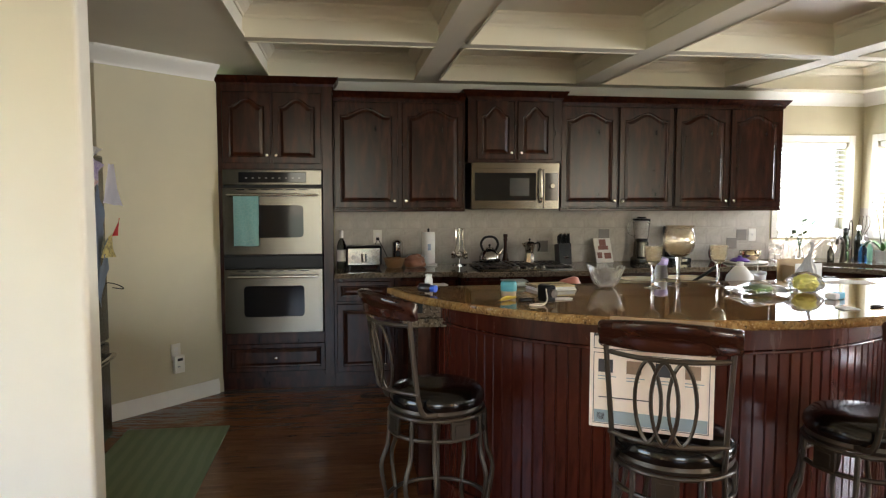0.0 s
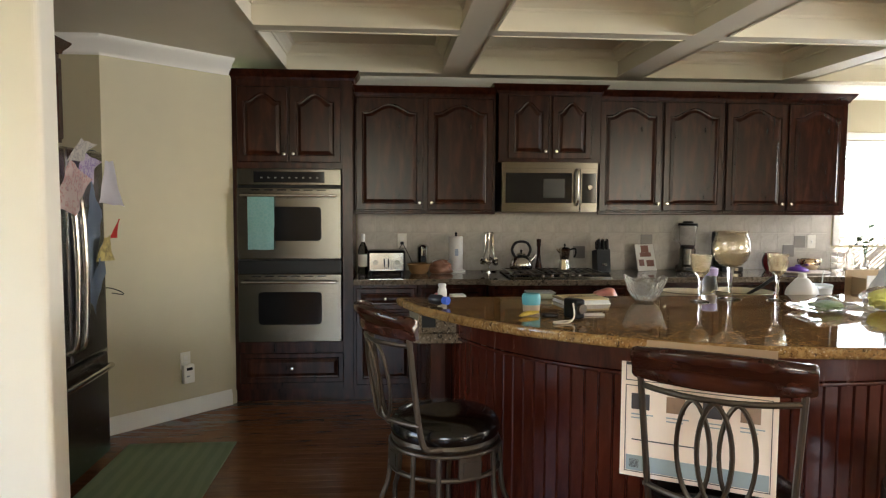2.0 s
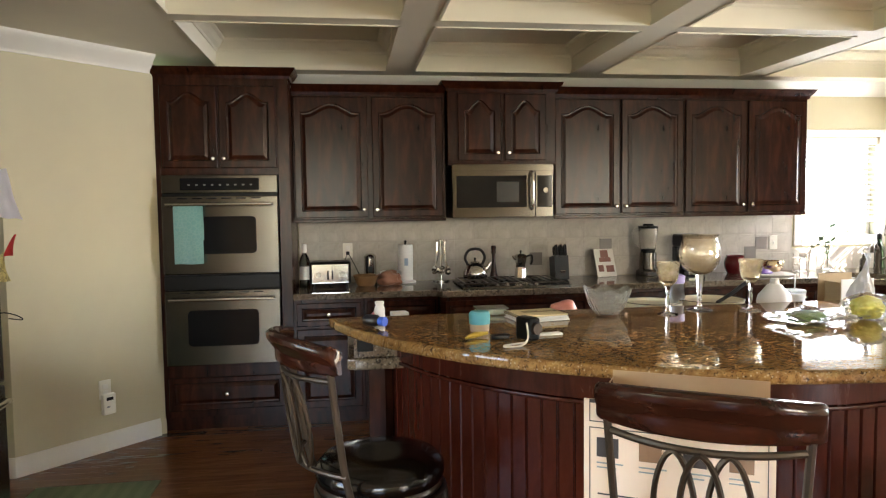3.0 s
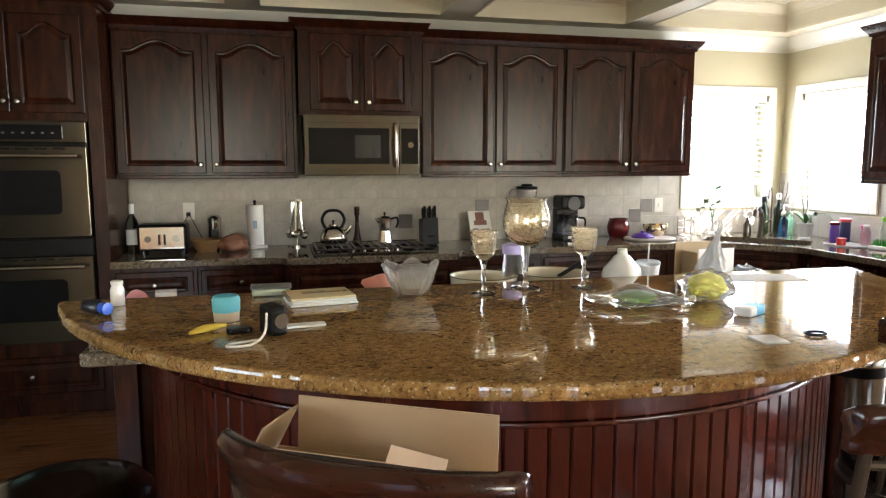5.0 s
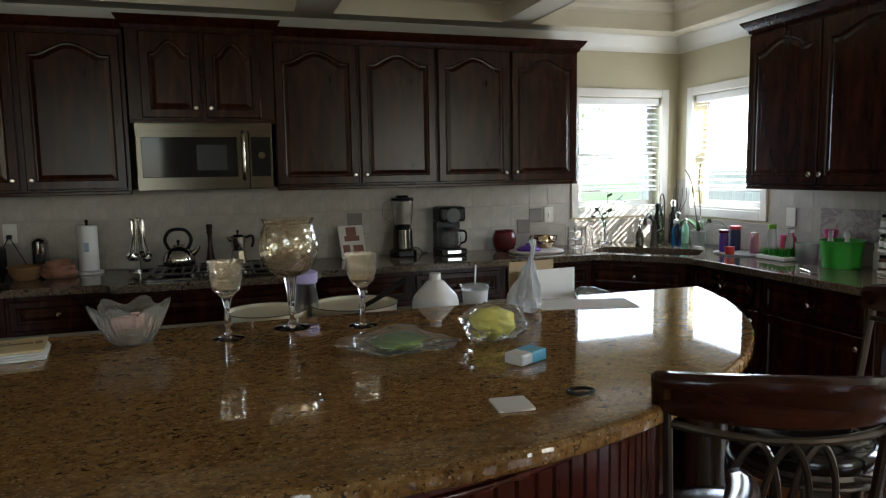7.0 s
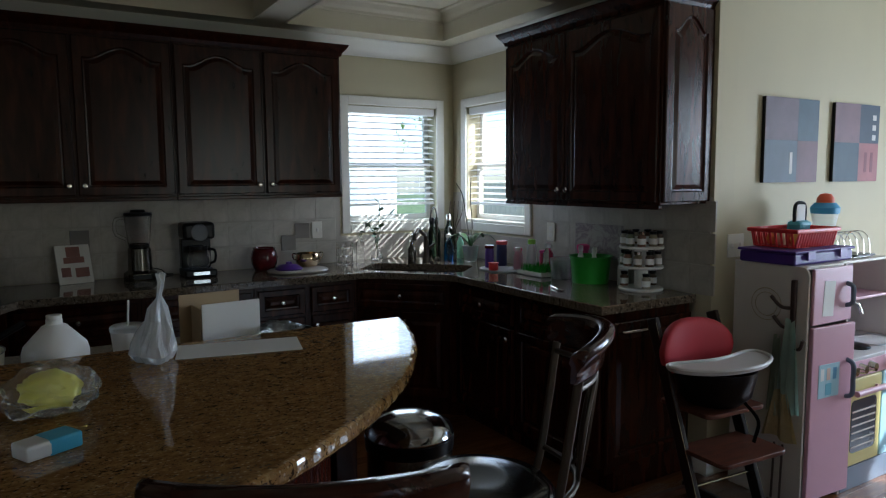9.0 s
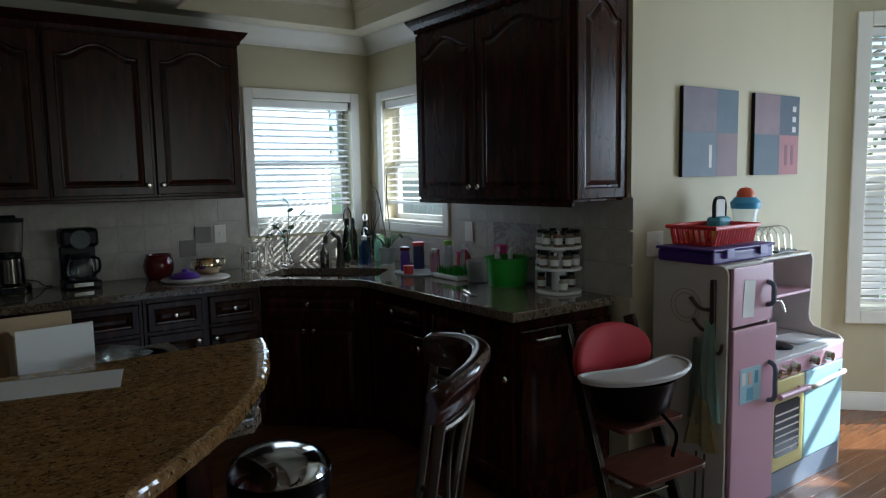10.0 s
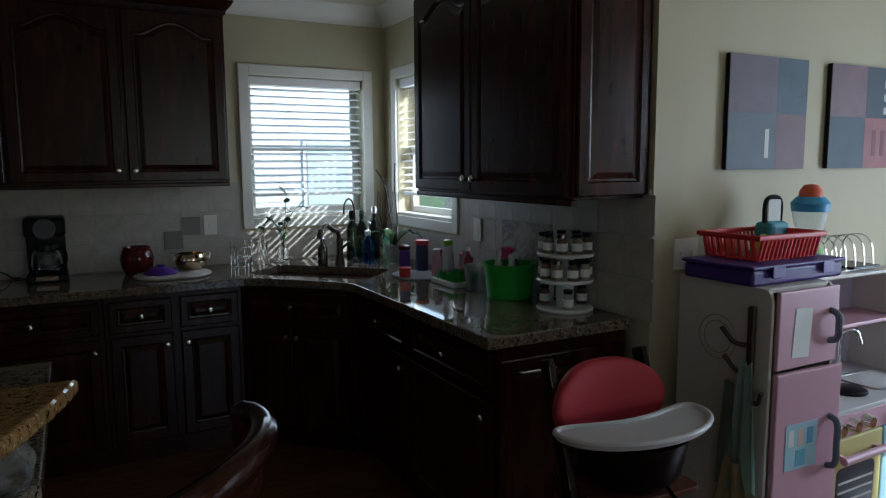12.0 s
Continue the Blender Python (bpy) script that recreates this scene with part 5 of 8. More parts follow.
def recipe_stand(x, y):
    r = thing("picture_card", "printed card with photos leaning on the backsplash", "card", x, y, TOP, 16)
    r.scale = (1.25, 1.1, 1.22)
    b = part("board", rotated(boxed(-0.075, 0, 0, 0.075, 0.006, 0.19, 0.001), pose(0, 0, 0.001, -18, 0, 0)), painted("card_white", (0.78, 0.75, 0.70), 0.4), r)
    dark = painted("card_photo", (0.30, 0.13, 0.10), 0.4, 0.6, 90)
    for x0, z0, x1, z1 in ((-0.03, 0.13, 0.03, 0.18), (-0.045, 0.10, 0.045, 0.1295), (-0.06, 0.035, -0.02, 0.08), (0.0, 0.03, 0.06, 0.075)):
        part("photo", rotated(boxed(x0, -0.0015, z0, x1, -0.0004, z1), pose(0, 0, 0.001, -18, 0, 0)), dark, b)


def blender_jar(x, y):
    b = thing("blender", "steel blender with a clear glass jar", "blender", x, y, TOP)
    b.scale = (1.12, 1.12, 1.13)
    part("base", lathe([(0, 0), (0.082, 0), (0.085, 0.012), (0.083, 0.035), (0.062, 0.05), (0.058, 0.165), (0.05, 0.172), (0, 0.172)], 32), STEEL, b, "", True)
    part("panel", boxed(-0.045, -0.086, 0.008, 0.045, -0.076, 0.032, 0.003), BLACK, b)
    part("jar", lathe([(0.05, 0.175), (0.056, 0.2), (0.07, 0.34), (0.073, 0.345), (0.068, 0.342), (0.053, 0.2), (0.047, 0.18)], 32), GLASS, b, "clear glass jar", True)
    part("jar_collar", lathe([(0.035, 0.1725), (0.052, 0.1725), (0.052, 0.19), (0.045, 0.19)], 28), BLACK, b, "", True)
    part("lid", lathe([(0, 0.37), (0.035, 0.372), (0.04, 0.358), (0.07, 0.356), (0.072, 0.345), (0, 0.345)], 28), BLACK, b, "black lid", True)
    part("handle", tube(curve([(-0.065, 0, 0.33), (-0.11, 0, 0.32), (-0.112, 0, 0.25), (-0.062, 0, 0.215)], 5), 0.009, 8), GLASS, b, "", True)


def coffee_maker(x, y):
    c = thing("coffee_maker", "black drip coffee maker with a glass carafe", "coffee maker", x, y, TOP)
    part("base", boxed(-0.095, -0.11, 0, 0.095, 0.10, 0.045, 0.01), BLACK, c)
    part("column", boxed(-0.09, 0.03, 0.046, 0.09, 0.10, 0.23, 0.008), BLACK, c)
    part("head", boxed(-0.095, -0.09, 0.2305, 0.095, 0.10, 0.335, 0.02), BLACK, c)
    part("basket_front", rotated(lathe([(0, 0.0), (0.05, 0.002), (0.055, -0.01), (0, -0.01)], 24), pose(0.0, -0.093, 0.275, 90, 0, 0)), painted("dark_grey_plastic", (0.07, 0.075, 0.08), 0.4), c, "", True)
    part("carafe", lathe([(0, 0.05), (0.06, 0.05), (0.072, 0.09), (0.066, 0.14), (0.05, 0.17), (0.047, 0.17), (0.062, 0.14), (0.068, 0.09), (0.056, 0.055), (0, 0.055)], 28, 0, -0.04), GLASS, c, "glass carafe", True)
    part("carafe_band", lathe([(0.05, 0.165), (0.055, 0.165), (0.055, 0.19), (0, 0.192)], 28, 0, -0.04), BLACK, c, "", True)
    part("control_strip", boxed(-0.05, -0.114, 0.012, 0.05, -0.1095, 0.036, 0.002), SILVER, c)
    part("carafe_handle", tube(curve([(0.05, -0.07, 0.17), (0.085, -0.10, 0.16), (0.085, -0.10, 0.10), (0.06, -0.075, 0.08)], 5), 0.008, 8), BLACK, c, "", True)


def red_pot(x, y):
    p = thing("red_jar", "dark red glazed ceramic jar", "jar", x, y, TOP)
    part("jar", lathe([(0, 0), (0.06, 0), (0.082, 0.04), (0.088, 0.085), (0.078, 0.125), (0.07, 0.135), (0.074, 0.148), (0.066, 0.148), (0.06, 0.13), (0, 0.12)], 36), RED, p, "", True)


def tray_with_bowls(x, y):
    t = thing("serving_board", "pale oval serving board", "board", x, y, TOP)
    part("board", lathe([(0, 0.0), (0.19, 0.0), (0.2, 0.008), (0.19, 0.016), (0, 0.016)], 40, 0, 0, None, lambda a, r, z: r * (0.75 + 0.25 * abs(math.cos(a)))), painted("pale_marble", (0.55, 0.5, 0.45), 0.3, 0.2, 15), t, "", True)
    p = thing("upturned_bowl", "purple and blue plastic bowl upside down", "bowl", x - 0.06, y, TOP + 0.017)
    part("dome", lathe([(0.085, 0), (0.088, 0.008), (0.06, 0.028), (0.02, 0.036), (0.018, 0.05), (0, 0.052)], 28), PURPLE, p, "", True)
    s = thing("silver_bowl", "shiny gold-toned metal bowl with small handles", "bowl", x + 0.11, y + 0.11, TOP + 0.012)
    part("bowl", lathe([(0, 0), (0.05, 0), (0.08, 0.03), (0.086, 0.06), (0.075, 0.09), (0.07, 0.092), (0.08, 0.06), (0.07, 0.03), (0, 0.01)], 32), steel("brassy", (0.66, 0.52, 0.34), 0.12, (20, 20, 20)), s, "", True)
    for sx in (-1, 1):
        part("handle", tube(curve([(0.075 * sx, 0, 0.085), (0.105 * sx, 0, 0.09), (0.1 * sx, 0, 0.055), (0.084 * sx, 0, 0.05)], 4), 0.005, 6), SILVER, s, "", True)


def cooktop():
    c = thing("cooktop", "black gas cooktop with iron grates in the granite", "cooktop", 1.09, 5.42, TOP)
    part("pan", boxed(0, 0, 0, 0.78, 0.52, 0.010, 0.004), BLACK_GLASS, c)
    part("front_trim", boxed(0, -0.012, 0, 0.78, -0.0005, 0.014, 0.003), STEEL, c, "steel front edge")
    for k in range(3):
        g = part("grate", boxed(0.02 + 0.25 * k, 0.04, 0.024, 0.255 + 0.25 * k, 0.052, 0.034), IRON, c)
        for j in range(5):
            part("grate_bar", boxed(0.022 + 0.25 * k + 0.054 * j, 0.053, 0.024, 0.034 + 0.25 * k + 0.054 * j, 0.47, 0.033, 0.002), IRON, g)
        part("grate_bar", boxed(0.02 + 0.25 * k, 0.471, 0.024, 0.255 + 0.25 * k, 0.483, 0.034), IRON, g)
        for j in range(2):
            part("burner", lathe([(0, 0.0105), (0.04, 0.0105), (0.042, 0.02), (0, 0.022)], 20, 0.135 + 0.25 * k, 0.15 + 0.22 * j), BLACK, c, "", True)
    for k in range(5):
        part("control_knob", lathe([(0, 0.0105), (0.017, 0.0105), (0.015, 0.03), (0, 0.03)], 14, 0.25 + 0.07 * k, 0.02), STEEL, c, "", True)


wine_bottle(-0.025, 5.82)
toaster(0.16, 5.84)
canister(0.46, 6.01)
basket(0.42, 5.83)
onion_bag(0.585, 5.83, 3, (0.26, 0.12, 0.07), "clear bag of onions on the worktop", 0.078)
paper_towel(0.73, 5.96)
utensil_tree(1.01, 5.98)
cooktop()
kettle(1.25, 5.83)
pepper_mill(1.43, 5.995)
moka_pot(1.60, 5.80)
knife_block(1.925, 5.83)
recipe_stand(2.36, 5.96)
blender_jar(2.70, 5.96)
coffee_maker(3.03, 5.93)
red_pot(3.46, 5.96)
tray_with_bowls(3.62, 5.76)
wall_outlet(0.29, 6.089, 1.18, 0, "white outlet on the backsplash")
pl = thing("plug", "black power plug in the backsplash outlet", "plug", 0.29, 6.077, 1.16)
part("plug_body", boxed(-0.014, -0.03, -0.012, 0.014, 0.0, 0.014, 0.004), BLACK, pl)
cord([(0.29, 6.05, 1.16), (0.25, 6.03, 1.08), (0.19, 6.02, 0.98), (0.14, 5.97, 0.94)], "black toaster cord hanging from an outlet")
cord([(0.30, 6.05, 1.15), (0.35, 6.04, 1.05), (0.39, 6.05, 0.96), (0.40, 6.06, 0.935)], "black cord hanging from an outlet")
cord([(2.77, 6.0, 0.99), (2.83, 6.03, 0.97), (2.86, 6.05, 0.94), (2.90, 6.06, 0.936)], "black blender cord on the worktop")
wall_outlet(3.88, 6.089, 1.17, 0, "white rocker switch on the backsplash", "switch", "one")
for ax, az in ((3.77, 1.17), (3.67, 1.09), (2.39, 1.18), (1.80, 1.08)):
    at_ = thing("accent_tile", "grey square accent tile in the backsplash", "tile", ax, 6.0885, az, kind="structure")
    part("face", boxed(-0.052, -0.006, -0.052, 0.052, 0.0, 0.052, 0.002), ACCENT, at_)

# ---- sink corner ----


def faucet(x, y, turn):
    f = thing("faucet", "dark curved pull-down kitchen faucet", "faucet", x, y, TOP, turn)
    part("base", lathe([(0, 0), (0.03, 0), (0.028, 0.02), (0.02, 0.06), (0.019, 0.16), (0, 0.162)], 20), IRON, f, "", True)
    part("spout", tube(curve([(0, 0, 0.15), (0, -0.02, 0.195), (0, -0.075, 0.215), (0, -0.14, 0.245), (0, -0.20, 0.215)], 6), [0.013] * 25, 10), IRON, f, "", True)
    part("spray_head", tube([(0, -0.198, 0.22), (0, -0.212, 0.175)], [0.014, 0.016], 12), IRON, f, "", True)
    part("lever", tube([(0.02, 0, 0.10), (0.07, 0.0, 0.14)], [0.009, 0.006], 8), IRON, f, "", True)


def bottle(x, y, r, h, mat, cap, label, name="bottle", z=TOP, neck=0.45):
    b = thing(name, label, "bottle", x, y, z)
    part("body", lathe([(0, 0), (r * 0.95, 0), (r, 0.006), (r, h * 0.62), (r * neck, h * 0.78), (r * neck, h * 0.84), (0, h * 0.84)], 20), mat, b, "", True)
    part("cap", lathe([(r * neck * 1.15, h * 0.842), (r * neck * 1.2, h * 0.97), (r * neck * 0.7, h), (0, h)], 16), cap, b, "", True)
    return b


def pump_bottle(x, y, r, h, mat, pump, label, z=TOP):
    b = bottle(x, y, r, h * 0.8, mat, pump, label, "soap_bottle", z)
    part("pump", tube(curve([(0, 0, h * 0.79), (0, 0, h * 0.98), (0, -0.03, h), (0, -0.045, h * 0.96)], 4), 0.005, 8), pump, b, "", True)


def orchid(x, y):
    o = thing("orchid", "potted orchid with bare stems and broad leaves", "plant", x, y, TOP)
    part("pot", lathe([(0, 0), (0.045, 0), (0.06, 0.11), (0.056, 0.112), (0.05, 0.09), (0, 0.09)], 24), FROST, o, "pale translucent pot", True)
    part("bark_mix", lathe([(0, 0.093), (0.045, 0.091), (0.05, 0.088)], 14), painted("potting_bark", (0.06, 0.035, 0.02), 0.9, 0.4, 60, 0.5), o)
    for k in range(5):
        a = k * 1.26 + 0.4
        l = bmesh.new()
        rows = []
        for i in range(8):
            u = i / 7
            c = Vector((0.20 * u * math.cos(a), 0.20 * u * math.sin(a), 0.10 + 0.11 * math.sin(u * 2.6) - 0.03 * u))
            w = 0.022 * math.sin(math.pi * min(1, u * 0.92 + 0.08)) + 0.003
            s = Vector((-math.sin(a), math.cos(a), 0)) * w
            rows.append((l.verts.new(c - s + Vector((0, 0, 0.004))), l.verts.new(c), l.verts.new(c + s + Vector((0, 0, 0.004)))))
        for p, q in zip(rows, rows[1:]):
            l.faces.new((p[0], p[1], q[1], q[0]))
            l.faces.new((p[1], p[2], q[2], q[1]))
        bmesh.ops.solidify(l, geom=l.faces[:], thickness=0.002)
        part("leaf", l, LEAF, o, "", True)
    stem = painted("orchid_stem", (0.06, 0.05, 0.025), 0.6)
    for pts in (((0, 0, 0.1), (-0.02, 0.02, 0.3), (-0.05, 0.03, 0.48), (-0.1, 0.03, 0.56)), ((0.01, 0, 0.1), (0.03, 0.02, 0.25), (0.02, 0.03, 0.45), (0.02, 0.02, 0.60))):
        part("stem", tube(curve(pts, 5), 0.0045, 6), stem, o, "", True)


def small_plant(x, y):
    p = thing("herb_vase", "small glass vase with a leafy green cutting", "vase", x, y, TOP)
    part("vase", lathe([(0, 0), (0.035, 0), (0.045, 0.03), (0.03, 0.08), (0.022, 0.10), (0.028, 0.115), (0.025, 0.115), (0.019, 0.10), (0.026, 0.08), (0.04, 0.03), (0, 0.008)], 24), GLASS, p, "", True)
    part("stem", tube(curve([(0, 0, 0.01), (0.005, 0, 0.12), (-0.01, 0.005, 0.2), (-0.02, 0.0, 0.25)], 4), 0.0025, 6), LEAF, p, "", True)
    rng = random.Random(8)
    arms = [((0, 0, 0.1), (0.03, -0.01, 0.25), (0.09, -0.03, 0.34), (0.16, -0.04, 0.33)), ((0, 0, 0.1), (-0.03, -0.01, 0.22), (-0.09, -0.03, 0.27), (-0.13, -0.06, 0.22)), ((0, 0, 0.1), (0.02, 0.0, 0.3), (0.03, 0.0, 0.42))]
    for pts in arms:
        way = curve(pts, 4)
        part("stem", tube(way, 0.0025, 6), LEAF, p, "", True)
        for q in way[4::2]:
            lf = lathe([(0, 0), (0.016, 0.014), (0.021, 0.034), (0.012, 0.056), (0, 0.066)], 6)
            bmesh.ops.transform(lf, matrix=Matrix.Diagonal((1, 0.08, 1, 1)), verts=lf.verts)
            part("leaf", rotated(lf, pose(q[0], q[1], q[2], rng.uniform(40, 120), 0, rng.uniform(0, 360))), LEAF, p, "", True)
    for k in range(7):
        a = rng.uniform(0, 6.28)
        z = 0.14 + 0.018 * k
        lf = lathe([(0, 0), (0.014, 0.012), (0.018, 0.03), (0.01, 0.05), (0, 0.06)], 6)
        bmesh.ops.transform(lf, matrix=Matrix.Diagonal((1, 0.08, 1, 1)), verts=lf.verts)
        part("leaf", rotated(lf, pose(-0.008, 0.002, z, rng.uniform(40, 90), 0, math.degrees(a))), LEAF, p, "", True)


def wire_rack(x, y):
    w = thing("wire_stand", "thin chrome wire stand beside the window", "rack", x, y, TOP)
    for k in range(3):
        part("wire", tube([(0.06 * math.cos(2 * math.pi * i / 24), 0.05 * math.sin(2 * math.pi * i / 24), 0.005 + 0.055 * k) for i in range(24)], 0.0025, 6, None, True), CHROME, w, "", True)
    for k in range(6):
        a = k * math.pi / 3
        part("wire", tube([(0.06 * math.cos(a), 0.05 * math.sin(a), 0.002), (0.06 * math.cos(a), 0.05 * math.sin(a), 0.15)], 0.0025, 6), CHROME, w, "", True)


faucet(4.548, 5.70, -52)
gn = thing("filter_tap", "thin black high-arc filter tap", "tap", 4.66, 5.735, TOP, -50)
part("arc_tube", tube(curve([(0, 0, 0), (0, 0, 0.28), (0, -0.02, 0.36), (0, -0.07, 0.39), (0, -0.12, 0.36), (0, -0.13, 0.30)], 6), 0.0055, 8), IRON, gn, "", True)
part("tap_base", lathe([(0, 0), (0.022, 0), (0.018, 0.02), (0.008, 0.03), (0, 0.03)], 16), IRON, gn, "", True)
wire_rack(4.02, 5.93)
small_plant(4.27, 5.93)
bottle(4.15, 5.95, 0.03, 0.22, GLASS, PALE_GLASS, "clear empty glass bottle by the window")
bottle(4.80, 5.98, 0.03, 0.30, GREEN_GLASS, GREEN_GLASS, "tall dark green bottle by the sink")
pump_bottle(4.456, 5.745, 0.030, 0.2, STEEL, CHROME, "brushed steel soap pump by the sink")
bottle(4.69, 5.86, 0.037, 0.31, GREEN_GLASS, BLACK, "dark tall oil bottle by the sink")
pump_bottle(4.715, 5.665, 0.036, 0.25, glass("blue_liquid", (0.05, 0.25, 0.85), 0.02), WHITE, "clear bottle of blue dish soap")
bottle(4.85, 5.885, 0.034, 0.33, GREEN_GLASS, SILVER, "dark wine bottle with a silver neck")
bottle(4.90, 5.80, 0.027, 0.19, painted("mint_plastic", (0.35, 0.7, 0.5), 0.4), WHITE, "mint green scrub bottle")
orchid(4.86, 5.60)
wr = thing("twig_vase", "thin dark twigs standing in the corner", "decoration", 4.955, 5.965, TOP)
part("vase", lathe([(0, 0), (0.03, 0), (0.035, 0.08), (0.02, 0.16), (0.025, 0.17), (0.02, 0.17), (0.016, 0.16), (0.03, 0.08), (0, 0.01)], 20), GLASS, wr, "", True)
for k in range(4):
    part("twig", tube(curve([(0, 0, 0.01), (0.01 * k - 0.015, 0.01, 0.2), (0.03 * k - 0.045, -0.01 * k, 0.32), (0.035 * k - 0.05, -0.02, 0.42)], 4), 0.003, 6), IRON, wr, "", True)


def drying_mat(x, y):
    m = thing("drying_mat", "grey oval drying mat on the worktop", "mat", x, y, TOP)
    part("mat", lathe([(0, 0), (0.16, 0), (0.16, 0.008), (0, 0.009)], 32, 0, 0, None, lambda a, r, z: r * (0.72 + 0.28 * abs(math.sin(a)))), painted("grey_cloth", (0.35, 0.36, 0.38), 0.9, 0.1, 150, 0.4), m, "", True)


drying_mat(4.76, 5.08)
Z2 = TOP + 0.010
bottle(4.72, 5.16, 0.03, 0.15, PURPLE, RED, "purple cup with a red lid", "cup", Z2, 0.9)
bottle(4.84, 5.19, 0.035, 0.17, painted("navy_plastic", (0.03, 0.04, 0.12), 0.4), painted("coral_lid", (0.7, 0.08, 0.08), 0.4), "navy tumbler with a coral lid", "cup", Z2, 0.95)
bottle(4.66, 5.03, 0.03, 0.05, painted("red_plastic", (0.65, 0.03, 0.03), 0.35), painted("red_cap", (0.6, 0.03, 0.03), 0.35), "small red cup lying on the mat", "cup", Z2, 0.95)
bottle(4.83, 5.0, 0.028, 0.14, FROST, WHITE, "clear baby bottle with a white lid", "baby_bottle", Z2, 0.6)
bottle(4.88, 5.06, 0.028, 0.13, painted("pink_milk", (0.7, 0.25, 0.35), 0.4), PINK, "pink sippy cup on the drying mat", "cup", Z2, 0.8)


def bottle_rack(x, y):
    g = thing("drying_rack", "white tray with green plastic grass drying rack", "rack", x, y, TOP)
    part("tray", boxed(-0.10, -0.12, 0, 0.10, 0.12, 0.025, 0.006), WHITE, g)
    rng = random.Random(5)
    verts, faces = [], []
    for i in range(420):
        px, py = rng.uniform(-0.088, 0.088), rng.uniform(-0.108, 0.108)
        a = rng.uniform(0, 6.28)
        n = len(verts)
        dx, dy = 0.004 * math.cos(a), 0.004 * math.sin(a)
        lx, ly = rng.uniform(-0.006, 0.006), rng.uniform(-0.006, 0.006)
        verts += [(px - dx, py - dy, 0.025), (px + dx, py + dy, 0.025), (px + lx, py + ly, 0.07)]
        faces.append((n, n + 1, n + 2))
    me = bpy.data.meshes.new("grass_blades")
    me.from_pydata(verts, [], faces)
    me.materials.append(GREEN)
    o = new("grass_blades", me)
    o.parent = g
    tagged(o, "bright green plastic blades", kind="stuff")


bottle_rack(4.83, 4.76)
bottle(4.80, 4.82, 0.03, 0.19, FROST, painted("lime_lid", (0.35, 0.7, 0.08), 0.4), "clear bottle with a lime lid on the drying rack", "baby_bottle", TOP + 0.026, 0.7)
bottle(4.85, 4.72, 0.032, 0.17, GLASS, FROST, "clear bottle drying on the rack", "baby_bottle", TOP + 0.026, 0.5)
bottle(4.88, 4.80, 0.026, 0.12, painted("rose_plastic", (0.6, 0.05, 0.12), 0.4), PINK, "rose pink cup drying on the rack", "cup", TOP + 0.026, 0.9)
cup = thing("cutlery_cup", "clear ribbed plastic cutlery cup", "cup", 4.82, 4.565, TOP)
part("cup_wall", lathe([(0, 0), (0.055, 0), (0.066, 0.12), (0.062, 0.12), (0.051, 0.006), (0, 0.006)], 28, 0, 0, None, lambda a, r, z: r * (1 + 0.015 * math.sin(16 * a))), FROST, cup, "", True)
tub = thing("green_tub", "bright green plastic tub holding small bottles", "tub", 4.86, 4.36, TOP, 0)
part("tub_wall", lathe([(0, 0), (0.10, 0), (0.115, 0.145), (0.121, 0.148), (0.121, 0.153), (0.111, 0.152), (0.096, 0.006), (0, 0.006)], 36), GREEN, tub, "", True)
bottle(4.83, 4.30, 0.02, 0.19, WHITE, WHITE, "white baby bottle standing in a green tub", "baby_bottle", TOP + 0.008, 0.6)
bottle(4.89, 4.36, 0.02, 0.19, RED, WHITE, "red bottle standing in a green tub", "baby_bottle", TOP + 0.008, 0.6)
bottle(4.84, 4.42, 0.02, 0.20, WHITE, FROST, "white bottle standing in a green tub", "baby_bottle", TOP + 0.008, 0.6)
bottle(4.95, 4.52, 0.034, 0.2, PINK, PINK, "bright pink plastic cup behind the tub", "cup", TOP, 0.95)
bottle(4.93, 4.18, 0.03, 0.15, WHITE, FROST, "white plastic bottle beside the tub", "bottle", TOP, 0.8)
ut = thing("fork", "small fork lying on the worktop", "cutlery", 4.52, 4.25, TOP)
part("stem", tube([(0, 0, 0.006), (0.03, 0.09, 0.008)], 0.004, 6), SILVER, ut)
part("head", boxed(-0.012, -0.05, 0.002, 0.012, 0.0, 0.006, 0.002), SILVER, ut)


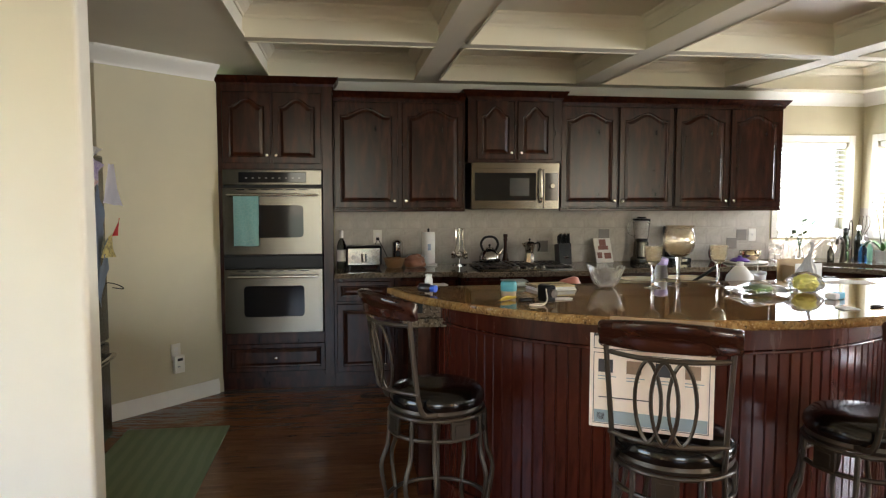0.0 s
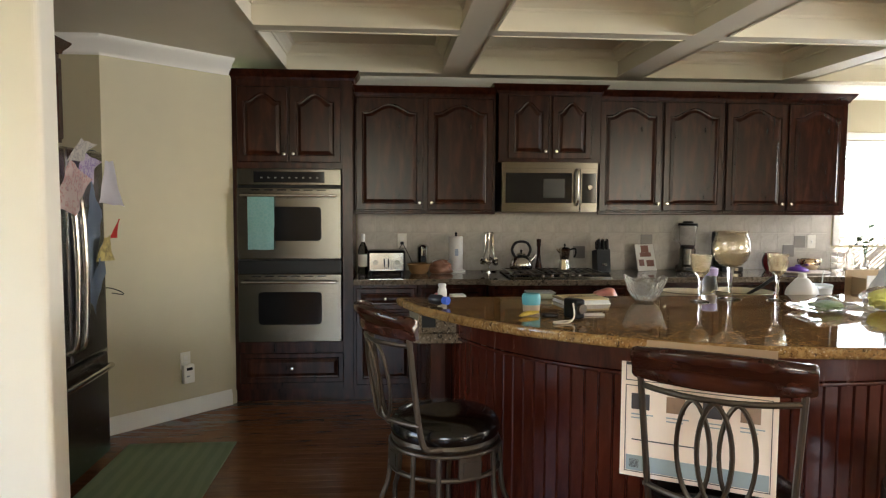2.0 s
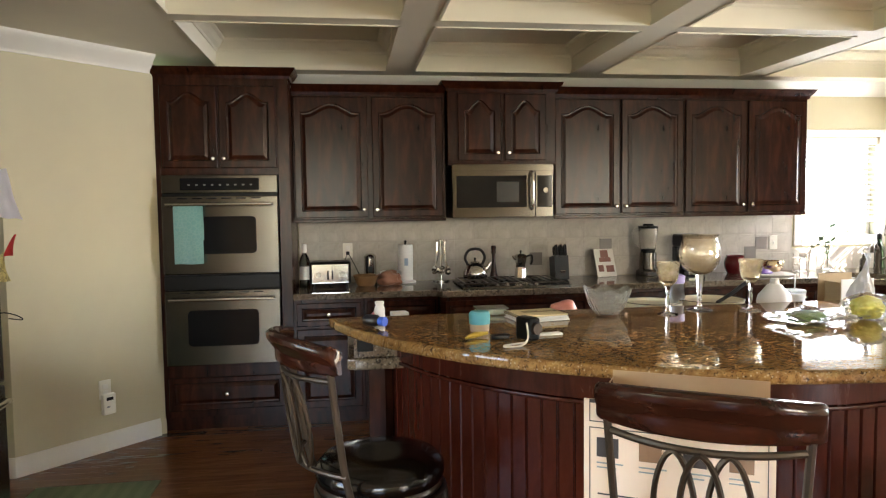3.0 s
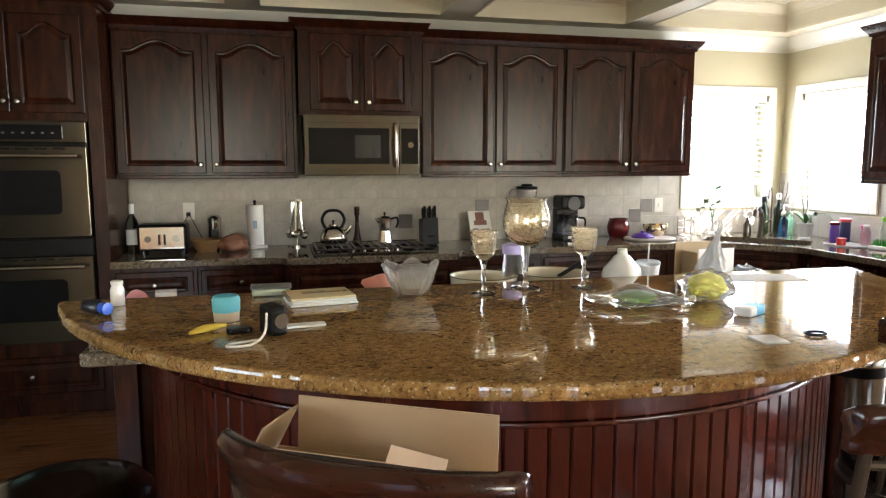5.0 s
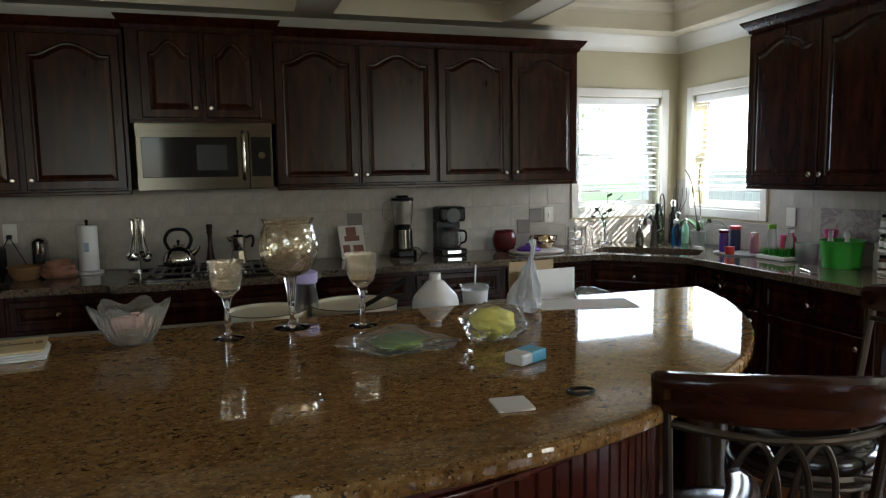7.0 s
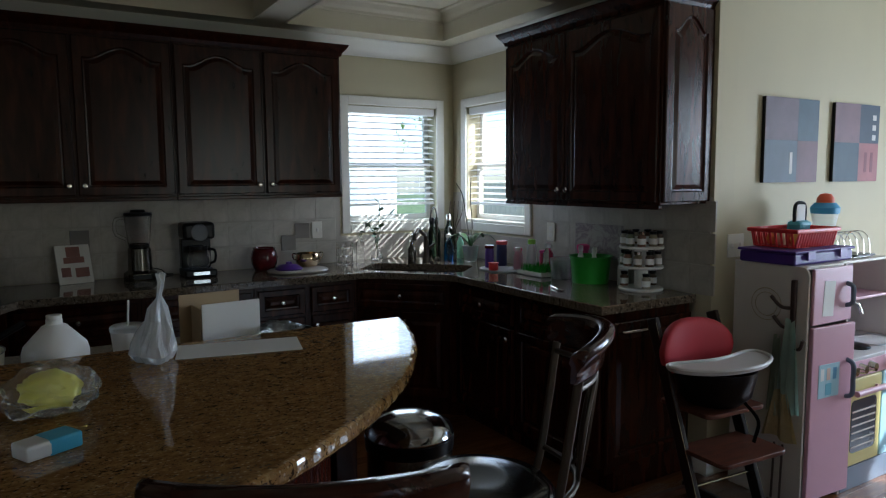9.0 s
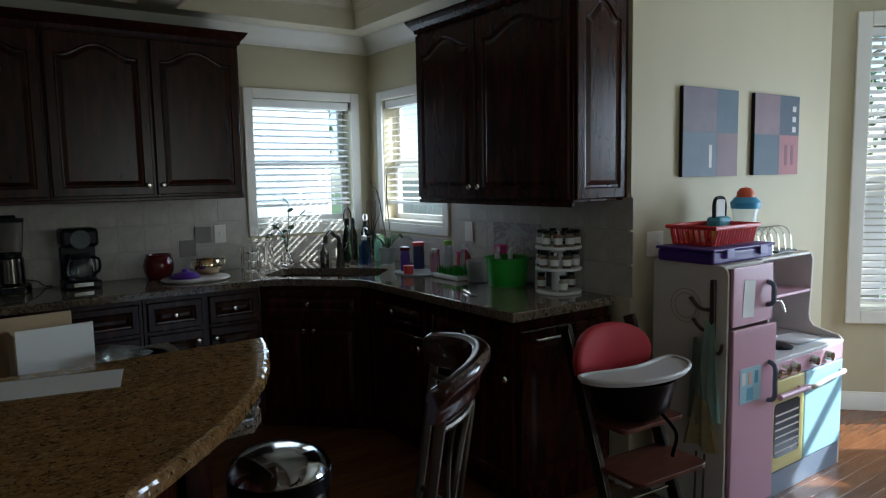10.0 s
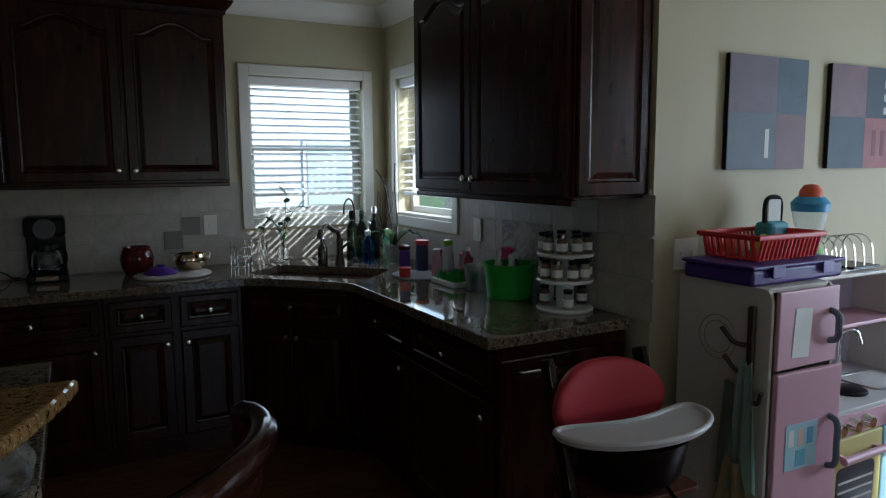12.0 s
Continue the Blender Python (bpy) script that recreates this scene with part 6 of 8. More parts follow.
def spice_rack(x, y):
    s = thing("spice_carousel", "white three-tier revolving spice rack with jars", "spice rack", x, y, TOP)
    part("spindle", lathe([(0, 0.01), (0.035, 0.01), (0.035, 0.235), (0, 0.236)], 20), WHITE, s, "", True)
    for z in (0.0, 0.115, 0.22):
        part("tier", lathe([(0, z), (0.112, z), (0.116, z + 0.008), (0.112, z + 0.014), (0, z + 0.012)], 36), WHITE, s, "round white shelf", True)
    k = 0
    fills = [(0.20, 0.16, 0.09), (0.10, 0.065, 0.035), (0.32, 0.29, 0.22), (0.14, 0.15, 0.07), (0.18, 0.09, 0.05)]
    mats = [painted("spice", c, 0.5, 0.2, 90) for c in fills]
    for tier, z in enumerate((0.016, 0.131, 0.236)):
        for i in range(9):
            k += 1
            if tier == 0 and i % 3:
                continue
            a = 2 * math.pi * i / 9 + tier * 0.2
            j = part("jar", lathe([(0, 0), (0.021, 0), (0.022, 0.05), (0.016, 0.058), (0.016, 0.062), (0, 0.062)], 14), mats[k % 5], s, "", True)
            j.matrix_basis = pose(0.088 * math.cos(a), 0.088 * math.sin(a), z)
            part("jar_lid", lathe([(0.018, 0.0625), (0.019, 0.078), (0, 0.08)], 14), BLACK if k % 3 else SILVER, j, "", True)
            part("jar_label", lathe([(0.0222, 0.012), (0.0226, 0.012), (0.0226, 0.042), (0.0222, 0.042)], 14), PAPER, j)


spice_rack(4.90, 4.02)
wall_outlet(5.017, 4.89, 1.18, -90, "white outlet on the side backsplash")
mu = thing("tile_mural", "purple grape mural painted on backsplash tiles", "mural", 5.0175, 4.66, 1.05, -90, kind="structure")
mm, nt_, bb = principled("grape_mural", 0.4)
nv = noise_tex(nt_, coords(nt_), 14, 4, 0.6, 1.2)
link(nt_, ramp(nt_, nv, [(0.42, (0.38, 0.35, 0.31)), (0.55, (0.22, 0.17, 0.19)), (0.62, (0.33, 0.29, 0.27)), (0.74, (0.40, 0.37, 0.325))]), bb.inputs["Base Color"])
part("face", boxed(0, -0.003, 0, 0.40, 0, 0.2, 0.001), mm, mu)

# ---- things on the island ----
BAR, LOW = 1.081, 0.931


def goblet(x, y, h, r, label, globe=False):
    g = thing("goblet", label, "glass", x, y, BAR)
    if globe:
        prof = [(0, 0), (0.05, 0), (0.05, 0.003), (0.012, 0.012), (0.007, 0.03), (0.009, 0.07), (0.012, 0.10), (0.018, 0.143), (0.044, 0.153), (0.068, 0.176), (0.079, 0.212), (0.079, 0.242), (0.071, 0.275), (0.065, 0.291), (0.072, 0.304), (0.0695, 0.304), (0.0625, 0.291), (0.0685, 0.274), (0.0763, 0.242), (0.0763, 0.213), (0.066, 0.179), (0.042, 0.157), (0, 0.15)]
    else:
        prof = [(0, 0), (0.04, 0), (0.04, 0.003), (0.01, 0.010), (0.006, 0.03), (0.010, 0.055), (0.006, 0.07), (0.009, 0.095), (0.014, 0.11), (0.034, 0.13), (0.042, 0.16), (0.043, 0.185), (0.047, 0.205), (0.045, 0.205), (0.041, 0.185), (0.039, 0.16), (0.031, 0.134), (0, 0.118)]
    cut_at = 7 if globe else 8
    part("stem", lathe(prof[:cut_at + 1] + [(0, prof[cut_at][1])], 32), GLASS, g, "clear glass stem and foot", True)
    part("bowl", lathe(prof[cut_at:], 48), SMOKE, g, "gold-tinted crackle glass bowl", True)


SMOKE = glass("crackle_glass", (0.95, 0.89, 0.76), 0.03, 1.42)
PRESSED = glass("pressed_glass", (0.97, 0.98, 0.95), 0.01, 1.45)
PRESSED.node_tree.nodes["Principled BSDF"].inputs["Transmission Weight"].default_value = 0.9
_nt = SMOKE.node_tree
_vo = _nt.nodes.new("ShaderNodeTexVoronoi")
_vo.inputs["Scale"].default_value = 70.0
link(_nt, coords(_nt), _vo.inputs["Vector"])
bump(_nt, _nt.nodes["Principled BSDF"], _vo.outputs["Distance"], 0.5, 0.003)
_nt.nodes["Principled BSDF"].inputs["Transmission Weight"].default_value = 0.95
_nt.nodes["Principled BSDF"].inputs["Metallic"].default_value = 0.12
goblet(1.52, 3.21, 0.205, 0.045, "clear stemmed glass goblet on the bar")
goblet(1.69, 3.28, 0.31, 0.085, "tall smoky globe glass on the bar", True)
goblet(1.88, 3.23, 0.205, 0.045, "clear stemmed glass goblet on the bar")


def fluted_bowl(x, y):
    b = thing("glass_bowl", "clear pressed-glass bowl with scalloped fluted rim", "bowl", x, y, BAR)

    def wave(a, r, z):
        return r * (1 + 0.024 * math.sin(24 * a)) + (0.008 * math.sin(6 * a) if z > 0.075 else 0)
    bm = lathe([(0, 0), (0.033, 0), (0.044, 0.006), (0.061, 0.026), (0.074, 0.052), (0.083, 0.080), (0.091, 0.100), (0.0885, 0.101), (0.0805, 0.080), (0.071, 0.053), (0.058, 0.029), (0.041, 0.010), (0, 0.008)], 192, 0, 0, None, wave)
    for v in bm.verts:
        if v.co.z > 0.06:
            v.co.z += 0.010 * math.sin(6 * math.atan2(v.co.y, v.co.x)) * (v.co.z - 0.06) / 0.04
    part("fluted_wall", bm, PRESSED, b, "", True)


fluted_bowl(1.285, 3.24)


def pan(x, y, r, z, label, spatula=False):
    p = thing("cooking_pot", label, "pot", x, y, z)
    h = 0.145
    # inner floor raised close to the rim to keep shade out of the pot
    part("pot_wall", lathe([(0, 0.0), (r * 0.86, 0.0), (r * 0.92, 0.01), (r, h - 0.006), (r * 1.02, h), (r * 0.985, h - 0.002), (r * 0.955, h * 0.93), (r * 0.85, h * 0.89), (0, h * 0.88)], 48), CREAM, p, "cream enamel", True)
    part("rim_band", tube([(r * 1.01 * math.cos(2 * math.pi * i / 48), r * 1.01 * math.sin(2 * math.pi * i / 48), h) for i in range(48)], 0.0018, 6, None, True), IRON, p, "dark rim", True)
    if spatula:
        sp = thing("spatula", "black spatula resting in the cream pan", "utensil", x + 0.02, y - 0.02, z + 0.130)
        part("handle", tube([(0, 0, 0.0), (0.09, 0.03, 0.035), (0.17, 0.06, 0.075)], [0.008, 0.009, 0.010], 8), BLACK, sp, "", True)


pan(1.64, 3.60, 0.128, LOW, "cream enamel pot on the lower worktop")
pan(1.925, 3.61, 0.143, LOW, "larger cream enamel pot on the lower worktop", True)


def milk_jug(x, y):
    j = thing("milk_jug", "translucent white plastic milk jug", "jug", x, y, LOW)
    j.scale = (0.9, 0.9, 0.95)
    part("body", lathe([(0, 0), (0.075, 0), (0.08, 0.01), (0.084, 0.15), (0.078, 0.172), (0.034, 0.222), (0.022, 0.228), (0.022, 0.24), (0, 0.24)], 24, 0, 0, None, lambda a, r, z: r * (1 + 0.06 * math.cos(4 * a)) if r > 0.06 else r), painted("milky_plastic", (0.78, 0.76, 0.72), 0.35, 0.03, 40), j, "", True)
    part("cap", lathe([(0.0205, 0.2405), (0.021, 0.252), (0, 0.254)], 16), WHITE, j, "", True)


milk_jug(2.185, 3.53)
cp = thing("straw_cup", "white cup with a lid and straw", "cup", 2.375, 3.66, LOW)
part("cup_wall", lathe([(0, 0), (0.034, 0), (0.048, 0.15), (0, 0.15)], 24), WHITE, cp, "", True)
part("lid", lathe([(0.05, 0.151), (0.051, 0.163), (0.045, 0.168), (0, 0.168)], 24), FROST, cp, "", True)
part("straw", tube([(0, 0, 0.168), (0.005, 0.003, 0.24)], 0.003, 8), WHITE, cp, "", True)
bottle(1.77, 3.64, 0.04, 0.26, FROST, painted("lilac_lid", (0.42, 0.36, 0.62), 0.4), "clear water bottle with a lilac lid", "water_bottle", LOW, 0.85)


def notebook(x, y):
    n = thing("notebook", "yellow spiral notebook on a pile of envelopes", "notebook", x, y, BAR, 8)
    for k in range(3):
        part("envelope", boxed(-0.100 + 0.004 * k, -0.078 + 0.003 * k, 0.006 * k, 0.103 - 0.003 * k, 0.075, 0.006 * k + 0.005, 0.001), PAPER, n)
    cov = part("cover", boxed(-0.098, -0.072, 0.018, 0.098, 0.08, 0.024, 0.001), painted("yellow_cover", (0.70, 0.58, 0.32), 0.5, 0.12, 30), n, "worn yellow cover")
    dk = painted("cover_print", (0.22, 0.16, 0.07), 0.5)
    for a, b, c, d in ((-0.05, 0.005, 0.07, 0.022), (-0.05, 0.03, 0.02, 0.037), (0.075, 0.0, 0.09, 0.03)):
        part("print_bar", boxed(a, b, 0.0242, c, d, 0.0246), dk, cov)
    part("spiral", tube([(-0.099 + 0.004 * math.cos(i * 1.2), -0.065 + 0.0011 * i, 0.021 + 0.006 * math.sin(i * 1.2)) for i in range(125)], 0.001, 4), SILVER, n)


notebook(0.995, 3.22)
tj = thing("teal_jar", "small clear jar with a teal lid", "jar", 0.735, 3.01, BAR)
part("jar", lathe([(0, 0), (0.033, 0), (0.035, 0.045), (0, 0.045)], 24), painted("peach_jar", (0.55, 0.42, 0.28), 0.3), tj, "", True)
part("lid", lathe([(0.036, 0.026), (0.037, 0.058), (0.032, 0.068), (0, 0.071)], 24), painted("teal_plastic", (0.10, 0.40, 0.46), 0.45), tj, "", True)
ky = thing("banana_clip", "yellow plastic clip on the bar", "clip", 0.70, 2.875, BAR, 35)
part("clip_body", tube(curve([(-0.05, 0, 0.008), (0, 0.012, 0.010), (0.05, 0.0, 0.012)], 4), [0.004, 0.006, 0.008, 0.009, 0.010, 0.009, 0.008, 0.006, 0.005], 8), painted("yellow_plastic", (0.62, 0.45, 0.06), 0.4), ky, "", True)
kf = thing("key_fob", "black car key fob on the bar", "key", 0.775, 2.86, BAR, 10)
part("fob", prism(rounded_rect(-0.032, -0.016, 0.032, 0.016, 0.014), 0, 0.014, 0.004), BLACK, kf)
cm = thing("compact_camera", "small black camera with a pale wrist strap", "camera case", 0.858, 2.83, BAR, 25)
part("case", boxed(-0.022, -0.038, 0, 0.022, 0.038, 0.074, 0.009), BLACK, cm)
part("lens_ring", rotated(lathe([(0, 0.012), (0.018, 0.012), (0.02, 0), (0, 0)], 18), pose(0, -0.038, 0.040, 90, 0, 0)), IRON, cm, "", True)
part("wrist_strap", tube(curve([(-0.03, -0.03, 0.06), (-0.05, -0.06, 0.02), (-0.09, -0.08, 0.004), (-0.14, -0.07, 0.004), (-0.13, -0.05, 0.004), (-0.06, -0.06, 0.006)], 5), 0.0032, 6), painted("pale_strap", (0.6, 0.55, 0.48), 0.7), cm, "pale cord strap", True)
sl_ = thing("folded_paper", "narrow folded white paper strip", "paper", 0.93, 2.89, BAR, 6)
part("strip", boxed(-0.06, -0.018, 0, 0.06, 0.018, 0.006, 0.001), PAPER, sl_)
lid_ = thing("food_container", "clear plastic food container with green contents", "container", 0.85, 3.37, BAR)
part("tub", boxed(-0.06, -0.04, 0, 0.06, 0.035, 0.022, 0.008), painted("pale_green_plastic", (0.55, 0.62, 0.48), 0.3), lid_)
part("lid", boxed(-0.065, -0.044, 0.0225, 0.065, 0.039, 0.03, 0.006), FROST, lid_)
bt = thing("fallen_bottle", "dark small bottle with blue cap lying on the bar", "bottle", 0.34, 3.22, BAR, -42)
part("body", rotated(lathe([(0, 0.03), (0.020, 0.032), (0.0225, 0.08), (0.013, 0.095), (0, 0.095)], 20), pose(0, -0.02, 0.0245, 0, 90, 0)), painted("navy_bottle", (0.008, 0.009, 0.014), 0.3), bt, "", True)
part("cap", rotated(lathe([(0.016, 0.096), (0.017, 0.12), (0, 0.121)], 16), pose(0, -0.02, 0.0245, 0, 90, 0)), BLUE, bt, "bright blue cap", True)
bottle(0.405, 3.30, 0.02, 0.075, WHITE, WHITE, "small white pill bottle on the bar", "bottle", BAR, 0.75)
pk = thing("pink_bag", "crumpled pink plastic bag on the lower worktop", "bag", 0.41, 3.57, LOW)
bmp = bmesh.new()
bmesh.ops.create_icosphere(bmp, subdivisions=3, radius=0.043)
for v in bmp.verts:
    v.co *= 1 + 0.16 * noise.noise(v.co * 25)
    v.co.z = max(0, v.co.z + 0.075) * 1.25
part("film", bmp, painted("pink_film", (0.75, 0.35, 0.42), 0.3), pk, "", True)
wc = thing("white_box", "small white carton on the lower worktop", "box", 0.50, 3.57, LOW, 8)
part("carton_body", boxed(-0.034, -0.03, 0, 0.034, 0.03, 0.140, 0.002), PAPER, wc)
rb = thing("red_wrapper", "crumpled red and white snack wrapper", "wrapper", 1.24, 3.62, LOW)
bmp = bmesh.new()
bmesh.ops.create_icosphere(bmp, subdivisions=3, radius=0.054)
for v in bmp.verts:
    v.co *= 1 + 0.4 * noise.noise(v.co * 21 + Vector((3, 1, 0)))
    v.co = Vector((v.co.x * 1.1, v.co.y * 0.6, max(0, v.co.z * 0.75 + 0.115)))
part("film", bmp, painted("red_film", (0.72, 0.28, 0.22), 0.3, 0.45, 14), rb, "", True)


def film_bag(name, label, x, y, sx, sy, sz, inner, seed, peak=0.0, z=BAR):
    """A see-through crumpled bag with coloured contents."""
    b = thing(name, label, "bag", x, y, z)
    for part_name, k, m in (("filling", 0.62, inner), ("film", 1.0, FILM)):
        bm = bmesh.new()
        bmesh.ops.create_icosphere(bm, subdivisions=4, radius=1.0)
        for v in bm.verts:
            d = 1 + 0.22 * noise.noise(v.co * 2.3 + Vector((seed, 0, 0))) + 0.10 * noise.noise(v.co * 7 + Vector((0, seed, 0)))
            c = v.co * d * k
            spike = 1 + (0.5 * max(0, math.cos(2 * math.atan2(c.y, c.x) + seed)) if part_name == "film" else 0) * (1 - abs(v.co.z))
            v.co = Vector((c.x * sx * spike, c.y * sy * spike, 0.001 + max(0.0, (c.z + 0.85) * sz * 0.5) + (peak * max(0, v.co.z) ** 4 if part_name == "film" else 0)))
        part(part_name, bm, m, b, "", True)


FILM = glass("clear_film", (0.97, 0.98, 0.96), 0.06, 1.08)
_b = FILM.node_tree.nodes["Principled BSDF"]
_b.inputs["Transmission Weight"].default_value = 0.9
GREENS = painted("salad_leaf", (0.13, 0.22, 0.05), 0.5, 0.85, 70, 0.9)
film_bag("salad_bag", "clear plastic bag of green herbs on the bar", 1.905, 2.93, 0.10, 0.085, 0.045, GREENS, 1.0, 0.02)
film_bag("lemon_bag", "clear bag of yellow lemons on the bar", 2.16, 2.95, 0.082, 0.07, 0.10, painted("lemon_skin", (0.78, 0.72, 0.10), 0.4, 0.12, 10, 0.1), 4.0)


def tall_bag(x, y):
    b = thing("standing_bag", "white translucent plastic bag twisted to a peak", "bag", x, y, BAR)
    def wave(a, r, z):
        return r * (1 + 0.18 * math.sin(3 * a + 9 * z) + 0.1 * math.sin(7 * a))
    bm = lathe([(0, 0), (0.036, 0.0), (0.047, 0.02), (0.046, 0.045), (0.036, 0.075), (0.024, 0.10), (0.016, 0.13), (0.010, 0.16), (0.008, 0.195), (0.010, 0.215), (0, 0.218)], 56, 0, 0, None, wave)
    for v in bm.verts:
        lift = min(1, v.co.z / 0.03)
        v.co.x += lift * (0.016 * noise.noise(v.co * 24 + Vector((2, 0, 5))) + 0.006 * noise.noise(v.co * 70)) + 0.5 * v.co.z ** 2
        v.co.y += lift * (0.016 * noise.noise(v.co * 24 + Vector((9, 4, 0))) + 0.006 * noise.noise(v.co * 70 + Vector((3, 3, 3))))
    thin = painted("milky_film", (0.74, 0.75, 0.76), 0.22, 0.06, 20)
    thin.node_tree.nodes["Principled BSDF"].inputs["Transmission Weight"].default_value = 0.45
    part("film", bm, thin, b)


tall_bag(2.39, 3.25)
tp = thing("tissue_pack", "small blue and white tissue pack", "tissue pack", 2.15, 2.735, BAR, 28)
part("pack", boxed(-0.045, -0.025, 0, 0.045, 0.025, 0.026, 0.005), WHITE, tp)
part("printed_band", boxed(-0.01, -0.0255, -0.0003, 0.0455, 0.0255, 0.0266, 0.004), painted("sky_blue_print", (0.10, 0.42, 0.62), 0.4), tp)
cd = thing("card", "blank white card on the bar", "card", 2.005, 2.478, BAR, -6)
part("card_sheet", prism(rounded_rect(-0.034, -0.036, 0.034, 0.036, 0.004), 0, 0.004), PAPER, cd)
hb_ = thing("hair_tie", "black elastic hair tie on the bar", "hair tie", 2.155, 2.495, BAR)
part("loop", tube([(0.026 * math.cos(2 * math.pi * i / 28), 0.018 * math.sin(2 * math.pi * i / 28), 0.004) for i in range(28)], 0.0035, 6, None, True), CORD, hb_, "", True)
pp = thing("paper_sheet", "blank white paper sheet on the bar", "paper", 2.60, 3.27, BAR, -13)
part("sheet", boxed(-0.155, -0.075, 0, 0.155, 0.075, 0.0012), PAPER, pp)
bx = thing("white_carton", "open white box with tan flaps on the lower worktop", "box", 2.66, 3.66, LOW, 5)
part("front", boxed(-0.09, -0.05, 0, 0.09, -0.046, 0.215), PAPER, bx)
part("back", boxed(-0.13, 0.05, 0, 0.06, 0.054, 0.235), painted("kraft_board", (0.42, 0.31, 0.18), 0.8), bx)
part("side", boxed(-0.094, -0.046, 0, -0.0905, 0.05, 0.2), painted("kraft_side", (0.42, 0.31, 0.18), 0.8), bx)
bw = thing("black_bowl", "black bowl under clear plastic wrap", "bowl", 2.87, 3.70, LOW)
part("bowl_wall", lathe([(0, 0), (0.06, 0), (0.085, 0.05), (0.09, 0.085), (0.086, 0.085), (0.08, 0.05), (0, 0.01)], 32), BLACK, bw, "", True)
film_bag("plastic_wrap", "loose clear plastic wrap over a black bowl", 2.81, 3.62, 0.055, 0.045, 0.05, FILM, 7.0, 0.0, LOW + 0.09)

# ---- nook: high chair, play kitchen, pictures ----
TOY_PINK = painted("toy_pink", (0.62, 0.36, 0.44), 0.4, 0.05, 40, 0.03)
TOY_WHITE = painted("toy_cream", (0.66, 0.60, 0.54), 0.45, 0.06, 40, 0.04)
TOY_LILAC = painted("toy_lilac", (0.56, 0.50, 0.62), 0.45, 0.05, 40, 0.03)
TOY_YELLOW = painted("toy_yellow", (0.62, 0.55, 0.22), 0.45, 0.05, 40, 0.03)
TOY_BLUE = painted("toy_blue", (0.33, 0.52, 0.60), 0.45, 0.05, 40, 0.03)
TOY_GREY = painted("toy_grey", (0.14, 0.17, 0.22), 0.4, 0.05, 40, 0.03)
HC_DARK = wood("dark_stained_beech", (0.010, 0.006, 0.005), (0.018, 0.010, 0.008), (0.03, 0.016, 0.011), (4, 4, 0.8), (0.3, 0.45))
BIN_PURPLE = painted("deep_purple_plastic", (0.06, 0.022, 0.20), 0.45, 0.1, 20, 0.02)
HC_RED = painted("red_vinyl", (0.46, 0.028, 0.045), 0.6, 0.06, 200, 0.15)


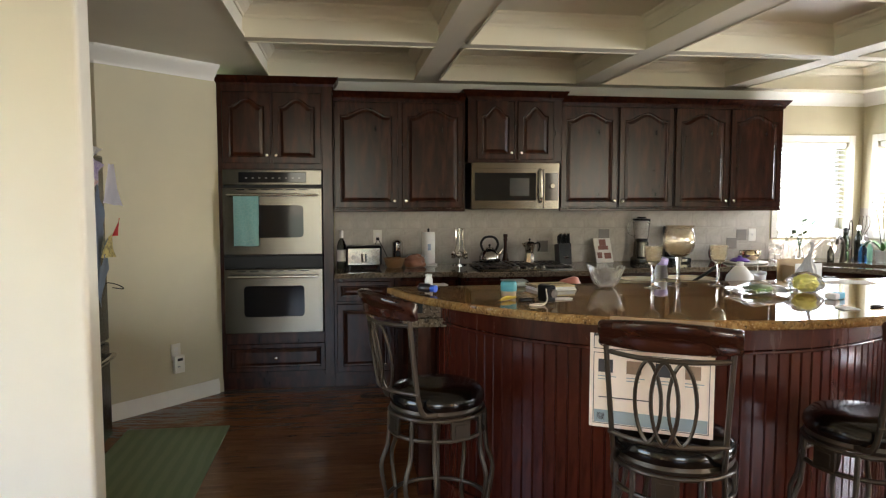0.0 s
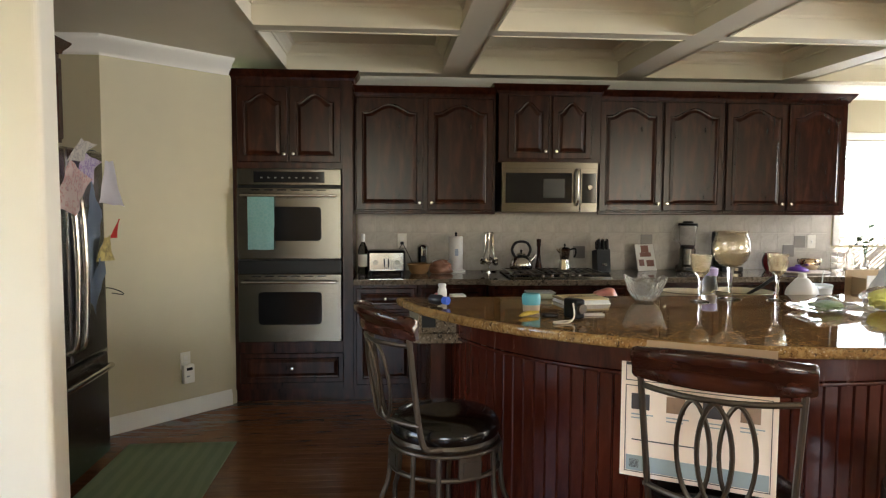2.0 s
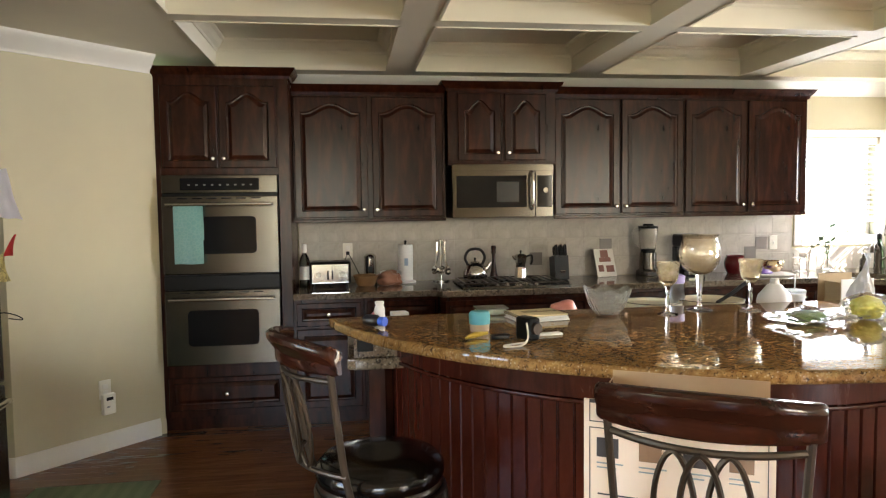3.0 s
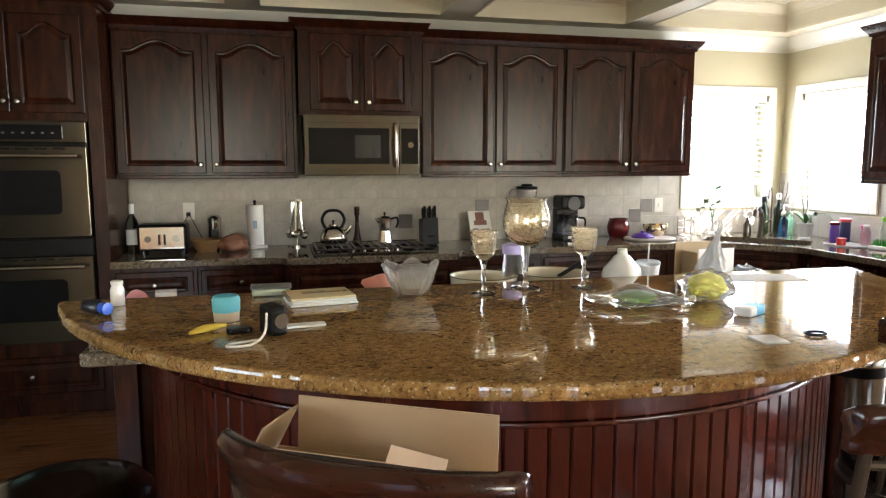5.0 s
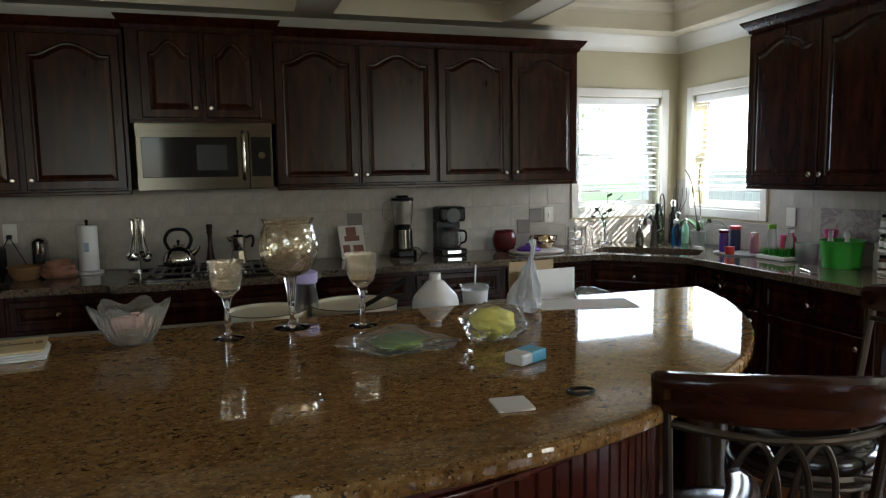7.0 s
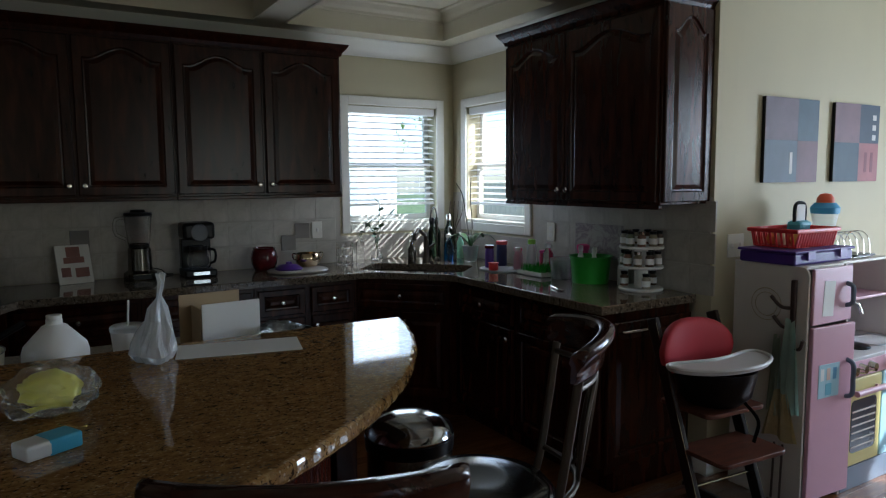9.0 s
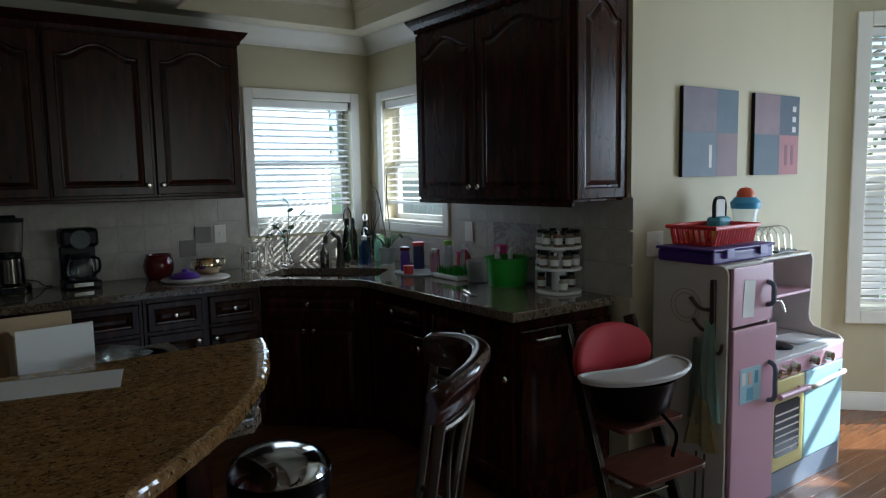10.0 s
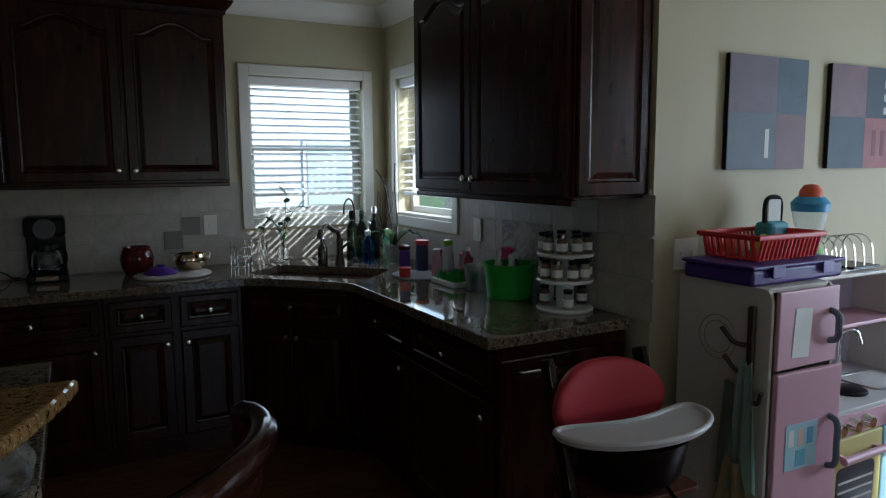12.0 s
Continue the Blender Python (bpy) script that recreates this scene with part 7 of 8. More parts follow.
def high_chair():
    """Stepped wooden high chair with a red back cushion and a white tray; it faces local -y."""
    h = thing("high_chair", "dark wooden high chair with red cushion and grey tray", "high chair", 4.60, 3.38, 0, -4)
    for s in (-1, 1):
        x = 0.18 * s
        up = part("side_upright", rotated(boxed(x - 0.011, -0.028, 0, x + 0.011, 0.028, 0.94, 0.005), pose(0, -0.20, 0.03, -20, 0, 0)), HC_DARK, h)
        part("floor_runner", boxed(x - 0.014, -0.30, 0, x + 0.014, 0.26, 0.055, 0.006), HC_DARK, h)
        # thin silver strip along the upright's outer front edge
        part("edge_strip", rotated(boxed(x + 0.0115 * s - 0.001, -0.027, 0.02, x + 0.0115 * s + 0.001, -0.023, 0.92), pose(0, -0.20, 0.03, -20, 0, 0)), SILVER, up, "thin pale edge strip")
    part("rear_bar", boxed(-0.166, 0.20, 0.02, 0.166, 0.23, 0.05, 0.004), WALNUT, h)
    part("cross_rod", tube([(-0.17, -0.12, 0.25), (0.17, -0.12, 0.25)], 0.006, 8), SILVER, h, "steel rod", True)
    part("footrest", prism(rounded_rect(-0.19, -0.29, 0.19, -0.04, 0.04), 0.385, 0.403, 0.004), WALNUT, h, "reddish plywood foot plate")
    part("seat_plate", prism(rounded_rect(-0.168, -0.19, 0.168, 0.09, 0.03), 0.55, 0.568, 0.004), WALNUT, h, "plywood seat plate")
    part("seat_shell", lathe([(0, 0.575), (0.11, 0.572), (0.15, 0.61), (0.168, 0.70), (0.17, 0.722), (0.164, 0.722), (0.145, 0.62), (0, 0.585)], 32, 0, -0.06), BLACK, h, "black plastic baby seat", True)
    # cushion: a padded rounded shield
    bm = bmesh.new()
    outline = [(math.copysign(0.196 * abs(math.cos(a)) ** 0.75, math.cos(a)) * (1.06 if math.sin(a) < 0 else 0.93 + 0.13 * (1 - math.sin(a))), math.copysign(0.122 * abs(math.sin(a)) ** 0.85, math.sin(a))) for a in [2 * math.pi * i / 32 for i in range(32)]]
    rings = []
    for k, y in [(0.93, 0.03), (1.0, 0.015)] + [(q, -0.008 - 0.034 * (1 - q ** 3) ** 0.6) for q in (1.0, 0.97, 0.9, 0.78, 0.62, 0.44, 0.26, 0.1, 0.02)]:
        rings.append([bm.verts.new((x * k, y + 0.075 - 1.1 * (x * k) ** 2, 0.785 + z * k)) for x, z in outline])
    for a, b in zip(rings, rings[1:]):
        for i in range(32):
            bm.faces.new((a[i], a[(i + 1) % 32], b[(i + 1) % 32], b[i]))
    bm.faces.new(rings[0])
    bm.faces.new(rings[-1])
    bmesh.ops.recalc_face_normals(bm, faces=bm.faces)
    part("back_cushion", bm, HC_RED, h, "padded red back cushion", True)
    # tray: bean shaped with a raised lip
    pts = []
    for i in range(40):
        a = 2 * math.pi * i / 40
        x, y = 0.265 * math.cos(a), 0.165 * math.sin(a)
        if y > 0:
            y = y * 0.62 - 0.105 * (1 - (x / 0.265) ** 2) ** 1.3
        pts.append((x, y - 0.07))
    part("tray", prism(pts, 0.735, 0.752, 0.006), TRAY, h, "pale grey plastic tray")
    lip = tube([(x, y, 0.754) for x, y in pts], 0.009, 8, None, True)
    part("tray_lip", lip, TRAY, h, "", True)
    part("strap", tube(curve([(0.02, -0.2, 0.60), (0.03, -0.26, 0.54), (0.02, -0.25, 0.45)], 4), 0.008, 6, None, False, 0.4), BLACK, h, "black strap")


TRAY = painted("tray_plastic", (0.52, 0.50, 0.49), 0.4, 0.03, 60, 0.02)
high_chair()


def loop_handle(parent, x, z0, z1, y=-0.012, m=TOY_GREY):
    part("handle", tube(curve([(x, 0.0, z0), (x, y - 0.025, z0 + 0.015), (x, y - 0.03, (z0 + z1) / 2), (x, y - 0.025, z1 - 0.015), (x, 0.0, z1)], 5), 0.011, 8), m, parent, "", True)


def play_kitchen():
    k = thing("play_kitchen", "pink and white wooden play kitchen with toy fridge", "play kitchen", 5.07, 3.207, 0, 0)
    d = 0.373
    side = [(0.0, 0.0), (d, 0.0), (d, 1.120), (0.035, 1.120), (0.018, 1.115), (0.006, 1.102), (0.0, 1.08)]
    def upright(x, out=side, w=0.014, m=TOY_WHITE, name="side_panel"):
        # a panel in the y-z plane, its thickness along x
        bm = prism([(py, pz) for py, pz in out], 0, w, 0.003)
        return part(name, rotated(bm, Matrix(((0, 0, 1, x), (1, 0, 0, 0), (0, 1, 0, 0), (0, 0, 0, 1)))), m, k)
    fw = 0.328
    sidep = upright(0.0)
    worn = painted("crayon_smudge", (0.45, 0.36, 0.22), 0.6, 0.2, 60)
    for cy, cz, rr in ((0.20, 0.93, 0.055), (0.20, 0.93, 0.075)):
        part("crayon_ring", tube([(-0.0012, cy + rr * math.cos(2 * math.pi * i / 30), cz + rr * math.sin(2 * math.pi * i / 30)) for i in range(30)], 0.0018, 4, None, True), worn, sidep, "faint brown crayon ring")
    upright(fw - 0.014)
    part("fridge_top", boxed(0.0145, 0.02, 1.104, fw - 0.0145, d, 1.119, 0.002), TOY_WHITE, k)
    part("fridge_back", boxed(0.0145, d - 0.01, 0.03, fw - 0.0145, d - 0.001, 1.0895), TOY_WHITE, k)
    part("fridge_bottom", boxed(0.0145, 0.02, 0.03, fw - 0.0145, d - 0.0105, 0.045), TOY_WHITE, k)
    up = part("fridge_door", boxed(0.016, -0.016, 0.858, fw - 0.004, -0.001, 1.112, 0.005), TOY_PINK, k, "pink upper toy fridge door")
    loop_handle(up, fw - 0.05, 0.925, 1.035, -0.016)
    note = part("paper_note", rotated(boxed(0, 0, 0, 0.085, 0.0012, 0.16), pose(0.085, -0.0178, 0.895, 0, 4, 0)), PAPER, up, "pale paper taped on")
    lo = part("fridge_door", rotated(boxed(0, -0.021, 0.045, fw - 0.018, 0.0, 0.848, 0.005), pose(0.016, -0.001, 0, 0, 0, -3)), TOY_PINK, k, "pink lower toy fridge door, slightly ajar")
    loop_handle(lo, fw - 0.055, 0.50, 0.68, -0.036)
    st = part("sticker", rotated(boxed(0.05, -0.0228, 0.52, 0.20, -0.0212, 0.675), pose(0.016, -0.001, 0, 0, 0, -3)), painted("sticker_blue", (0.42, 0.62, 0.70), 0.5), lo, "pale blue sticker")
    for i in range(3):
        part("sticker_figure", rotated(boxed(0.063 + 0.045 * i, -0.0236, 0.60, 0.088 + 0.045 * i, -0.0229, 0.655), pose(0.016, -0.001, 0, 0, 0, -3)), (PAPER, painted("sticker_peach", (0.7, 0.5, 0.4)), painted("sticker_blue_dark", (0.15, 0.35, 0.55)))[i], st)
    part("sticker_figure", rotated(boxed(0.10, -0.0236, 0.53, 0.145, -0.0229, 0.585), pose(0.016, -0.001, 0, 0, 0, -3)), painted("sticker_teal", (0.18, 0.45, 0.58)), st)
    # stove and sink side
    x0, x1 = fw + 0.006, 1.03
    upright(x1, [(0.0, 0.0), (d, 0.0), (d, 1.09), (0.19, 1.09), (0.170, 1.075), (0.162, 1.05), (0.166, 0.90), (0.172, 0.76), (0.166, 0.725), (0.145, 0.70), (0.06, 0.680), (0.02, 0.672), (0.004, 0.658), (0.0, 0.635)], 0.016, TOY_WHITE)
    part("base_panel", boxed(x0, 0.012, 0.03, x1 - 0.001, d, 0.05), TOY_WHITE, k)
    part("plinth", boxed(x0, 0.0, 0.0, x1 - 0.001, 0.011, 0.115, 0.002), TOY_GREY, k)
    part("back_panel", boxed(x0, d - 0.012, 0.05, x1 - 0.001, d - 0.001, 1.075), TOY_LILAC, k, "lilac back panel")
    sx, sy = x0 + 0.53, 0.150
    ct = part("counter", prism([(x0, -0.008), (x1 - 0.001, -0.008), (x1 - 0.001, d - 0.0125), (x0, d - 0.0125)], 0.640, 0.658, 0.004), painted("toy_counter", (0.62, 0.60, 0.60), 0.35), k, "pale toy counter")
    cut(ct, prism(rounded_rect(sx - 0.13, sy - 0.085, sx + 0.13, sy + 0.085, 0.03), 0.6, 0.7))
    bowl = bmesh.new()
    rings = [[bowl.verts.new((px, py, z)) for px, py in rounded_rect(sx - 0.142 + e, sy - 0.097 + e, sx + 0.142 - e, sy + 0.097 - e, 0.035)] for e, z in ((0.0, 0.6595), (0.004, 0.6625), (0.014, 0.661), (0.022, 0.62), (0.045, 0.585))]
    for ra, rb in zip(rings, rings[1:]):
        for i in range(len(ra)):
            j = (i + 1) % len(ra)
            bowl.faces.new((ra[i], ra[j], rb[j], rb[i]))
    bowl.faces.new(rings[-1])
    part("sink_bowl", bowl, steel("toy_sink_steel", (0.45, 0.46, 0.48), 0.28, (8, 8, 8)), ct, "silver toy sink", True)
    part("burner", lathe([(0, 0.6585), (0.068, 0.6585), (0.070, 0.664), (0.062, 0.670), (0, 0.671)], 28, x0 + 0.29, 0.115), BLACK, ct, "black toy burner", True)
    part("tap", tube(curve([(x0 + 0.49, 0.275, 0.658), (x0 + 0.49, 0.275, 0.79), (x0 + 0.50, 0.265, 0.835), (x0 + 0.535, 0.24, 0.835), (x0 + 0.55, 0.225, 0.78)], 5), 0.009, 10), CHROME, ct, "silver toy tap", True)
    for tx in (0.45, 0.53):
        part("tap_knob", lathe([(0, 0.6585), (0.014, 0.6585), (0.012, 0.685), (0.018, 0.692), (0.016, 0.705), (0, 0.707)], 14, x0 + tx, 0.30), CHROME, ct, "", True)
    pf = part("control_panel", boxed(x0, -0.006, 0.560, x1 - 0.001, 0.011, 0.639, 0.003), TOY_PINK, k, "pink strip with knobs")
    for kx in (0.035, 0.12, 0.205, 0.385, 0.53):
        part("knob", rotated(lathe([(0, 0.03), (0.02, 0.029), (0.026, 0.006), (0.028, 0.0), (0, 0)], 18), pose(x0 + kx, -0.006, 0.600, 90, 0, 0)), SILVER, pf, "round silver knob", True)
    om = x0 + 0.315
    ov = part("oven_door", boxed(x0 + 0.004, -0.010, 0.125, om, 0.006, 0.556, 0.006), TOY_YELLOW, k, "yellow toy oven door")
    wb = prism(rounded_rect(x0 + 0.045, 0.19, om - 0.045, 0.45, 0.025), 0, 0.0016)
    win = part("oven_window", rotated(wb, pose(0, -0.0102, 0, 90, 0, 0)), painted("toy_oven_glass", (0.035, 0.045, 0.06), 0.08), ov, "dark oven window")
    for i in range(6):
        part("rack_bar", boxed(x0 + 0.055, -0.0135, 0.215 + 0.035 * i, om - 0.055, -0.0119, 0.223 + 0.035 * i), TOY_WHITE, win)
    part("oven_handle", tube([(x0 + 0.03, -0.042, 0.495), (om - 0.03, -0.042, 0.495)], 0.014, 12), TOY_PINK, ov, "pink bar handle", True)
    for hx in (x0 + 0.055, om - 0.055):
        part("handle_post", boxed(hx - 0.008, -0.036, 0.487, hx + 0.008, -0.0098, 0.503), TOY_PINK, ov)
    sd = part("cupboard_door", boxed(om + 0.006, -0.010, 0.125, x1 - 0.003, 0.006, 0.556, 0.006), TOY_BLUE, k, "blue toy cupboard door")
    part("door_handle", tube(curve([(om + 0.04, -0.01, 0.475), (om + 0.055, -0.038, 0.485), (om + 0.16, -0.042, 0.50), (x1 - 0.05, -0.038, 0.505), (x1 - 0.035, -0.01, 0.50)], 4), 0.012, 10), TOY_WHITE, sd, "", True)
    part("shelf", boxed(x0, 0.168, 0.88, x1 - 0.001, d - 0.0125, 0.895, 0.004), TOY_PINK, k, "pink shelf")
    part("hutch_top", boxed(x0, 0.172, 1.076, x1 - 0.001, d, 1.09, 0.004), TOY_WHITE, k)
    cp_ = part("carton_print", boxed(x0 + 0.004, 0.18, 0.896, x0 + 0.012, 0.312, 1.074, 0.001), painted("card_mint", (0.55, 0.66, 0.66), 0.5), k, "pale printed card inside the hutch")
    for i in range(3):
        part("print_dot", boxed(x0 + 0.0122, 0.19 + 0.04 * i, 0.915, x0 + 0.0132, 0.212 + 0.04 * i, 0.937), TOY_YELLOW, cp_)


play_kitchen()


def hung_apron():
    a = thing("toy_apron", "toy apron and mesh bag hung on a hook branch", "apron", 5.068, 3.255, 0)
    dark = painted("dark_branch", (0.05, 0.025, 0.018), 0.5)
    part("hook_strip", boxed(-0.02, 0.0, 0.62, -0.001, 0.022, 1.06, 0.004), dark, a, "dark hook strip")
    for z, dy in ((0.93, 0.10), (0.84, 0.085), (0.75, -0.06)):
        part("hook_arm", tube(curve([(-0.012, 0.012, z), (-0.03, dy * 0.6, z + 0.005), (-0.045, dy, z + 0.05)], 4), 0.008, 8), dark, a, "", True)
    for nm, y0, y1, z0, z1, m, s in (("cloth", -0.06, 0.06, 0.45, 0.88, painted("mint_cloth", (0.52, 0.66, 0.58), 0.85, 0.2, 30, 0.3), 1), ("cloth", 0.02, 0.10, 0.44, 0.80, painted("olive_cloth", (0.40, 0.44, 0.33), 0.85, 0.3, 30, 0.3), 2), ("mesh_bag", -0.06, 0.12, 0.33, 0.55, painted("straw_mesh", (0.58, 0.47, 0.24), 0.8, 0.4, 50, 0.5), 3)):
        bm = bmesh.new()
        n = 10
        g = []
        for i in range(n + 1):
            u = i / n
            w = 0.35 + 0.65 * u
            g.append([bm.verts.new((-0.03 - 0.008 * s - 0.012 * math.sin(j * 1.9 + s), (y0 + y1) / 2 + (y1 - y0) / 2 * w * (2 * j / 7 - 1), z1 + (z0 - z1) * u + 0.01 * math.sin(j + s))) for j in range(8)])
        for i in range(n):
            for j in range(7):
                bm.faces.new((g[i][j], g[i + 1][j], g[i + 1][j + 1], g[i][j + 1]))
        bmesh.ops.solidify(bm, geom=bm.faces[:], thickness=0.004)
        part(nm, bm, m, a, "", True)
    for y in (0.02, 0.06):
        part("cord", tube([(-0.035, y, 0.3), (-0.03, y + 0.01, 0.03)], 0.005, 6), dark, a)


hung_apron()


def storage_bin():
    b = thing("storage_bin", "flat purple plastic storage bin on the toy fridge", "bin", 5.05, 3.265, 1.121)
    part("tub", boxed(0, 0, 0, 0.47, 0.28, 0.053, 0.010), BIN_PURPLE, b)
    part("lid", boxed(-0.008, -0.008, 0.0535, 0.478, 0.288, 0.066, 0.006), BIN_PURPLE, b)
    for x in (0.11, 0.37):
        part("latch", boxed(x - 0.03, -0.014, 0.022, x + 0.03, -0.0085, 0.062, 0.003), painted("lilac_latch", (0.11, 0.05, 0.28), 0.4), b)


storage_bin()


def toy_basket():
    b = thing("toy_basket", "red slatted plastic basket of toy food", "basket", 5.14, 3.32, 1.189)
    red = painted("red_basket", (0.62, 0.03, 0.035), 0.4, 0.05, 40)
    w, d, h = 0.32, 0.22, 0.08
    part("floor", boxed(0.01, 0.01, 0, w - 0.01, d - 0.01, 0.006), red, b)
    part("rim", tube([(-0.012, -0.012, h), (w + 0.012, -0.012, h), (w + 0.012, d + 0.012, h), (-0.012, d + 0.012, h)], 0.010, 8, None, True), red, b, "", True)
    n = 15
    for i in range(n):
        x = w * (i + 0.5) / n
        for y, yo in ((0.006, -0.012), (d - 0.006, d + 0.012)):
            part("slat", tube([(x, y, 0.003), (x, yo, h)], 0.0055, 6), red, b)
    for i in range(8):
        y = d * (i + 0.5) / 8
        for x, xo in ((0.006, -0.012), (w - 0.006, w + 0.012)):
            part("slat", tube([(x, y, 0.003), (xo, y, h)], 0.0055, 6), red, b)
    rng = random.Random(2)
    cols = [(0.75, 0.55, 0.12), (0.7, 0.25, 0.05), (0.75, 0.68, 0.5), (0.25, 0.45, 0.1), (0.6, 0.08, 0.06)]
    mats = [painted("toy_food", c, 0.45) for c in cols]
    for i in range(12):
        f = thing("toy_food", "small coloured toy food piece in a red basket", "toy", 5.14 + rng.uniform(0.05, w - 0.05), 3.32 + rng.uniform(0.05, d - 0.05), 1.196, rng.uniform(0, 180), "toy food in the basket")
        part("piece", lathe([(0, 0), (0.022, 0.004), (0.03, 0.03), (0.022, 0.058), (0, 0.066)], 12, 0, 0, None, lambda a, r, z: r * (1 + 0.2 * math.cos(2 * a))), mats[i % 5], f, "", True)


toy_basket()
tt = thing("toy_toaster", "toy toaster with a slice of toast", "toy", 5.44, 3.49, 1.197)
part("body", boxed(-0.055, -0.04, 0, 0.055, 0.04, 0.105, 0.02), painted("toy_teal", (0.08, 0.32, 0.42), 0.4), tt)
part("toast", prism(rounded_rect(-0.038, -0.008, 0.038, 0.008, 0.006), 0.10, 0.185, 0.004), PAPER, tt, "white toast slice")
part("toast_crust", tube(curve([(-0.042, 0, 0.10), (-0.044, 0, 0.16), (-0.026, 0, 0.19), (0.026, 0, 0.19), (0.044, 0, 0.16), (0.042, 0, 0.10)], 5), 0.009, 8), BLACK, tt, "", True)
tb = thing("toy_blender", "toy blender with a red cap and blue lid", "toy", 5.66, 3.49, 1.105)
part("foot", lathe([(0, 0), (0.06, 0), (0.05, 0.07), (0.04, 0.10), (0, 0.1)], 20), painted("toy_lime", (0.3, 0.6, 0.15), 0.4), tb, "", True)
part("jar", lathe([(0.04, 0.101), (0.065, 0.23), (0.06, 0.23), (0.036, 0.105)], 24), FROST, tb, "clear jar", True)
part("collar", lathe([(0.067, 0.225), (0.07, 0.255), (0.05, 0.28), (0, 0.28)], 24), painted("toy_sky", (0.08, 0.35, 0.62), 0.4), tb, "blue lid", True)
part("cap", lathe([(0.043, 0.281), (0.04, 0.305), (0.025, 0.325), (0, 0.33)], 20), painted("toy_orange_red", (0.72, 0.12, 0.05), 0.4), tb, "red cap", True)


def dish_rack():
    r = thing("toy_dish_rack", "small chrome wire dish rack on the toy hutch", "rack", 5.66, 3.42, 1.0915)
    for y in (0.0, 0.14):
        part("wire", tube([(0, y, 0.004), (0.34, y, 0.004)], 0.003, 6), CHROME, r)
    for i in range(6):
        x = 0.02 + 0.06 * i
        part("wire", tube(curve([(x, 0, 0.004), (x, 0.01, 0.09), (x, 0.04, 0.13), (x, 0.10, 0.13), (x, 0.13, 0.09), (x, 0.14, 0.004)], 4), 0.0025, 6), CHROME, r, "", True)
    part("black_tray", boxed(0.16, -0.02, 0.008, 0.34, 0.13, 0.018, 0.004), BLACK, r)


dish_rack()
for i, (px, py) in enumerate(((5.66, 3.50), (5.75, 3.49))):
    c_ = thing("toy_cup", "pink toy cup on the play kitchen shelf" if i else "small orange toy pot on the shelf", "toy", px, py, 0.896)
    part("cup_wall", lathe([(0, 0), (0.025, 0), (0.036, 0.07), (0.032, 0.07), (0.022, 0.006), (0, 0.006)], 20), painted("toy_cup", (0.7, 0.35, 0.25) if i == 0 else (0.65, 0.35, 0.42), 0.4), c_, "", True)


def canvas(x0, x1, label, cells, marks):
    """A stretched canvas on the nook wall in four blocks of colour."""
    c = thing("canvas_print", label, "picture", x0, 3.678, 1.49)
    w, h = x1 - x0, 0.44
    part("stretcher", boxed(0, -0.02, 0, w, -0.001, h, 0.002), BLACK, c, "dark canvas edges")
    for (a, b, e, f), col in cells:
        part("colour_block", boxed(a * w + 0.0003, -0.0225, b * h + 0.0003, e * w - 0.0003, -0.0202, f * h - 0.0003), painted("canvas_paint", col, 0.6, 0.3, 24, 0.3), c)
    for a, b, e, f, col in marks:
        part("painted_mark", boxed(a * w, -0.0235, b * h, e * w, -0.0226, f * h), painted("canvas_mark", col, 0.6), c)


G1, G2, M1, M2 = (0.09, 0.13, 0.17), (0.13, 0.16, 0.20), (0.19, 0.12, 0.14), (0.17, 0.14, 0.17)
canvas(5.38, 5.85, "square canvas in slate blue and mauve blocks", [((0, 0.5, 0.6, 1), M2), ((0.6, 0.5, 1, 1), G1), ((0, 0, 0.6, 0.5), G2), ((0.6, 0, 1, 0.5), M1)], [(0.46, 0.1, 0.51, 0.36, (0.7, 0.68, 0.65))])
canvas(6.01, 6.47, "square canvas with dark slate and rose blocks", [((0, 0.5, 0.55, 1), M1), ((0.55, 0.5, 1, 1), (0.05, 0.07, 0.10)), ((0, 0, 0.55, 0.5), (0.06, 0.09, 0.12)), ((0.55, 0, 1, 0.5), (0.32, 0.12, 0.13))],
       [(0.84, 0.8, 0.92, 0.87, (0.6, 0.58, 0.56)), (0.84, 0.67, 0.92, 0.74, (0.6, 0.58, 0.56)), (0.84, 0.54, 0.92, 0.61, (0.6, 0.58, 0.56)), (0.68, 0.12, 0.74, 0.38, (0.18, 0.06, 0.07)), (0.82, 0.12, 0.88, 0.38, (0.18, 0.06, 0.07))])
wall_outlet(5.20, 3.679, 1.175, 0, "white double light switch on the nook wall", "switch", "double", 0.125, 0.118)
bg = thing("plastic_bag", "crumpled clear plastic bag hanging at the island end", "bag", 3.03, 3.28, 0.945)
bmp = bmesh.new()
bmesh.ops.create_icosphere(bmp, subdivisions=4, radius=0.06)
for v in bmp.verts:
    v.co *= 1 + 0.4 * noise.noise(v.co * 30)
    v.co = Vector((v.co.x * 0.8, v.co.y * 0.8, v.co.z * 0.9 + 0.02))
part("film", bmp, FILM, bg, "", True)


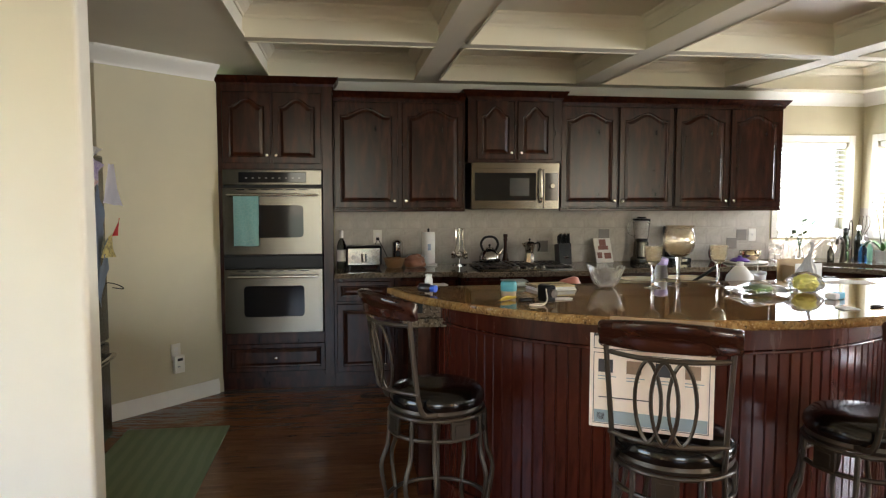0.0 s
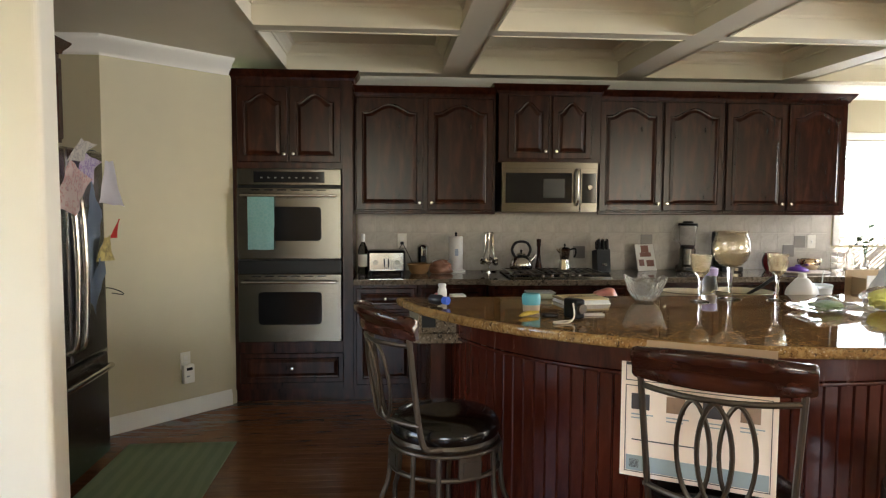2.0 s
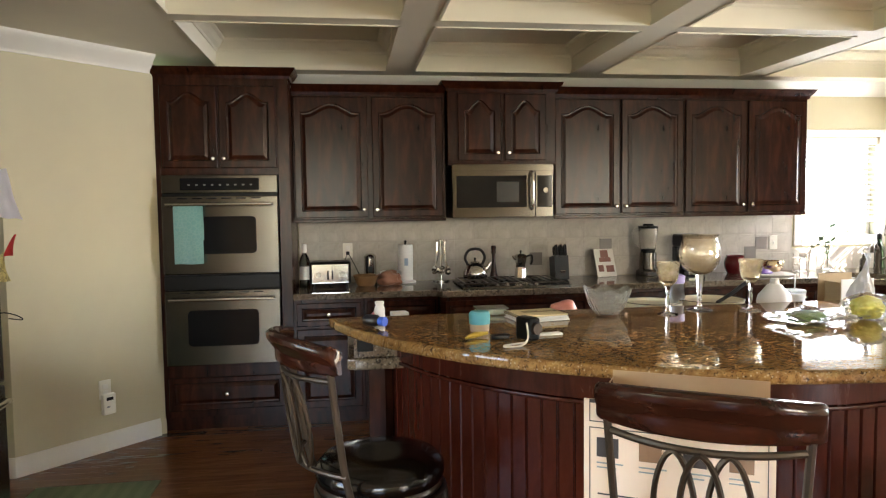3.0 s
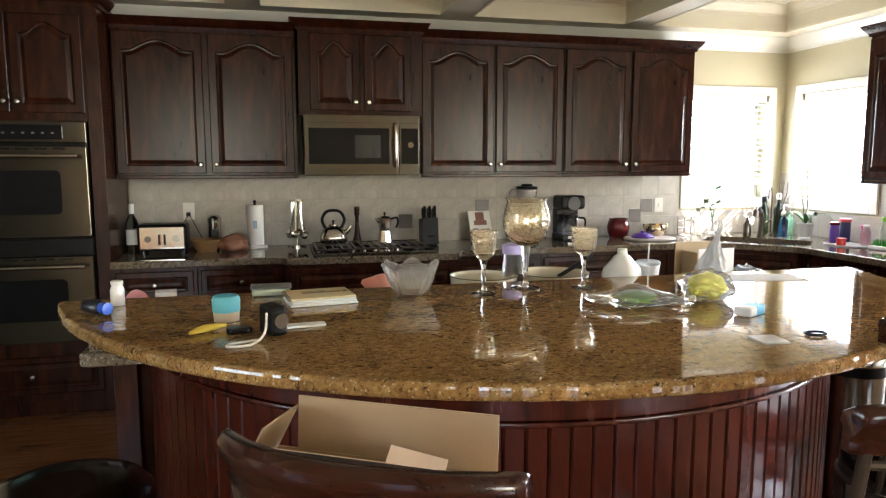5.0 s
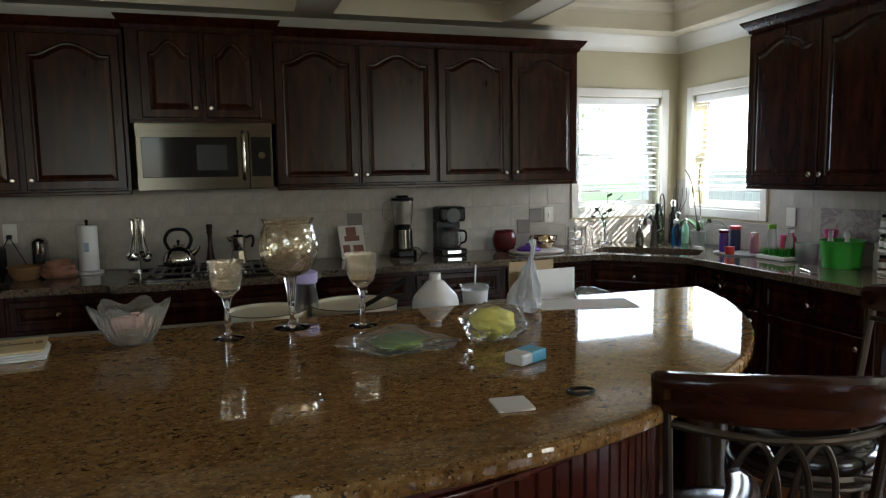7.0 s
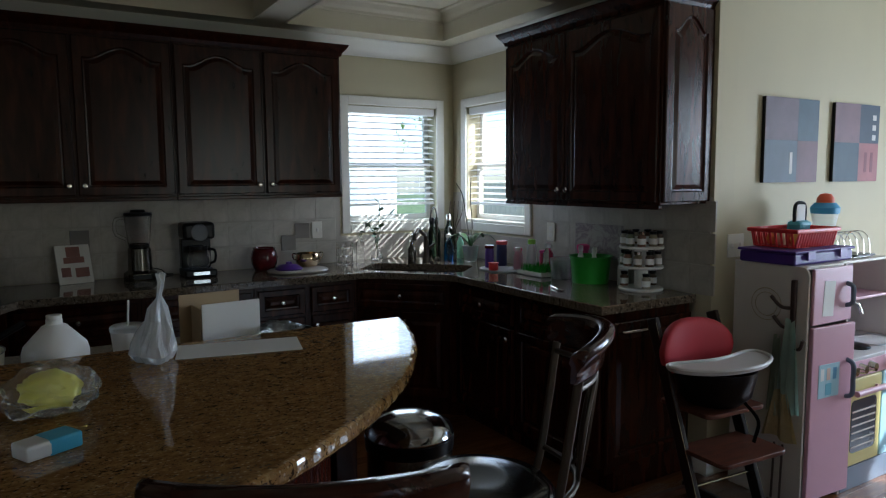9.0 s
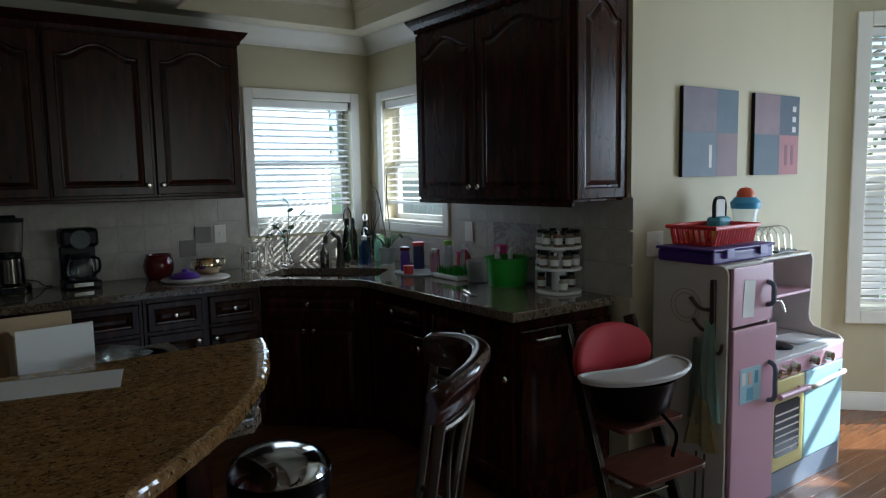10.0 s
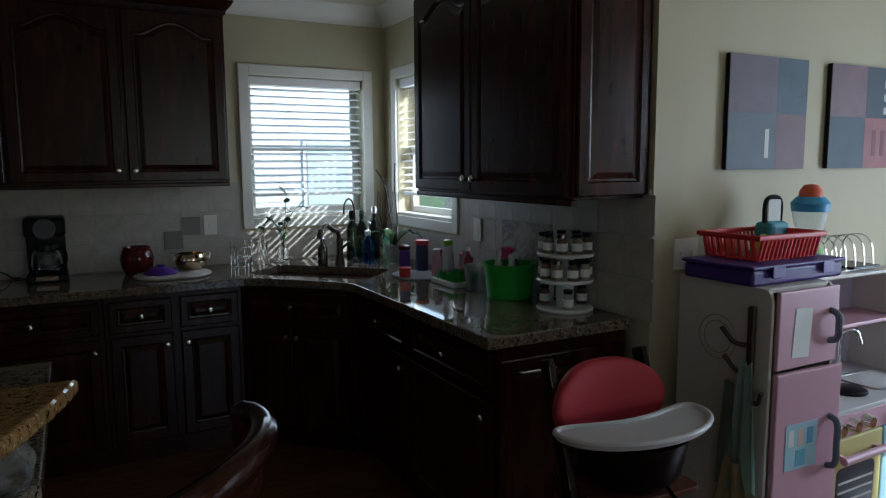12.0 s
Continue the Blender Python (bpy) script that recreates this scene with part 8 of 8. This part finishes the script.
def floor_film():
    """A crumpled clear splash sheet on the floor below the high chair."""
    t = thing("splash_sheet", "crumpled clear plastic sheet on the floor", "plastic sheet", 4.62, 3.3, 0.002)
    bm = bmesh.new()
    n = 26
    g = [[bm.verts.new((-0.5 + i / n, -0.4 + 0.8 * j / n, 0.004 + 0.035 * abs(noise.noise(Vector((i * 0.31, j * 0.37, 2.0)))))) for j in range(n + 1)] for i in range(n + 1)]
    for i in range(n):
        for j in range(n):
            bm.faces.new((g[i][j], g[i + 1][j], g[i + 1][j + 1], g[i][j + 1]))
    part("film", bm, FILM, t)


floor_film()

# ---- pieces: floor planks and wall tiles ----


def lay_planks():
    floor = thing("floor", "glossy red-brown oak plank floor", "floor", kind="structure")
    rng = random.Random(11)
    w = 0.0825
    meshes = []
    for ln in (0.6, 0.85, 1.1, 1.4, 1.8):
        bm = boxed(0, 0, -0.008, ln, w - 0.0009, 0, 0.0)
        top = [e for e in bm.edges if all(v.co.z > -0.001 for v in e.verts)]
        bmesh.ops.bevel(bm, geom=top, offset=0.0004, segments=1, affect="EDGES")
        me = bpy.data.meshes.new("plank")
        bm.to_mesh(me)
        bm.free()
        me.materials.append(PLANK)
        meshes.append((ln, me))
    verts, faces = [], []
    count = 0
    y = -3.5
    while y < 6.1:
        x = -3.0 - rng.uniform(0, 1.0)
        while x < 8.0:
            ln, me = meshes[rng.randrange(5)]
            near = (-1.6 < x + ln / 2 < 0.9 and 2.9 < y < 5.6) or (2.6 < x + ln / 2 < 7.4 and 2.2 < y < 5.2)
            if near and count < 300:
                o = new("plank", me)
                o.parent = floor
                o.location = (x, y, 0)
                count += 1
            else:
                b = len(verts)
                e = 0.0012
                x1, y1 = x + ln - e, y + w - e
                verts += [(x, y, -0.008), (x1, y, -0.008), (x1, y1, -0.008), (x, y1, -0.008), (x + e, y + e, 0), (x1 - e, y + e, 0), (x1 - e, y1 - e, 0), (x + e, y1 - e, 0)]
                faces += [(b + 4, b + 5, b + 6, b + 7), (b, b + 1, b + 5, b + 4), (b + 1, b + 2, b + 6, b + 5), (b + 2, b + 3, b + 7, b + 6), (b + 3, b, b + 4, b + 7)]
            x += ln
        y += w
    me = bpy.data.meshes.new("far_planks")
    me.from_pydata(verts, [], faces)
    me.materials.append(PLANK_REST)
    o = new("far_planks", me)
    o.parent = floor
    tagged(o, kind="stuff")


def island_random(nt, color, low, high):
    g = nt.nodes.new("ShaderNodeNewGeometry")
    mr = nt.nodes.new("ShaderNodeMapRange")
    mr.inputs["To Min"].default_value, mr.inputs["To Max"].default_value = low, high
    link(nt, g.outputs["Random Per Island"], mr.inputs["Value"])
    hs = nt.nodes.new("ShaderNodeHueSaturation")
    link(nt, mr.outputs["Result"], hs.inputs["Value"])
    link(nt, color, hs.inputs["Color"])
    return hs.outputs["Color"]


PLANK_REST = wood("oak_plank_rest", (0.115, 0.044, 0.017), (0.175, 0.070, 0.027), (0.235, 0.10, 0.041), (0.7, 5, 3), (0.17, 0.28), None, 0.04, 0.2)
_nt = PLANK_REST.node_tree
_b = _nt.nodes["Principled BSDF"]
_src = _b.inputs["Base Color"].links[0].from_socket
link(_nt, island_random(_nt, _src, 0.82, 1.16), _b.inputs["Base Color"])
lay_planks()


def lay_tiles():
    s, gap = 0.152, 0.0022
    bm = boxed(gap / 2, -0.010, gap / 2, s - gap / 2, 0.0, s - gap / 2)
    bmesh.ops.bevel(bm, geom=[e for e in bm.edges if all(v.co.y < -0.009 for v in e.verts)], offset=0.0008, segments=1, affect="EDGES")
    me = bpy.data.meshes.new("tile")
    bm.to_mesh(me)
    bm.free()
    me.materials.append(TILE)
    for name, x, y, turn, u0, u1, holes in (
            ("backsplash", -0.08, 6.10, 0, 0.0, 5.10, [(4.06 + 0.08, 5.02 + 0.08)]),
            ("backsplash", 5.03, 6.09, -90, 0.0, 2.40, [(0.12, 1.01)])):
        b = thing(name, "beige travertine tile backsplash", "backsplash", x, y, 0.931, turn, kind="structure")
        bed = bmesh.new()
        h0, h1 = holes[0]
        for a, c, top in ((u0, h0, 0.49), (h0, h1, 0.185), (h1, u1, 0.49)):
            if c - a > 0.02:
                box(bed, a, -0.0097, 0, c, -0.001, top)
        part("grout_bed", bed, GROUT, b)
        u = u0
        while u < u1 - 0.05:
            for k in range(3):
                if h0 - s * 0.9 < u < h1 and k > 0:
                    continue
                o = new("tile", me)
                o.parent = b
                o.matrix_basis = pose(u, -0.001, k * (s + 0.008))
            u += s


lay_tiles()
